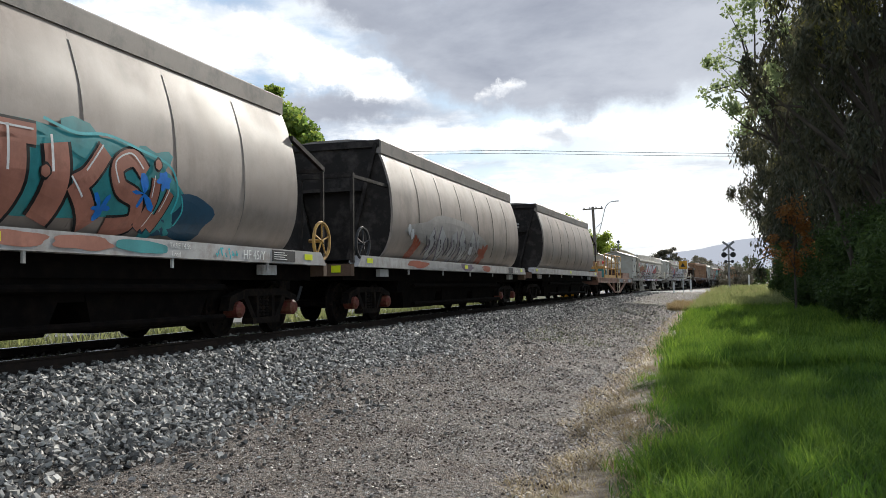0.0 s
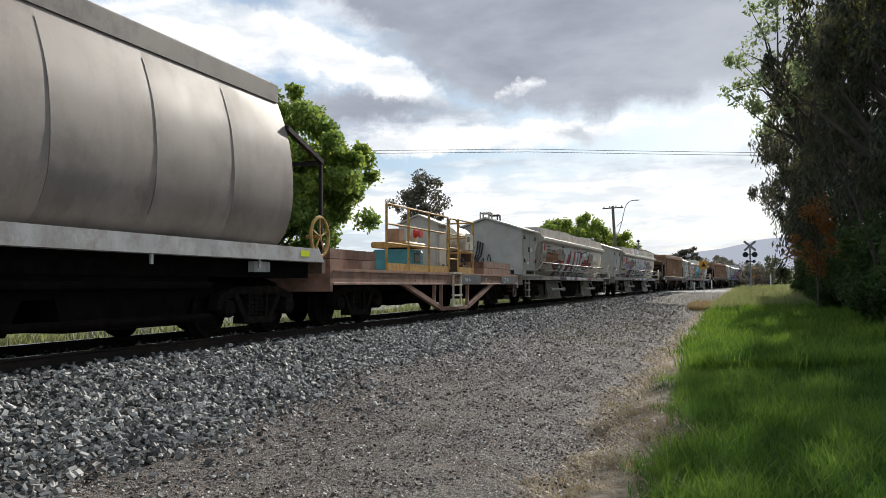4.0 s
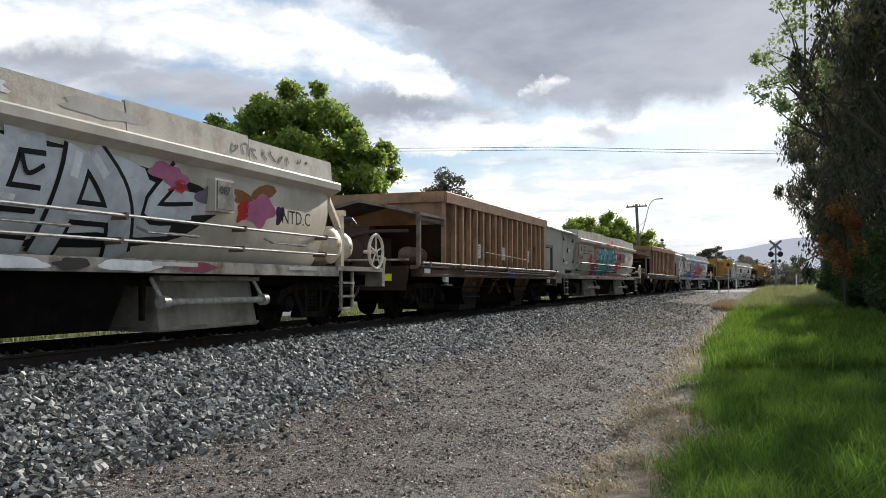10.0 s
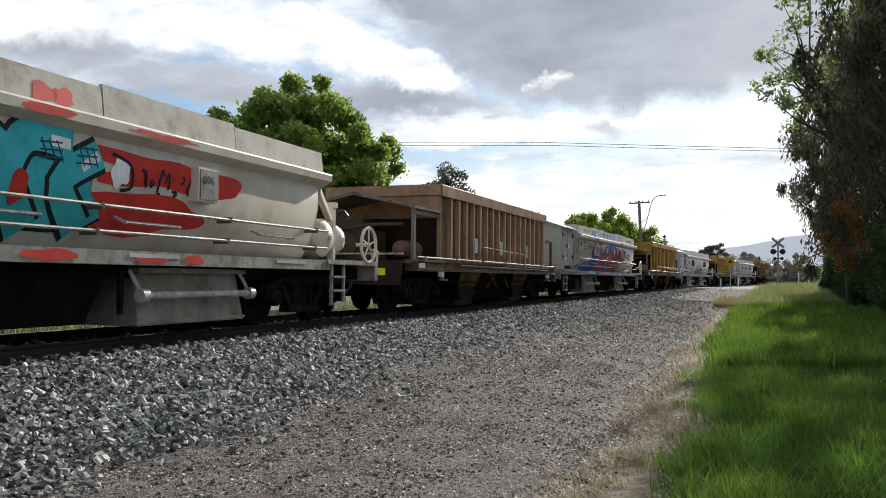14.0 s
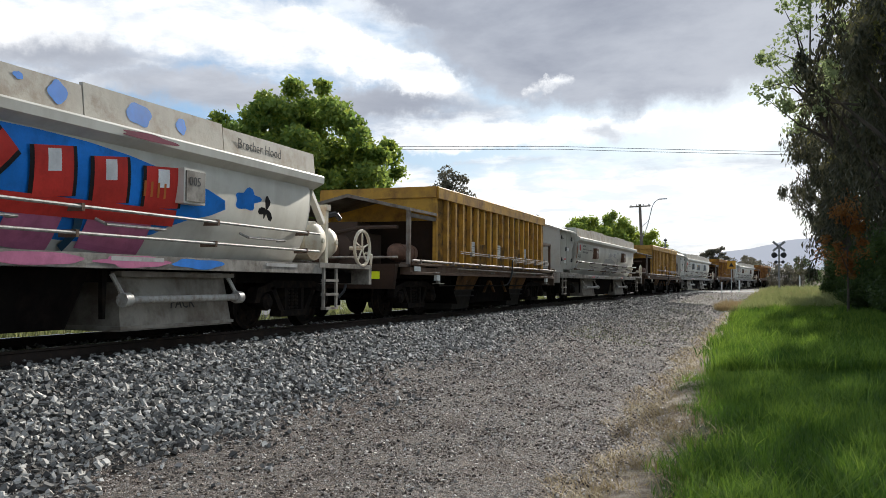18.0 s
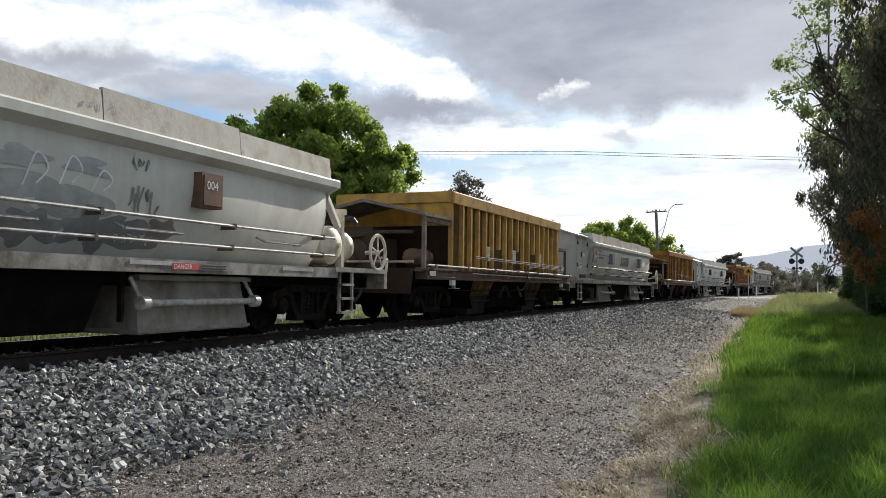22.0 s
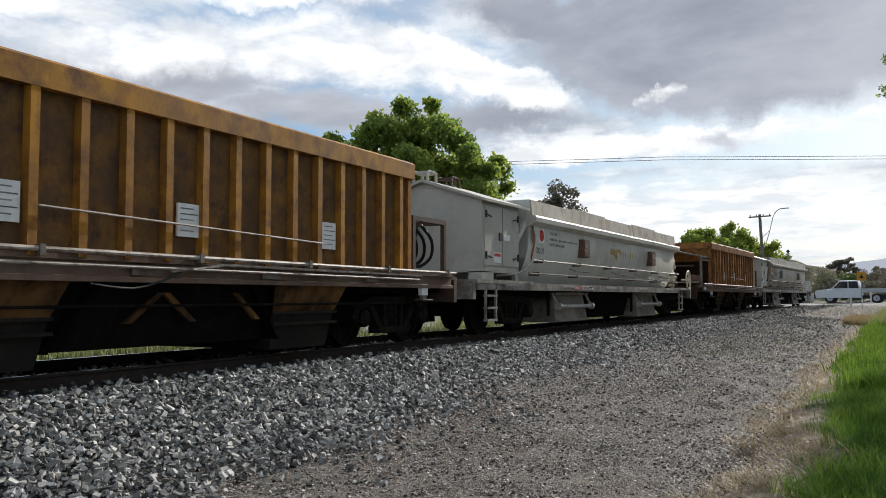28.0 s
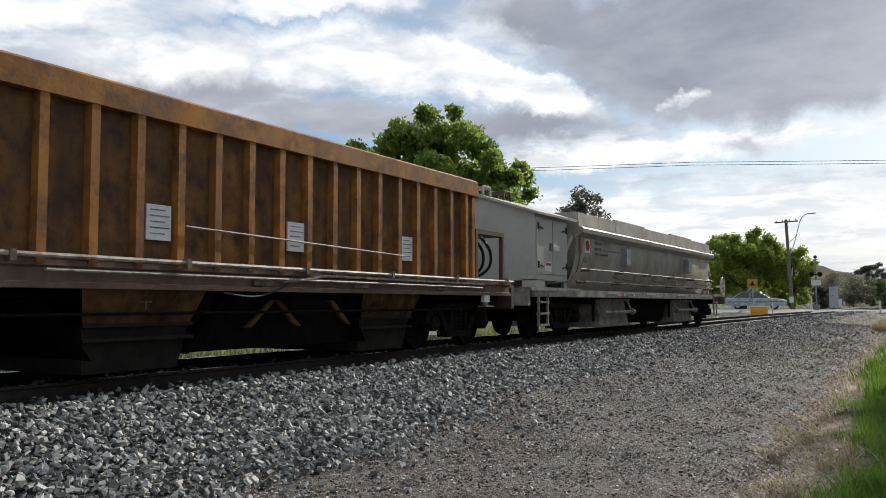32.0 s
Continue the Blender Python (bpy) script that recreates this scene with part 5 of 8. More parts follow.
        for x in (1.36, -1.36):
            part("guard_bar", Geo().box(x - 0.035, x + 0.035, -7.97, -6.0, 2.97, 3.04), M["hopper_end_shade"], w)
        part("guard_bar", Geo().box(-1.4, 1.4, -7.98, -7.89, 2.98, 3.07), M["hopper_end_shade"], w)
        brake_wheel(w, 1.47, -7.66, 1.64, 0.33, M["signal_black"], "black handbrake wheel")
    else:
        for side in (-1, 1):
            part("guard_post", Geo().box(side * 1.39 - 0.03, side * 1.39 + 0.03, 7.40, 7.46, 1.25, 2.98), M["hopper_end_shade"], w, "steel post of the end guard")
            part("guard_brace", Geo().prism([(6.18, 3.30), (6.18, 3.38), (7.46, 3.00), (7.46, 2.92)], "x", *sorted((side * 1.35, side * 1.43))), M["hopper_end_shade"], w)
        part("guard_bar", Geo().box(-1.4, 1.4, 7.40, 7.47, 2.90, 2.98), M["hopper_end_shade"], w)
        brake_wheel(w, 1.46, 7.25, 1.62, 0.34, M["rail_yellow"], "rusty handbrake wheel")
    for y in (-6.50, 5.75):
        make_bogie(w, y)
    couplers(w, -8.2, 7.5)
    return tagged(w, "brown-grey grain hopper wagon with bulging sides", "wagon", "wagons of the train")


TANK_SIDE = curved([(1.00, 0.98), (1.11, 1.12), (1.25, 1.38), (1.35, 1.68), (1.40, 2.02), (1.38, 2.36)], 3)
ZH = 6.42  # half the hopper's length


def make_tank_hopper():
    """A pale ballast regulator hopper: a long tub with curved sides, a shed over one end and air tanks at the other."""
    w = new("tub_wagon")
    for side in (-1, 1):
        rings = [[Vector((side * x * (0.94 if abs(y) > ZH - 0.01 else 1), y, z)) for x, z in TANK_SIDE] + [Vector((side * (x - 0.06), y, z)) for x, z in TANK_SIDE[::-1]] for y in (-ZH, -ZH + 0.14, -2.1, 2.1, ZH - 0.14, ZH)]
        part("tub_side", Geo().loft(rings, True), M["tank_grey"], w, "curved steel side", True)
        g = Geo().prism([(side * 1.33, 2.24), (side * 1.52, 2.335), (side * 1.545, 2.35), (side * 1.55, 2.45), (side * 1.53, 2.475), (side * 1.36, 2.51)], "y", -ZH - 0.08, ZH + 0.08)
        part("ledge", g, M["tank_grey"], w, "projecting ledge along the tub")
        for k in range(5):
            y0 = -ZH + 0.02 + k * 2.568
            zt = 2.85 + (0.02 if k % 2 else -0.02)
            g = Geo().prism([(side * 1.36, 2.48), (side * 1.42, 2.48), (side * 1.38, zt), (side * 1.33, zt)], "y", y0, y0 + 2.55)
            part("coaming_board", g, M["coaming"], w, "worn raised side board")
        part("side_sill", Geo().box(*sorted((side * 1.10, side * 1.46)), -9.15, ZH + 0.2, 0.88, 1.04), M["sill_worn"], w, "chipped grey side sill")
        # handrails along the side, with brackets
        for x, z, y0, y1 in ((1.50, 1.52, -6.55, 6.45), (1.46, 1.24, -6.7, 6.5)):
            part("handrail", Geo().tube((side * x, y0, z), (side * x, y1, z), 0.019, 8), M["pipe_grey"], w, "grey pipe handrail")
            for y in np.linspace(y0 + 0.5, y1 - 0.4, 6):
                part("rail_bracket", Geo().box(*sorted((side * (x - 0.22), side * (x + 0.02))), y - 0.022, y + 0.022, z - 0.045, z + 0.035), M["sill_grime"], w)
        for y in (-3.9, -0.6, 1.6, 4.4):
            part("grab_iron", Geo().pipe([(side * 1.33, y, 1.42), (side * 1.47, y, 1.36), (side * 1.47, y + 1.0, 1.36), (side * 1.33, y + 1.0, 1.36)], 0.02), M["pipe_grey"], w)
        g = Geo().pipe([(side * 1.50, -6.55, 1.52), (side * 1.47, -6.95, 1.30), (side * 1.40, -7.15, 1.22), (side * 1.1, -7.6, 1.18)], 0.024, 8)
        part("bent_pipe", g, M["pipe_grey"], w)
        # boxes let into the side
        for y in (-3.2, 3.1):
            g = Geo().box(*sorted((side * 1.30, side * 1.52)), y - 0.22, y + 0.22, 1.71, 2.15)
            part("side_box", g, M["tank_grey"], w, "small steel box on the side")
            part("box_door", Geo().box(*sorted((side * 1.52, side * 1.54)), y - 0.19, y + 0.19, 1.74, 2.12), M["sill_worn"], w)
        for k in range(5):
            y = -7.9 + k * 3.2
            part("scuffed_plate", Geo().box(*sorted((side * 1.458, side * 1.468)), y, y + 0.9, 0.965, 1.015), M["sill_grey"], w)
    for d in (-1, 1):
        g = Geo().loft([[Vector((-1.36, d * ZH, 2.84)), Vector((-1.38, d * ZH, 2.2)), Vector((-1.28, d * (ZH - 0.1), 1.6)), Vector((-1.0, d * (ZH - 0.5), 1.0))], [Vector((1.36, d * ZH, 2.84)), Vector((1.38, d * ZH, 2.2)), Vector((1.28, d * (ZH - 0.1), 1.6)), Vector((1.0, d * (ZH - 0.5), 1.0))]], False)
        part("tub_end", g, M["tank_grey"], w)
        part("end_beam", Geo().box(-1.38, 1.38, d * ZH - 0.06, d * ZH + 0.06, 2.30, 2.46), M["tank_grey"], w)
        for x in (-1.25, 1.25):
            part("end_brace", Geo().tube((x, d * (ZH + 0.02), 2.34), (x * 0.98, d * (ZH + 0.62), 1.75), 0.07, 4), M["tank_grey"], w)
    part("load", Geo().loft([[Vector((x, y, 2.55 + 0.18 * math.cos(x * 1.1) + 0.05 * math.sin(y * 3 + x * 5))) for x in np.linspace(-1.34, 1.34, 8)] for y in np.linspace(-ZH + 0.05, ZH - 0.05, 24)], False), M["ballast_stone"], w, "grey ballast stones in the tub", True)
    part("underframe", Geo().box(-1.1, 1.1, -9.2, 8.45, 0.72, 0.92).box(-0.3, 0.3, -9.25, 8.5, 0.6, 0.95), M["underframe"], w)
    for y in (-9.26, 8.54):
        part("headstock", Geo().box(-1.45, 1.45, y - 0.06, y + 0.06, 0.70, 1.04), M["sill_worn"], w)
    part("front_deck", Geo().box(-1.48, 1.48, -9.2, -ZH - 0.1, 1.0, 1.07), M["sill_worn"], w, "worn deck under the shed")
    part("rear_deck", Geo().box(-1.48, 1.48, ZH + 0.1, 8.5, 0.98, 1.06), M["sill_worn"], w)
    # chutes with their working pipes
    for y in (-3.5, 3.25):
        g = Geo()
        bot = [(-1.24, y - 1.12, 0.15), (1.24, y - 1.12, 0.15), (1.24, y + 1.12, 0.15), (-1.24, y + 1.12, 0.15)]
        top = [(-1.12, y - 1.06, 0.86), (1.12, y - 1.06, 0.86), (1.12, y + 1.06, 0.86), (-1.12, y + 1.06, 0.86)]
        g.loft([[Vector(p) for p in bot], [Vector(p) for p in top]], True)
        part("chute", g, M["chute_steel"], w, "dull steel ballast chute")
        for z, t_ in ((0.79, 0.06), (0.17, 0.04)):
            part("chute_lip", Geo().box(-1.26, 1.26, y - 1.14, y + 1.14, z, z + t_), M["chute_steel"], w)
        for yy in (y - 1.30, y + 1.30):
            part("chute_hanger", Geo().prism([(yy - 0.04, 0.88), (yy + 0.04, 0.88), (yy + 0.02, 0.30), (yy - 0.02, 0.30)], "x", 1.10, 1.16), M["bogie_steel"], w)
        for side in (-1, 1):
            g = Geo().tube((side * 1.34, y - 1.16, 0.52), (side * 1.34, y + 1.16, 0.52), 0.045, 10)
            for yy in (y - 1.16, y + 1.12):
                g.tube((side * 1.34, yy - 0.06, 0.52), (side * 1.34, yy + 0.06, 0.52), 0.085, 10)
                g.tube((side * 1.34, yy, 0.52), (side * 1.22, yy - 0.1, 0.82), 0.028, 6)
            part("working_shaft", g, M["pipe_grey"], w, "pale steel working shaft", True)
    part("centre_hopper", Geo().loft([[Vector((-1.15, y, 0.92)), Vector((-1.02, y * 0.86, 0.20)), Vector((1.02, y * 0.86, 0.20)), Vector((1.15, y, 0.92))] for y in (-1.85, 1.75)], True), M["underframe"], w, "black centre hopper")
    # shed
    y0, y1, ex = -8.62, -6.9, 1.30
    shed = part("shed", Geo().box(-ex, ex, y0, y1, 1.22, 2.62).prism([(-ex, 2.62), (ex, 2.62), (0, 3.02)], "y", y0, y1), M["shed_grey"], w, "pale grey metal shed with a gable roof")
    g = Geo()
    for side in (-1, 1):
        g.prism([(0, 3.03), (side * 1.42, 2.58), (side * 1.42, 2.63), (0, 3.09)], "y", y0 - 0.10, y1 + 0.35)
    part("shed_roof", g, M["shed_grey"], shed, "folded metal roof")
    for k, y in enumerate((-8.5, -7.5)):
        mat = M["machine_rust"] if k else M["shed_grey"]
        for x in (-0.2, 0.12):
            part("lifting_eye", Geo().bent([(x, y - 0.16, 2.98), (x, y - 0.16, 3.22), (x, y, 3.245), (x, y + 0.16, 3.22), (x, y + 0.16, 2.98)], 0.03), mat, shed, "bent steel lifting eye")
        part("eye_plate", Geo().box(-0.2, 0.12, y - 0.17, y + 0.17, 3.2, 3.25), mat, shed)
    for side in (-1, 1):
        for ya, yb in ((y0 + 0.06, y0 + 0.86), (y0 + 0.90, y1 - 0.04)):
            door = part("shed_door", Geo().box(*sorted((side * ex, side * (ex + 0.025))), ya, yb, 1.36, 2.52), M["shed_grey"], shed, "grey sheet metal door")
        for z in (1.55, 2.35):
            for yy, dd in ((y0 + 0.10, 1), (y1 - 0.10, -1)):
                part("hinge", Geo().tube((side * (ex + 0.04), yy, z - 0.07), (side * (ex + 0.04), yy, z + 0.07), 0.022, 6).tube((side * (ex + 0.04), yy, z), (side * (ex + 0.04), yy + dd * 0.24, z - 0.04), 0.014, 5), M["signal_black"], shed)
        part("latch", Geo().box(*sorted((side * (ex + 0.025), side * (ex + 0.05))), y0 + 0.70, y0 + 0.84, 1.86, 2.02), M["signal_black"], shed)
        part("notice", Geo().box(*sorted((side * (ex + 0.026), side * (ex + 0.03))), y0 + 0.94, y0 + 1.24, 1.88, 2.0), M["white_paint"], shed)
        part("notice", Geo().box(*sorted((side * (ex + 0.026), side * (ex + 0.03))), y0 + 0.46, y0 + 0.78, 1.42, 1.62), M["white_paint"], shed)
        part("notice_band", Geo().box(*sorted((side * (ex + 0.031), side * (ex + 0.034))), y0 + 0.48, y0 + 0.76, 1.54, 1.60), M["danger_red"], shed)
        g = Geo().box(*sorted((side * (ex - 0.3), side * ex)), y0, y0 + 0.5, 0.98, 1.24).box(*sorted((side * (ex - 0.08), side * ex)), y1 - 0.16, y1, 0.98, 1.24).box(*sorted((side * (ex - 0.9), side * (ex - 0.5))), y0 + 0.5, y1, 0.98, 1.22)
        part("shed_leg", g, M["shed_grey"], shed)
    for k in range(3):
        a_, b_ = -1.20 + k * 0.05, -0.30 + k * 0.09
        pts = [(a_, y0 - 0.03, 2.20 - 0.05 * k), (a_ + 0.08, y0 - 0.16, 1.80), (a_ + 0.32, y0 - 0.22, 1.46 + 0.03 * k), (b_ - 0.20, y0 - 0.20, 1.47 + 0.02 * k), (b_ - 0.03, y0 - 0.14, 1.80), (b_, y0 - 0.03, 2.26 - 0.04 * k)]
        part("hose", Geo().bent(pts, 0.026), M["black_rubber"], shed, "loop of black rubber hose")
    part("end_post", Geo().box(-1.42, -1.30, y0 - 0.10, y0 + 0.02, 1.0, 2.4), M["shed_grey"], w)
    # air tanks and brake wheel at the tail
    for x, y, r in ((0.55, 7.15, 0.34), (0.45, 7.85, 0.27), (-0.4, 7.5, 0.34)):
        g = Geo().turned([(x - 0.62, 0.04), (x - 0.58, r * 0.7), (x - 0.48, r), (x + 0.48, r), (x + 0.58, r * 0.7), (x + 0.62, 0.04), (x + 0.66, 0.04)], "x", 16, Matrix.Translation((0, y, 1.45)))
        part("air_tank", g, M["cream"], w, "cream air tank with rust stains", True)
    part("tank_post", Geo().box(0.98, 1.10, 7.42, 7.52, 0.98, 2.05).box(0.95, 1.13, 7.40, 7.54, 2.0, 2.1), M["cream"], w)
    part("stand_pipe", Geo().pipe([(0.6, 8.0, 1.7), (0.75, 8.05, 1.95), (0.9, 8.2, 2.0), (0.95, 8.28, 1.9)], 0.05), M["black_rubber"], w)
    brake_wheel(w, 1.46, 8.16, 1.36, 0.32, M["cream"], "cream handbrake wheel")
    part("end_rail", Geo().pipe([(1.42, 8.6, 0.95), (1.42, 8.66, 1.25), (1.42, 8.4, 1.28)], 0.025), M["cream"], w)
    ladder(w, -8.55, 0.28, 0.98, M["sill_worn"], 1.44)
    ladder(w, 6.95, 0.28, 0.98, M["sill_worn"], 1.44)
    for y in (-6.9, 6.3):
        make_bogie(w, y)
    couplers(w, -9.32, 8.6)
    return tagged(w, "pale grey ballast hopper wagon with a metal shed", "wagon", "wagons of the train")


BH = 4.76  # half the box's length


def make_box_hopper(cut=()):
    """A ballast box wagon: ribbed box, canopied platform in front, sloping sheets below."""
    w = new("box_wagon")
    for side in (-1, 1):
        part("box_side", Geo().prism([(side * 1.36, 1.10), (side * 1.40, 1.10), (side * 1.40, 2.70), (side * 1.36, 2.70)], "y", -BH, BH), M["panel_yellow"], w, "rust-streaked side sheet")
        part("top_rim", Geo().prism([(side * 1.34, 2.62), (side * 1.51, 2.62), (side * 1.51, 2.86), (side * 1.47, 2.89), (side * 1.34, 2.89)], "y", -BH - 0.02, BH + 0.02), M["ballast_yellow"], w, "broad painted top rim")
        for k in range(17):
            y = -4.17 + 0.5345 * k
            short = side > 0 and k in cut
            g = Geo().box(*sorted((side * 1.38, side * 1.50)), y - 0.048, y + 0.048, 1.72 if short else 1.12, 2.64, None, 0.0)
            part("rib", g, M["ballast_yellow"], w)
        for y in (-BH - 0.02, BH - 0.08):
            part("corner_post", Geo().box(*sorted((side * 1.36, side * 1.45)), y, y + 0.10, 1.1, 2.64), M["ballast_yellow"], w)
        part("side_sill", Geo().prism([(side * 1.20, 0.90), (side * 1.48, 0.90), (side * 1.48, 0.95), (side * 1.44, 0.96), (side * 1.44, 1.08), (side * 1.48, 1.10), (side * 1.48, 1.15), (side * 1.20, 1.15)], "y", -6.2, 6.2), M["sill_grime"], w, "grimy channel side sill")
        part("side_pipe", Geo().tube((side * 1.53, -6.3, 1.19), (side * 1.53, 6.2, 1.16), 0.024, 8), M["pipe_grey"], w, "pale pipe along the sill")
        if cut:
            for k in range(4):
                part("side_pipe", Geo().tube((side * 1.53, (-3.4, -3.4, 1.2, 1.2)[k], 1.47 - k * 0.042), (side * 1.53, 5.2, 1.44 - k * 0.042), 0.011, 6), M["pipe_grey"], w)
            for y in (-2.6, -1.2, 1.3, 2.4, 3.5, 4.7):
                part("pipe_clip", Geo().box(*sorted((side * 1.49, side * 1.55)), y - 0.02, y + 0.02, 1.28 if y > 1 else 1.38, 1.49), M["sill_worn"], w)
            part("side_cable", Geo().bent([(side * 1.50, 1.2, 1.40), (side * 1.55, 0.92, 1.34), (side * 1.55, 0.86, 1.05), (side * 1.50, 0.70, 0.74), (side * 1.42, 0.45, 0.66)], 0.022), M["black_rubber"], w, "black hose over the sill")
        else:
            part("side_pipe", Geo().tube((side * 1.53, -2.0, 1.56), (side * 1.53, 2.3, 1.46), 0.012, 6), M["pipe_grey"], w)
            part("side_pipe", Geo().pipe([(side * 1.50, -0.4, 1.02), (side * 1.52, 0.0, 1.06), (side * 1.52, 0.4, 1.11), (side * 1.52, 5.0, 1.09)], 0.018), M["pipe_grey"], w)
            part("side_cable", Geo().bent([(side * 1.49, -1.4, 0.88), (side * 1.49, -0.9, 0.84), (side * 1.49, -0.5, 0.92), (side * 1.50, -0.2, 1.04)], 0.012), M["black_rubber"], w)
        for y in (-2.54, -0.36, 2.26):
            part("label_plate", Geo().box(*sorted((side * 1.42, side * 1.445)), y + 0.10, y + 0.42, 1.40, 1.76), M["white_paint"], w, "white printed notice plate")
            for k in range(5):
                part("print_line", Geo().box(*sorted((side * 1.446, side * 1.449)), y + 0.14, y + (0.40 if k % 2 else 0.34), 1.70 - k * 0.06, 1.712 - k * 0.06), M["sill_worn"], w)
        for y in (-4.78, 5.1):
            part("sill_bracket", Geo().box(*sorted((side * 1.40, side * 1.47)), y, y + 0.2, 0.78, 0.96), M["white_paint"], w)
    part("rear_end_sheet", Geo().box(-1.38, 1.38, BH - 0.04, BH, 1.1, 2.7), M["panel_yellow"], w)
    # below the canopy the sheet's colour includes the shade, above it the plain paint
    part("front_end_sheet", Geo().loft([[Vector((-1.38, -BH, 2.7)), Vector((-1.38, -BH, 2.2)), Vector((-1.38, -BH + 0.25, 1.1))], [Vector((1.38, -BH, 2.7)), Vector((1.38, -BH, 2.2)), Vector((1.38, -BH + 0.25, 1.1))]], False), M["platform_grime_shade"], w, "grimy end sheet darkened with the canopy's shade")
    part("upper_end_sheet", Geo().box(-1.38, 1.38, -BH - 0.02, -BH - 0.004, 2.12, 2.66), M["ballast_yellow"], w, "painted end sheet above the canopy")
    for d in (-1, 1):
        part("end_rim", Geo().box(-1.46, 1.46, d * BH - 0.08, d * BH + 0.06, 2.64, 2.885), M["ballast_yellow"], w)
    part("load", Geo().loft([[Vector((x, y, 2.5 + 0.1 * math.cos(x * 1.1) + 0.05 * math.sin(y * 3 + x * 5))) for x in np.linspace(-1.35, 1.35, 8)] for y in np.linspace(-BH + 0.05, BH - 0.05, 20)], False), M["ballast_stone"], w, "ballast stones in the box", True)
    part("underframe", Geo().box(-1.15, 1.15, -6.7, 6.3, 0.82, 1.05).box(-0.3, 0.3, -6.8, 6.35, 0.66, 1.0), M["underframe"], w)
    part("front_deck", Geo().box(-1.44, 1.44, -6.8, -BH + 0.1, 1.05, 1.11), M["platform_grime_shade"], w)
    part("rear_deck", Geo().box(-1.44, 1.44, BH - 0.1, 6.35, 1.05, 1.11), M["machine_rust"], w)
    g = Geo().prism([(-1.42, 0.98), (-1.36, 0.60), (1.36, 0.60), (1.42, 0.98), (1.42, 1.10), (-1.42, 1.10)], "y", -6.92, -6.80)
    part("headstock", g, M["platform_grime_shade"], w, "rusty front headstock")
    part("headstock", Geo().box(-1.42, 1.42, 6.35, 6.46, 0.66, 1.10), M["machine_rust"], w)
    part("reflector", Geo().box(0.75, 1.08, -6.935, -6.925, 0.80, 0.95), M["reflector"], w, "bright yellow reflector")
    part("hand_hole", Geo().tube((0.2, -6.93, 0.85), (0.2, -6.91, 0.85), 0.12, 12), M["black_rubber"], w)
    # canopy
    g = Geo()
    for side in (-1, 1):
        g.prism([(0, 2.54), (side * 1.46, 2.22), (side * 1.46, 2.28), (0, 2.61)], "y", -6.30, -BH - 0.02)
    part("canopy", g, M["canopy_grey"], w, "shallow gabled steel canopy")
    for side in (-1, 1):
        part("canopy_post", Geo().box(*sorted((side * 1.36, side * 1.44)), -6.26, -6.18, 1.1, 2.24), M["canopy_grey"], w)
        part("side_beam", Geo().box(*sorted((side * 1.38, side * 1.44)), -6.2, -BH, 2.10, 2.18), M["canopy_grey"], w)
    part("end_rail", Geo().tube((1.44, -6.85, 1.24), (-1.44, -6.85, 1.24), 0.025), M["pipe_grey"], w)
    for x, y, r, nm in ((1.05, -5.72, 0.19, "air_tank"), (-0.6, -6.0, 0.26, "air_tank")):
        g = Geo().turned([(y - 0.55, 0.03), (y - 0.5, r * 0.75), (y - 0.4, r), (y + 0.4, r), (y + 0.5, r * 0.75), (y + 0.55, 0.03)], "y", 14, Matrix.Translation((x, 0, 1.36)))
        for yy in (y - 0.25, y + 0.25):
            g.turned([(yy - 0.03, r + 0.012), (yy + 0.03, r + 0.012)], "y", 14, Matrix.Translation((x, 0, 1.36)))
        part(nm, g, M["tank_rust"], w, "rusty air tank", True)
    part("engine_block", Geo().box(-0.9, 0.2, -5.9, -5.0, 1.1, 1.8).box(-0.7, 0.0, -5.8, -5.2, 1.8, 2.05).tube((-0.3, -5.95, 1.5), (-0.3, -5.85, 1.5), 0.25, 14), M["machine_rust"], w, "oily engine under the canopy")
    part("cross_pipe", Geo().pipe([(1.1, -6.1, 1.9), (0.2, -6.1, 1.9), (-0.8, -5.9, 1.75)], 0.04), M["machine_rust"], w)
    # two hopper chutes, each a sloping sheet over a lip and a black outlet
    for y in (-2.30, 2.30):
        for side in (-1, 1):
            g = Geo().loft([[Vector((side * 1.38, y - 0.82, 0.98)), Vector((side * 1.22, y - 0.68, 0.56)), Vector((side * 1.19, y - 0.68, 0.56))], [Vector((side * 1.38, y + 0.82, 0.98)), Vector((side * 1.22, y + 0.68, 0.56)), Vector((side * 1.19, y + 0.68, 0.56))]], False)
            part("hopper_sheet", g, M["chute_grime"], w, "sloping hopper sheet stained with rust")
            for z in (0.53, 0.39):
                part("chute_lip", Geo().box(*sorted((side * 1.14, side * 1.25)), y - 0.70, y + 0.70, z, z + 0.035), M["chute_black"], w)
            part("chute_mark", Geo().box(*sorted((side * 1.300, side * 1.306)), y - 0.08, y + 0.08, 0.772, 0.782).box(*sorted((side * 1.300, side * 1.306)), y - 0.006, y + 0.006, 0.70, 0.85), M["canopy_grey"], w) if y < 0 and side > 0 else None
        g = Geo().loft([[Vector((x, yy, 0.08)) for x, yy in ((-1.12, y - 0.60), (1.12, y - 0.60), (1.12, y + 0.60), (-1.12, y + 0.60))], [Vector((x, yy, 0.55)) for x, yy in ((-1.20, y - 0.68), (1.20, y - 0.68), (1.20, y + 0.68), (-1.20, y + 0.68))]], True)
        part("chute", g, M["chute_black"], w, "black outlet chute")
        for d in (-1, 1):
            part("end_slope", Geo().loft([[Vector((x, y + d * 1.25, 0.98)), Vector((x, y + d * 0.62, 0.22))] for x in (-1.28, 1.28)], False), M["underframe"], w)
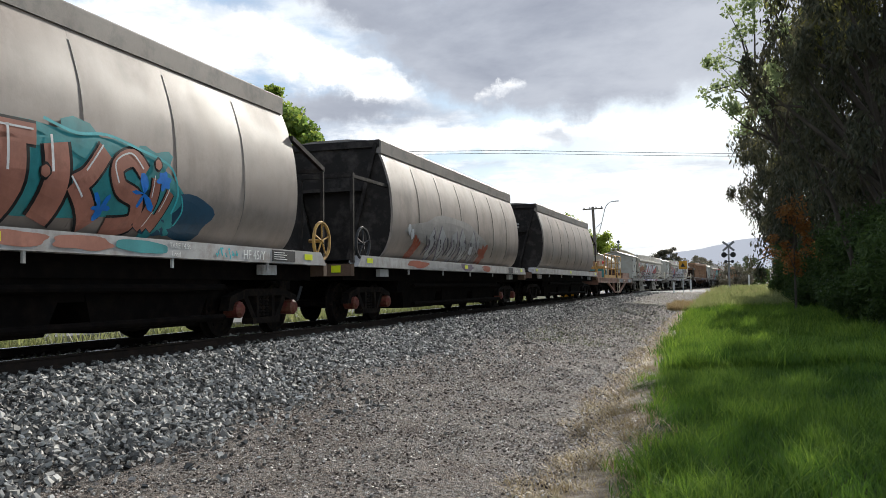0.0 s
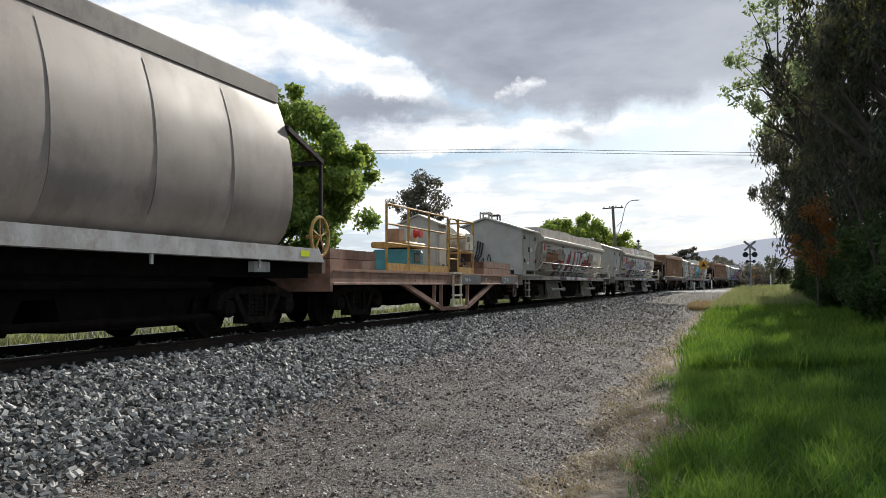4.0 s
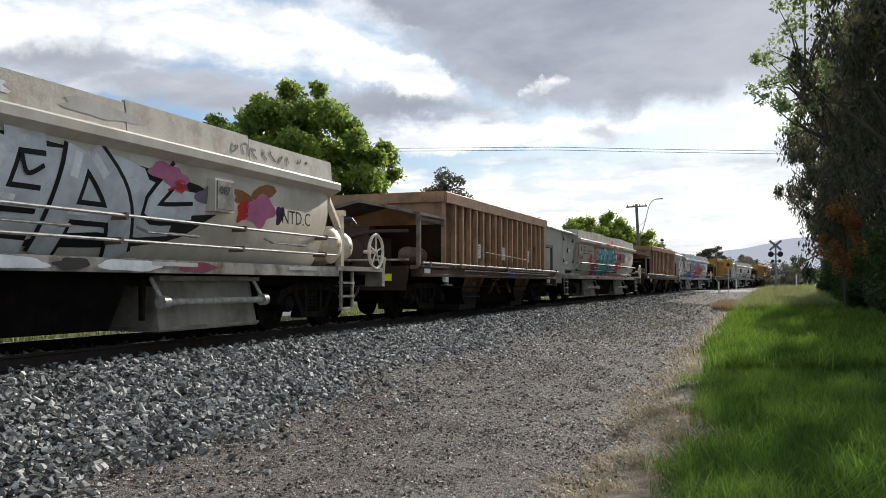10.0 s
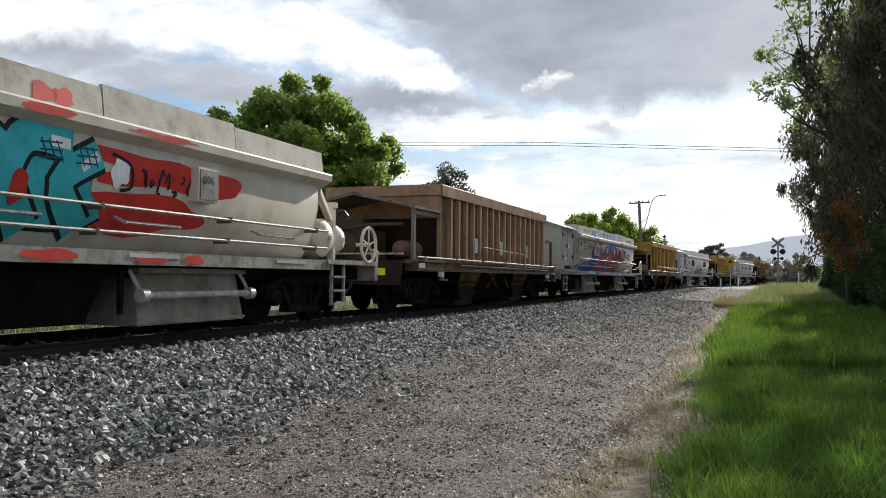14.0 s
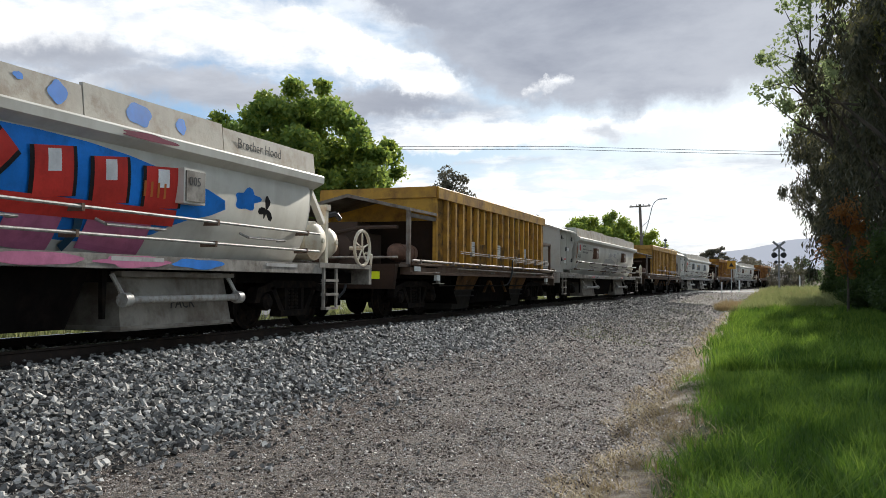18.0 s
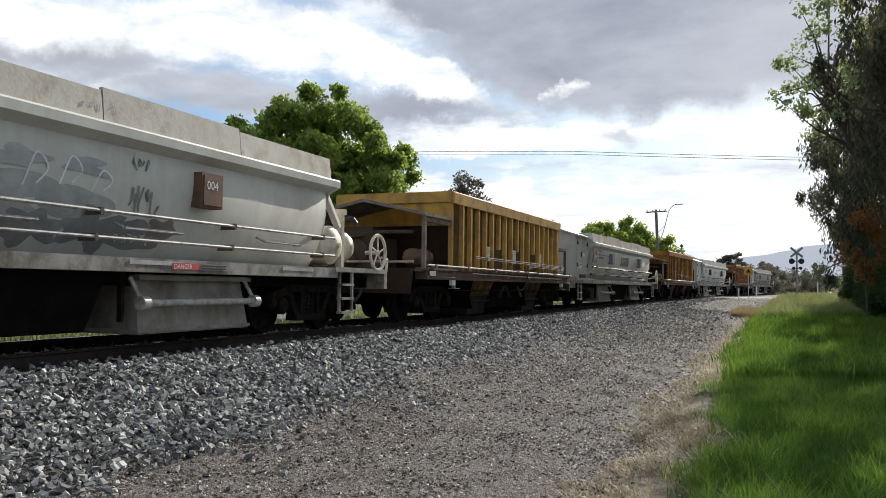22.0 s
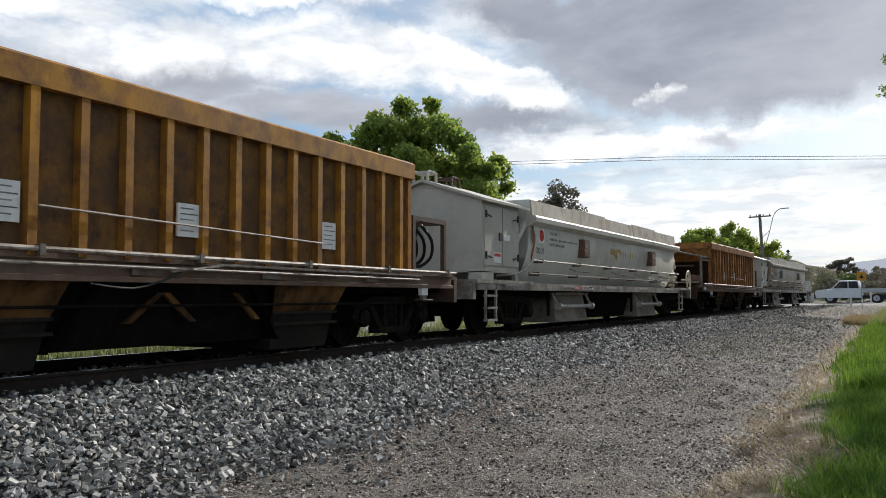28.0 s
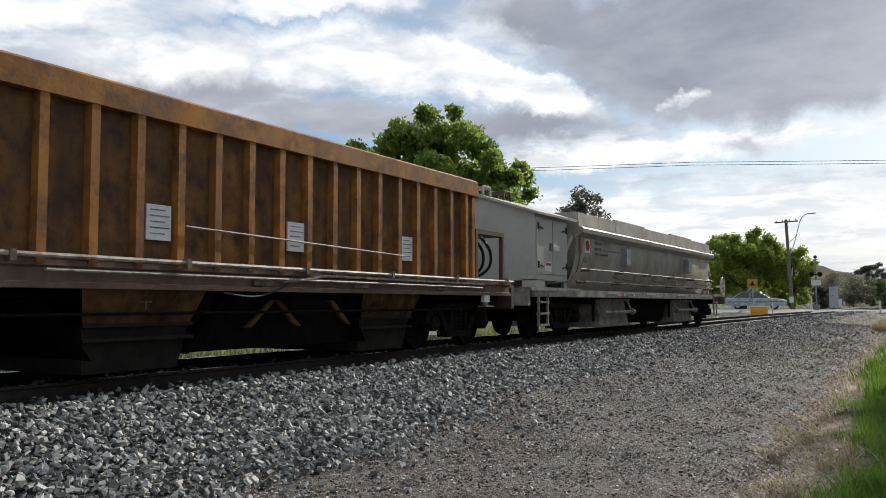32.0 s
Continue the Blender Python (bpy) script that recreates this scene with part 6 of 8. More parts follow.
    # block added between the chutes, coloured as dark as the shade there
    part("belly", Geo().prism([(-1.24, 0.94), (1.24, 0.94), (1.04, 0.22), (-1.04, 0.22)], "y", -1.75, 1.75), M["underframe"], w, "near-black block closing the shaded space between the chutes")
    for y0, y1 in ((-0.72, -0.28), (0.20, -0.20), (1.30, 0.90)):
        part("belly_brace", Geo().prism([(y0 - 0.05, 0.48), (y0 + 0.05, 0.48), (y1 + 0.05, 0.80), (y1 - 0.05, 0.80)], "x", 1.20, 1.25), M["chute_grime"], w, "diagonal stay under the sill")
    part("pull_rod", Geo().tube((1.30, -4.2, 0.66), (1.30, 4.6, 0.66), 0.016, 6), M["bogie_steel"], w)
    for y in np.linspace(-5.9, 5.9, 7):
        part("pipe_clamp", Geo().box(1.47, 1.565, y - 0.03, y + 0.03, 1.12, 1.22), M["canopy_grey"], w)
    part("side_pipe", Geo().tube((1.52, -3.6, 1.06), (1.52, 4.9, 1.03), 0.016, 8), M["pipe_grey"], w, "second pipe under the first")
    for y in (-6.10, -0.9, 1.1, 3.4):
        part("sill_patch", Geo().box(1.481, 1.486, y, y + 0.34, 0.97, 1.07), M["canopy_grey"] if y > -6 else M["white_paint"], w, "pale scuffed patch on the sill")
    for y in (-4.55, 5.25):
        part("hanger", Geo().box(1.38, 1.44, y - 0.06, y + 0.06, 0.72, 0.92), M["sill_worn"], w)
        part("hanger_foot", Geo().box(1.34, 1.50, y - 0.16, y + 0.16, 0.70, 0.72), M["sill_worn"], w)
    # hose frame at the tail
    g = Geo().box(1.28, 1.36, 5.0, 5.08, 1.1, 2.05).box(1.28, 1.36, 6.1, 6.18, 1.1, 2.05).box(1.28, 1.36, 5.0, 6.18, 2.0, 2.08).box(-1.36, -1.28, 6.1, 6.18, 1.1, 2.05).box(-1.36, 1.36, 6.1, 6.18, 2.0, 2.08)
    part("hose_frame", g, M["machine_rust"], w, "rusty angle-iron frame")
    for k in range(5):
        x = 1.0 - k * 0.16
        part("hose", Geo().bent([(x, 5.9, 2.0), (x + 0.05, 6.2, 1.75), (x - 0.05, 6.35, 1.45), (x - 0.3, 6.3, 1.3), (x - 0.42, 6.2, 1.6), (x - 0.4, 6.0, 1.95)], 0.03), M["black_rubber"], w, "loop of black rubber hose")
    for y in (-5.2, 4.75):
        make_bogie(w, y)
    couplers(w, -6.92, 6.46)
    return tagged(w, "ribbed ballast box wagon with a canopied platform", "wagon", "wagons of the train")


def make_flat():
    """A trussed flat wagon with a generator, lockers, a white tank and yellow guard rails."""
    w = new("flat_wagon")
    for side in (-1, 1):
        part("side_sill", Geo().prism([(side * 1.32, 0.78), (side * 1.48, 0.78), (side * 1.48, 0.81), (side * 1.46, 0.82), (side * 1.46, 1.01), (side * 1.48, 1.02), (side * 1.48, 1.05), (side * 1.32, 1.05)], "y", -6.7, 6.7), M["flat_pink"], w, "faded reddish side sill")
        g = Geo()
        g.prism([(-3.35, 0.78), (-3.15, 0.84), (-0.70, 0.24), (-0.70, 0.14), (-0.76, 0.14)], "x", *sorted((side * 1.36, side * 1.46)))
        g.prism([(4.0, 0.80), (3.8, 0.86), (1.40, 0.25), (1.40, 0.15), (1.45, 0.15)], "x", *sorted((side * 1.36, side * 1.46)))
        g.box(*sorted((side * 1.36, side * 1.46)), -0.76, 1.45, 0.14, 0.23)
        part("truss_bar", g, M["flat_pink"], w, "bent truss bar under the wagon")
        for y, lean, z0 in ((-1.17, -0.07, 0.36), (-0.70, 0.0, 0.2), (1.45, -0.05, 0.2)):
            part("truss_post", Geo().prism([(y - 0.045, 0.80), (y + 0.045, 0.80), (y + lean + 0.045, z0), (y + lean - 0.045, z0)], "x", *sorted((side * 1.37, side * 1.44))), M["flat_pink"], w)
        for y in (-2.6, -0.35, 0.42, 2.55, 3.6):
            for z in (0.87, 0.95):
                part("rivet", Geo().tube((side * 1.46, y, z), (side * 1.482, y, z), 0.016, 6), M["flat_pink"], w)
    part("deck", Geo().box(-1.42, 1.42, -6.7, 6.7, 1.0, 1.08), M["timber"], w, "worn timber deck")
    part("underframe", Geo().box(-1.1, 1.1, -6.6, 6.6, 0.66, 0.98).prism([(-3.6, 0.7), (3.6, 0.7), (2.6, 0.30), (-2.6, 0.30)], "x", -0.35, 0.35), M["underframe"], w)
    part("brake_cylinder", Geo().turned([(-0.9, 0.05), (-0.88, 0.2), (-0.1, 0.2), (0.0, 0.05)], "y", 14, Matrix.Translation((0.75, -1.6, 0.50))), M["underframe"], w, "black brake cylinder", True)
    for y in (-6.75, 6.75):
        part("headstock", Geo().box(-1.46, 1.46, y - 0.05, y + 0.05, 0.66, 1.06), M["flat_pink"], w)
    ladder(w, 0.27, 0.22, 1.02, M["cream"], 1.50, 0.6, 3)
    brake_wheel(w, 1.44, 6.35, 0.58, 0.19, M["machine_rust"], "small rusty handbrake wheel")
    for y0, y1, x0, x1 in ((3.3, 6.35, -1.2, 1.32), (-6.4, -4.3, -1.25, 1.25)):
        for z in (1.08, 1.27):
            part("timber_crate", Geo().box(x0, x1, y0, y1, z, z + 0.18), M["flat_pink"], w, "stack of reddish timbers")
    # guard rails
    part("tread_plate", Geo().box(1.30, 1.52, -0.05, 0.62, 1.05, 1.10), M["cream"], w)
    for y0, y1, posts in ((-4.0, -0.03, (-4.0, -2.75, -1.42, -0.03)), (0.82, 2.13, (0.82, 2.13))):
        g = Geo()
        for y in posts:
            g.tube((1.36, y, 1.05), (1.36, y, 2.49), 0.030, 8)
        for z in (2.49, 2.07, 1.66):
            g.tube((1.36, y0, z), (1.36, y1, z), 0.022, 8)
        part("guard_rail", g, M["rail_yellow"], w, "yellow pipe guard rail")
    g = Geo()
    for z in (2.49, 2.07, 1.66):
        g.tube((1.36, 2.13, z), (0.1, 2.13, z), 0.022, 8)
    g.tube((0.1, 2.13, 1.05), (0.1, 2.13, 2.49), 0.028, 8)
    part("guard_rail", g, M["rail_yellow"], w, "yellow pipe guard rail across the deck")
    gate = part("gate", Geo().bent([(1.37, 0.05, 1.16), (1.37, 0.05, 1.9), (1.37, 0.05, 2.34), (1.37, 0.15, 2.46), (1.37, 0.40, 2.48), (1.37, 0.65, 2.46), (1.37, 0.75, 2.34), (1.37, 0.75, 1.9), (1.37, 0.75, 1.16)], 0.024, 8), M["rail_yellow"], w, "arched yellow pipe gate", True)
    for z in (1.44, 1.72, 2.07):
        part("gate_bar", Geo().tube((1.37, 0.05, z), (1.37, 0.75, z), 0.018, 8), M["rail_yellow"], gate)
    part("toe_board", Geo().box(1.33, 1.38, -4.0, -0.06, 1.08, 1.24), M["rail_yellow"], w)
    part("toe_board", Geo().box(1.33, 1.38, 0.82, 2.13, 1.08, 1.24), M["rail_yellow"], w)
    locker = part("locker", Geo().box(-0.55, 0.60, 1.37, 2.05, 1.08, 2.44).prism([(-0.55, 2.44), (0.60, 2.44), (0.02, 2.68)], "y", 1.37, 2.05), M["shed_grey"], w, "pale grey steel locker with a ridge roof")
    for side in (-1, 1):
        part("locker_roof", Geo().prism([(0.02, 2.69), (0.02 + side * 0.66, 2.41), (0.02 + side * 0.66, 2.45), (0.02, 2.73)], "y", 1.30, 2.12), M["shed_grey"], locker)
    part("locker_door", Geo().box(-0.50, 0.55, 1.345, 1.37, 1.14, 2.38), M["shed_grey"], locker, "flush grey door")
    part("side_door", Geo().box(0.60, 0.62, 1.42, 2.0, 1.14, 2.36), M["shed_grey"], locker)
    part("notice", Geo().box(-0.42, -0.20, 1.338, 1.344, 1.78, 1.92), M["white_paint"], locker)
    part("notice", Geo().box(0.621, 0.626, 1.6, 1.85, 1.22, 1.34), M["letter_black"], locker)
    part("generator", Geo().box(0.10, 0.95, -1.85, -0.75, 1.10, 1.62, None, 0.04), M["teal"], w, "teal engine of the generator")
    part("grille", Geo().box(0.951, 0.962, -1.35, -0.95, 1.32, 1.55), M["signal_black"], w)
    part("generator_hood", Geo().box(0.06, 0.99, -1.90, -0.70, 1.66, 1.80, None, 0.03), M["rail_yellow"], w, "yellow hood of the generator")
    part("exhaust_box", Geo().box(0.2, 0.55, -1.30, -1.0, 1.80, 2.15), M["timber"], w)
    part("hose_reel", Geo().turned([(-0.09, 0.04), (-0.09, 0.12), (-0.06, 0.12), (-0.05, 0.08), (0.05, 0.08), (0.06, 0.12), (0.09, 0.12), (0.09, 0.04)], "x", 16, Matrix.Translation((0.72, -0.48, 2.07))), M["danger_red"], w, "red hose reel", True)
    part("reel_post", Geo().box(0.45, 0.62, -0.40, -0.22, 1.08, 2.22), M["cream"], w, "pale worn upright")
    part("reel_post", Geo().box(0.20, 0.40, 0.02, 0.26, 1.08, 2.32), M["cream"], w, "pale worn upright")
    g = Geo().turned([(2.62, 0.02), (2.65, 0.22), (2.78, 0.35), (2.94, 0.40), (4.2, 0.40), (4.36, 0.35), (4.49, 0.22), (4.52, 0.02)], "y", 24, Matrix.Translation((0.30, 0, 2.10)))
    part("pressure_tank", g, M["cream"], w, "large cream pressure tank with domed ends", True)
    part("tank_valve", Geo().tube((0.30, 4.15, 2.48), (0.30, 4.15, 2.60), 0.03, 8), M["cream"], w)
    for y in (2.95, 4.05):
        part("tank_cradle", Geo().box(0.0, 0.7, y, y + 0.1, 1.08, 1.76), M["machine_rust"], w, "rusty tank support")
    part("tank_pipe", Geo().pipe([(0.9, 2.3, 1.2), (0.9, 3.1, 1.2), (0.75, 3.1, 1.5), (0.5, 3.2, 1.75)], 0.03), M["machine_rust"], w)
    part("tank_pipe", Geo().pipe([(0.85, 3.4, 1.3), (0.85, 4.5, 1.3), (0.55, 4.5, 1.5), (0.4, 4.3, 1.72)], 0.028), M["machine_rust"], w)
    part("pump", Geo().box(0.5, 0.95, 2.45, 2.85, 1.08, 1.34).tube((0.96, 2.65, 1.22), (1.1, 2.65, 1.22), 0.09, 10), M["machine_rust"], w, "oily pump beside the tank")
    part("sign_board", Geo().box(1.39, 1.41, 1.35, 1.95, 1.72, 2.16), M["cream"], w, "weathered white sign board")
    for y in (-4.9, 4.9):
        make_bogie(w, y)
    couplers(w, -6.8, 6.8)
    return tagged(w, "faded reddish flat wagon loaded with generator and tank", "wagon", "wagons of the train")


SIDE = Matrix(((0, 0, 1, 0), (1, 0, 0, 0), (0, 1, 0, 0), (0, 0, 0, 1)))  # writing on the side towards the path: x right is +y, y up is z


def on_side(x, y, z):
    return Matrix.Translation((x, y, z)) @ SIDE


hopper_a, hopper_b, hopper_c = make_hopper(False), make_hopper(True), make_hopper(False)
flat = make_flat()
repaint(hopper_c, {M["red_box"]: M["bogie_steel"]})
tub = make_tank_hopper()
box, box_cut = make_box_hopper(), make_box_hopper((5, 8, 11))
TRAIN = []  # wagons with the place of their middle behind the first tub's front corner
TRAIN += [(hopper_a, -57.93), (hopper_b, -41.28), (hopper_c, -24.80), (flat, -10.50)]
tub_at, box_at = [0.0], []
at_ = 19.14
for i in range(6):
    tub_at.append(at_)
    box_at.append(at_ + 18.32)
    at_ += 18.32 + 14.43
tub_at.append(at_)
TUBS = [tub] + [copy_thing(tub, Matrix()) for _ in range(7)]
BOXES = [box, copy_thing(box, Matrix()), box_cut, copy_thing(box_cut, Matrix()), copy_thing(box, Matrix()), copy_thing(box, Matrix())]
TRAIN += [(w, s + 6.05) for w, s in zip(TUBS, tub_at)] + [(w, s + 4.21) for w, s in zip(BOXES, box_at)]
for w, kind in zip(BOXES, ("brown", "brown", "yellow", "straw", "amber", "orange")):
    panel = {"brown": "panel_dark", "yellow": "panel_yellow", "straw": "panel_umber", "orange": "panel_orange", "amber": "panel_amber"}[kind]
    repaint(w, {M["ballast_yellow"]: M["ballast_" + kind], M["panel_yellow"]: M[panel], M["pipe_grey"]: M["pipe_rusty"]})
    tagged(w, {"brown": "dusty brown", "yellow": "faded yellow", "straw": "straw yellow and rusty", "orange": "rusty orange", "amber": "stained amber"}[kind] + " ribbed ballast box wagon with a canopied platform")
for i in (4, 5, 6, 7):
    for ob in TUBS[i].children:
        if ob.name.startswith(("box_door", "side_box")):
            ob.material_slots[0].link = "OBJECT"
            ob.material_slots[0].material = M["mast_grey"]
repaint(TUBS[7], {M["tank_grey"]: M["tank_grime"], M["coaming"]: M["tank_grime"], M["pipe_grey"]: M["sill_worn"]})
repaint(BOXES[3], {M["reflector"]: M["platform_grime_shade"]})
for i in (4, 6):
    repaint(TUBS[i], {M["mast_grey"]: M["tank_rust"]})
for i in (0, 1, 2):
    repaint(TUBS[i], {M["tank_grey"]: M["tank_tan"]})

# ---- paint and writing on the wagons ----
def paint(name, colour, vary=0.22, rough=0.5):
    return material(name, colour, rough, 0, vary, 2.0, tuple(c * 0.55 for c in colour), 0.25, 40, 0.03, 0.22, 0.35)


P = {k: paint("spray_" + k, c) for k, c in {
    "salmon": (0.40, 0.165, 0.115), "teal": (0.04, 0.26, 0.27), "navy": (0.02, 0.07, 0.12), "black": (0.014, 0.013, 0.014), "white": (0.80, 0.78, 0.76),
    "silver": (0.62, 0.62, 0.63), "maroon": (0.19, 0.022, 0.055), "purple": (0.085, 0.04, 0.11), "turquoise": (0.05, 0.44, 0.48), "red": (0.56, 0.04, 0.03),
    "blue": (0.015, 0.20, 0.66), "pink": (0.52, 0.16, 0.28), "orange": (0.55, 0.16, 0.04), "rust": (0.30, 0.12, 0.045), "haze": (0.31, 0.285, 0.265), "pale": (0.37, 0.36, 0.355), "lilac": (0.17, 0.13, 0.175), "patch": (0.135, 0.14, 0.15), "ochre": (0.50, 0.32, 0.11), "flame": (0.34, 0.085, 0.045), "faded": (0.10, 0.085, 0.095), "gloss_smear": (0.40, 0.39, 0.375), "dull_grey": (0.25, 0.245, 0.24), "brownish": (0.27, 0.215, 0.19)}.items()}
tub_x = lambda z: float(np.interp(z, [q[1] for q in TANK_SIDE], [q[0] for q in TANK_SIDE]))
hopper_x = lambda z: float(np.interp(z, [q[1] for q in HOPPER_SIDE], [q[0] for q in HOPPER_SIDE]))
flat_x = lambda x: (lambda z: x)


def blot(parent, side, y, z, ry, rz, mat, lift, seed, rough=0.12, corners=30):
    """A sprayed patch with an uneven rim, lying on a curved side."""
    rng = np.random.default_rng(seed)
    ph, am = rng.uniform(0, 6.28, 5), rng.normal(0, rough, 5)
    rings = []
    for r in (0.0, 0.35, 0.7, 1.0):
        ring = []
        for i in range(corners):
            a_ = 2 * math.pi * i / corners
            k = r * (1 + sum(am[j] * math.sin((j + 2) * a_ + ph[j]) for j in range(5)))
            yy, zz = y + ry * k * math.cos(a_), z + rz * k * math.sin(a_)
            ring.append(Vector((side(zz) + lift, yy, zz)))
        rings.append(ring)
    return part("sprayed_patch", Geo().loft(rings, True, False), mat, parent)


def stroke(parent, side, pts, width, mat, lift):
    """A sprayed line of the given width through (y, z) points."""
    p = [Vector(q) for q in pts]
    fine = []
    for i in range(len(p) - 1):
        a_, b_, c_, d_ = p[max(i - 1, 0)], p[i], p[i + 1], p[min(i + 2, len(p) - 1)]
        for k in range(5):
            u = k / 5
            fine.append(0.5 * ((2 * b_) + (c_ - a_) * u + (2 * a_ - 5 * b_ + 4 * c_ - d_) * u * u + (3 * b_ - a_ - 3 * c_ + d_) * u ** 3))
    fine.append(p[-1])
    rings = []
    for i, q in enumerate(fine):
        d = (fine[min(i + 1, len(fine) - 1)] - fine[max(i - 1, 0)]).normalized()
        n = Vector((-d.y, d.x))
        ring = []
        for k in (-1, -0.33, 0.33, 1):
            w = q + n * width * 0.5 * k
            ring.append(Vector((side(w.y) + lift, w.x, w.y)))
        rings.append(ring)
    return part("sprayed_line", Geo().loft(rings, False), mat, parent)


def bubble(parent, side, pts, width, fill, rim, lift, shine=None):
    """A fat letter-like stroke with a dark rim and a highlight."""
    stroke(parent, side, pts, width * 1.28, rim, lift)
    stroke(parent, side, pts, width, fill, lift + 0.003)
    if shine:
        stroke(parent, side, [(y - width * 0.2, z + width * 0.22) for y, z in pts[: max(2, len(pts) // 2 + 1)]], width * 0.10, shine, lift + 0.006)


def scribble(parent, side, y, z, w, h, n, mat, seed, lift=0.008, width=0.035):
    """A hand-sprayed tag that cannot be read: looping strokes."""
    rng = np.random.default_rng(seed)
    for k in range(n):
        y0 = y + w * k / n
        pts = [(y0 + w / n * rng.uniform(0, 0.9), z + h * rng.uniform(-0.5, 0.5)) for _ in range(4)]
        stroke(parent, side, pts, width, mat, lift)


# the first hopper: a large salmon and teal piece
w = hopper_a
bare = {ob for h in (hopper_a, hopper_b) for ob in h.children}
blot(w, hopper_x, -1.3, 2.02, 3.75, 0.50, P["teal"], 0.016, 1, 0.05)
blot(w, hopper_x, 2.45, 1.74, 0.85, 0.34, P["navy"], 0.018, 2, 0.1)
for k, (y, z, ry, rz) in enumerate(((-3.6, 2.4, 0.9, 0.25), (0.6, 2.42, 0.9, 0.17), (1.9, 2.25, 0.45, 0.25), (-1.6, 2.5, 0.8, 0.14), (2.2, 1.8, 0.36, 0.34))):
    blot(w, hopper_x, y, z, ry, rz, P["teal"], 0.020, 10 + k, 0.16)
L0 = 0.024
for pts, wd in (([(-4.6, 1.52), (-4.5, 2.1), (-3.9, 2.4)], 0.42), ([(-3.6, 2.4), (-3.3, 1.9), (-3.5, 1.5)], 0.42), ([(-2.7, 2.45), (-2.6, 1.9), (-2.75, 1.5)], 0.42), ([(-1.5, 2.45), (-2.0, 2.0), (-1.7, 1.5)], 0.4),
                ([(-0.85, 2.36), (-0.1, 2.38)], 0.22), ([(-0.42, 2.36), (-0.38, 1.9), (-0.50, 1.5)], 0.34),
                ([(0.98, 2.38), (0.72, 2.05), (0.50, 1.92)], 0.24), ([(0.50, 1.96), (0.72, 1.75), (0.92, 1.5)], 0.26), ([(0.18, 2.34), (0.24, 1.95), (0.14, 1.5)], 0.36),
                ([(1.72, 2.20), (1.48, 2.36), (1.20, 2.22), (1.28, 1.98), (1.60, 1.86), (1.62, 1.58), (1.18, 1.50)], 0.22), ([(1.95, 2.16), (1.92, 1.88), (1.78, 1.52)], 0.17), ([(2.26, 2.02), (2.12, 1.72), (2.04, 1.52)], 0.15), ([(1.90, 1.52), (2.0, 1.72)], 0.12)):
    bubble(w, hopper_x, pts, wd, P["salmon"], P["black"], L0, P["white"])
for y, z in ((1.96, 2.34), (0.05, 2.02)):
    blot(w, hopper_x, y, z, 0.09, 0.09, P["black"], 0.034, 28, 0.05)
    blot(w, hopper_x, y, z, 0.065, 0.065, P["salmon"], 0.037, 29, 0.05)
for k, (y, z) in enumerate(((-1.35, 1.7), (1.0, 1.72), (1.72, 1.95), (-2.3, 1.6), (2.1, 2.15))):
    blot(w, hopper_x, y, z, 0.13, 0.11, P["blue"], 0.034, 30 + k, 0.35)
stroke(w, hopper_x, [(0.0, 2.58), (0.5, 2.50), (1.0, 2.56), (1.6, 2.48), (2.2, 2.36), (2.42, 2.05), (2.36, 1.75)], 0.035, P["turquoise"], 0.030)
stroke(w, hopper_x, [(2.5, 2.0), (2.58, 1.8), (2.5, 1.6)], 0.03, P["turquoise"], 0.030)
for k in range(7):
    blot(w, flat_x(1.50), -4.6 + k * 1.05, 1.29, 0.50, 0.085, P["salmon" if k % 3 else "teal"], 0.006, 40 + k, 0.08)
letters("TARE 14.5t", 0.10, on_side(1.504, 2.25, 1.30), M["white_paint"], w)
letters("Load", 0.10, on_side(1.504, 2.30, 1.19), M["white_paint"], w)
scribble(w, flat_x(1.50), 3.35, 1.28, 0.62, 0.14, 6, P["turquoise"], 5, 0.006, 0.022)
letters("HF 45/Y", 0.20, on_side(1.504, 4.1, 1.21), M["white_paint"], w)
part("dark_plate", Geo().box(1.502, 1.507, 5.0, 5.8, 1.20, 1.38), M["signal_black"], w)
for k in range(4):
    part("plate_line", Geo().box(1.508, 1.510, 5.06, 5.42 if k % 2 else 5.5, 1.23 + k * 0.035, 1.242 + k * 0.035), M["white_paint"], w)
# the second: washed-out silver and purple letters with red ends
w = hopper_b
blot(w, hopper_x, -1.0, 2.05, 3.1, 0.56, P["haze"], 0.010, 51, 0.05)
for k, (y, ry, c) in enumerate(((-3.9, 0.7, "flame"), (-2.6, 0.7, "pale"), (-1.2, 0.8, "pale"), (0.2, 0.7, "lilac"), (1.4, 0.6, "pale"), (2.3, 0.5, "flame"))):
    blot(w, flat_x(1.50), y, 1.29, ry, 0.09, P[c], 0.006, 60 + k, 0.06)
for y, z in ((-4.0, 1.62), (2.0, 1.64)):
    for k in range(3):
        stroke(w, hopper_x, [(y - 0.30 + k * 0.16, z - 0.16), (y - 0.10 + k * 0.14, z + 0.06), (y + 0.02 + k * 0.17, z + 0.36 - 0.07 * k)], 0.17 - 0.03 * k, P["flame"], 0.014 + 0.003 * k)
blot(w, hopper_x, 2.05, 1.70, 0.40, 0.26, P["flame"], 0.012, 55, 0.2)
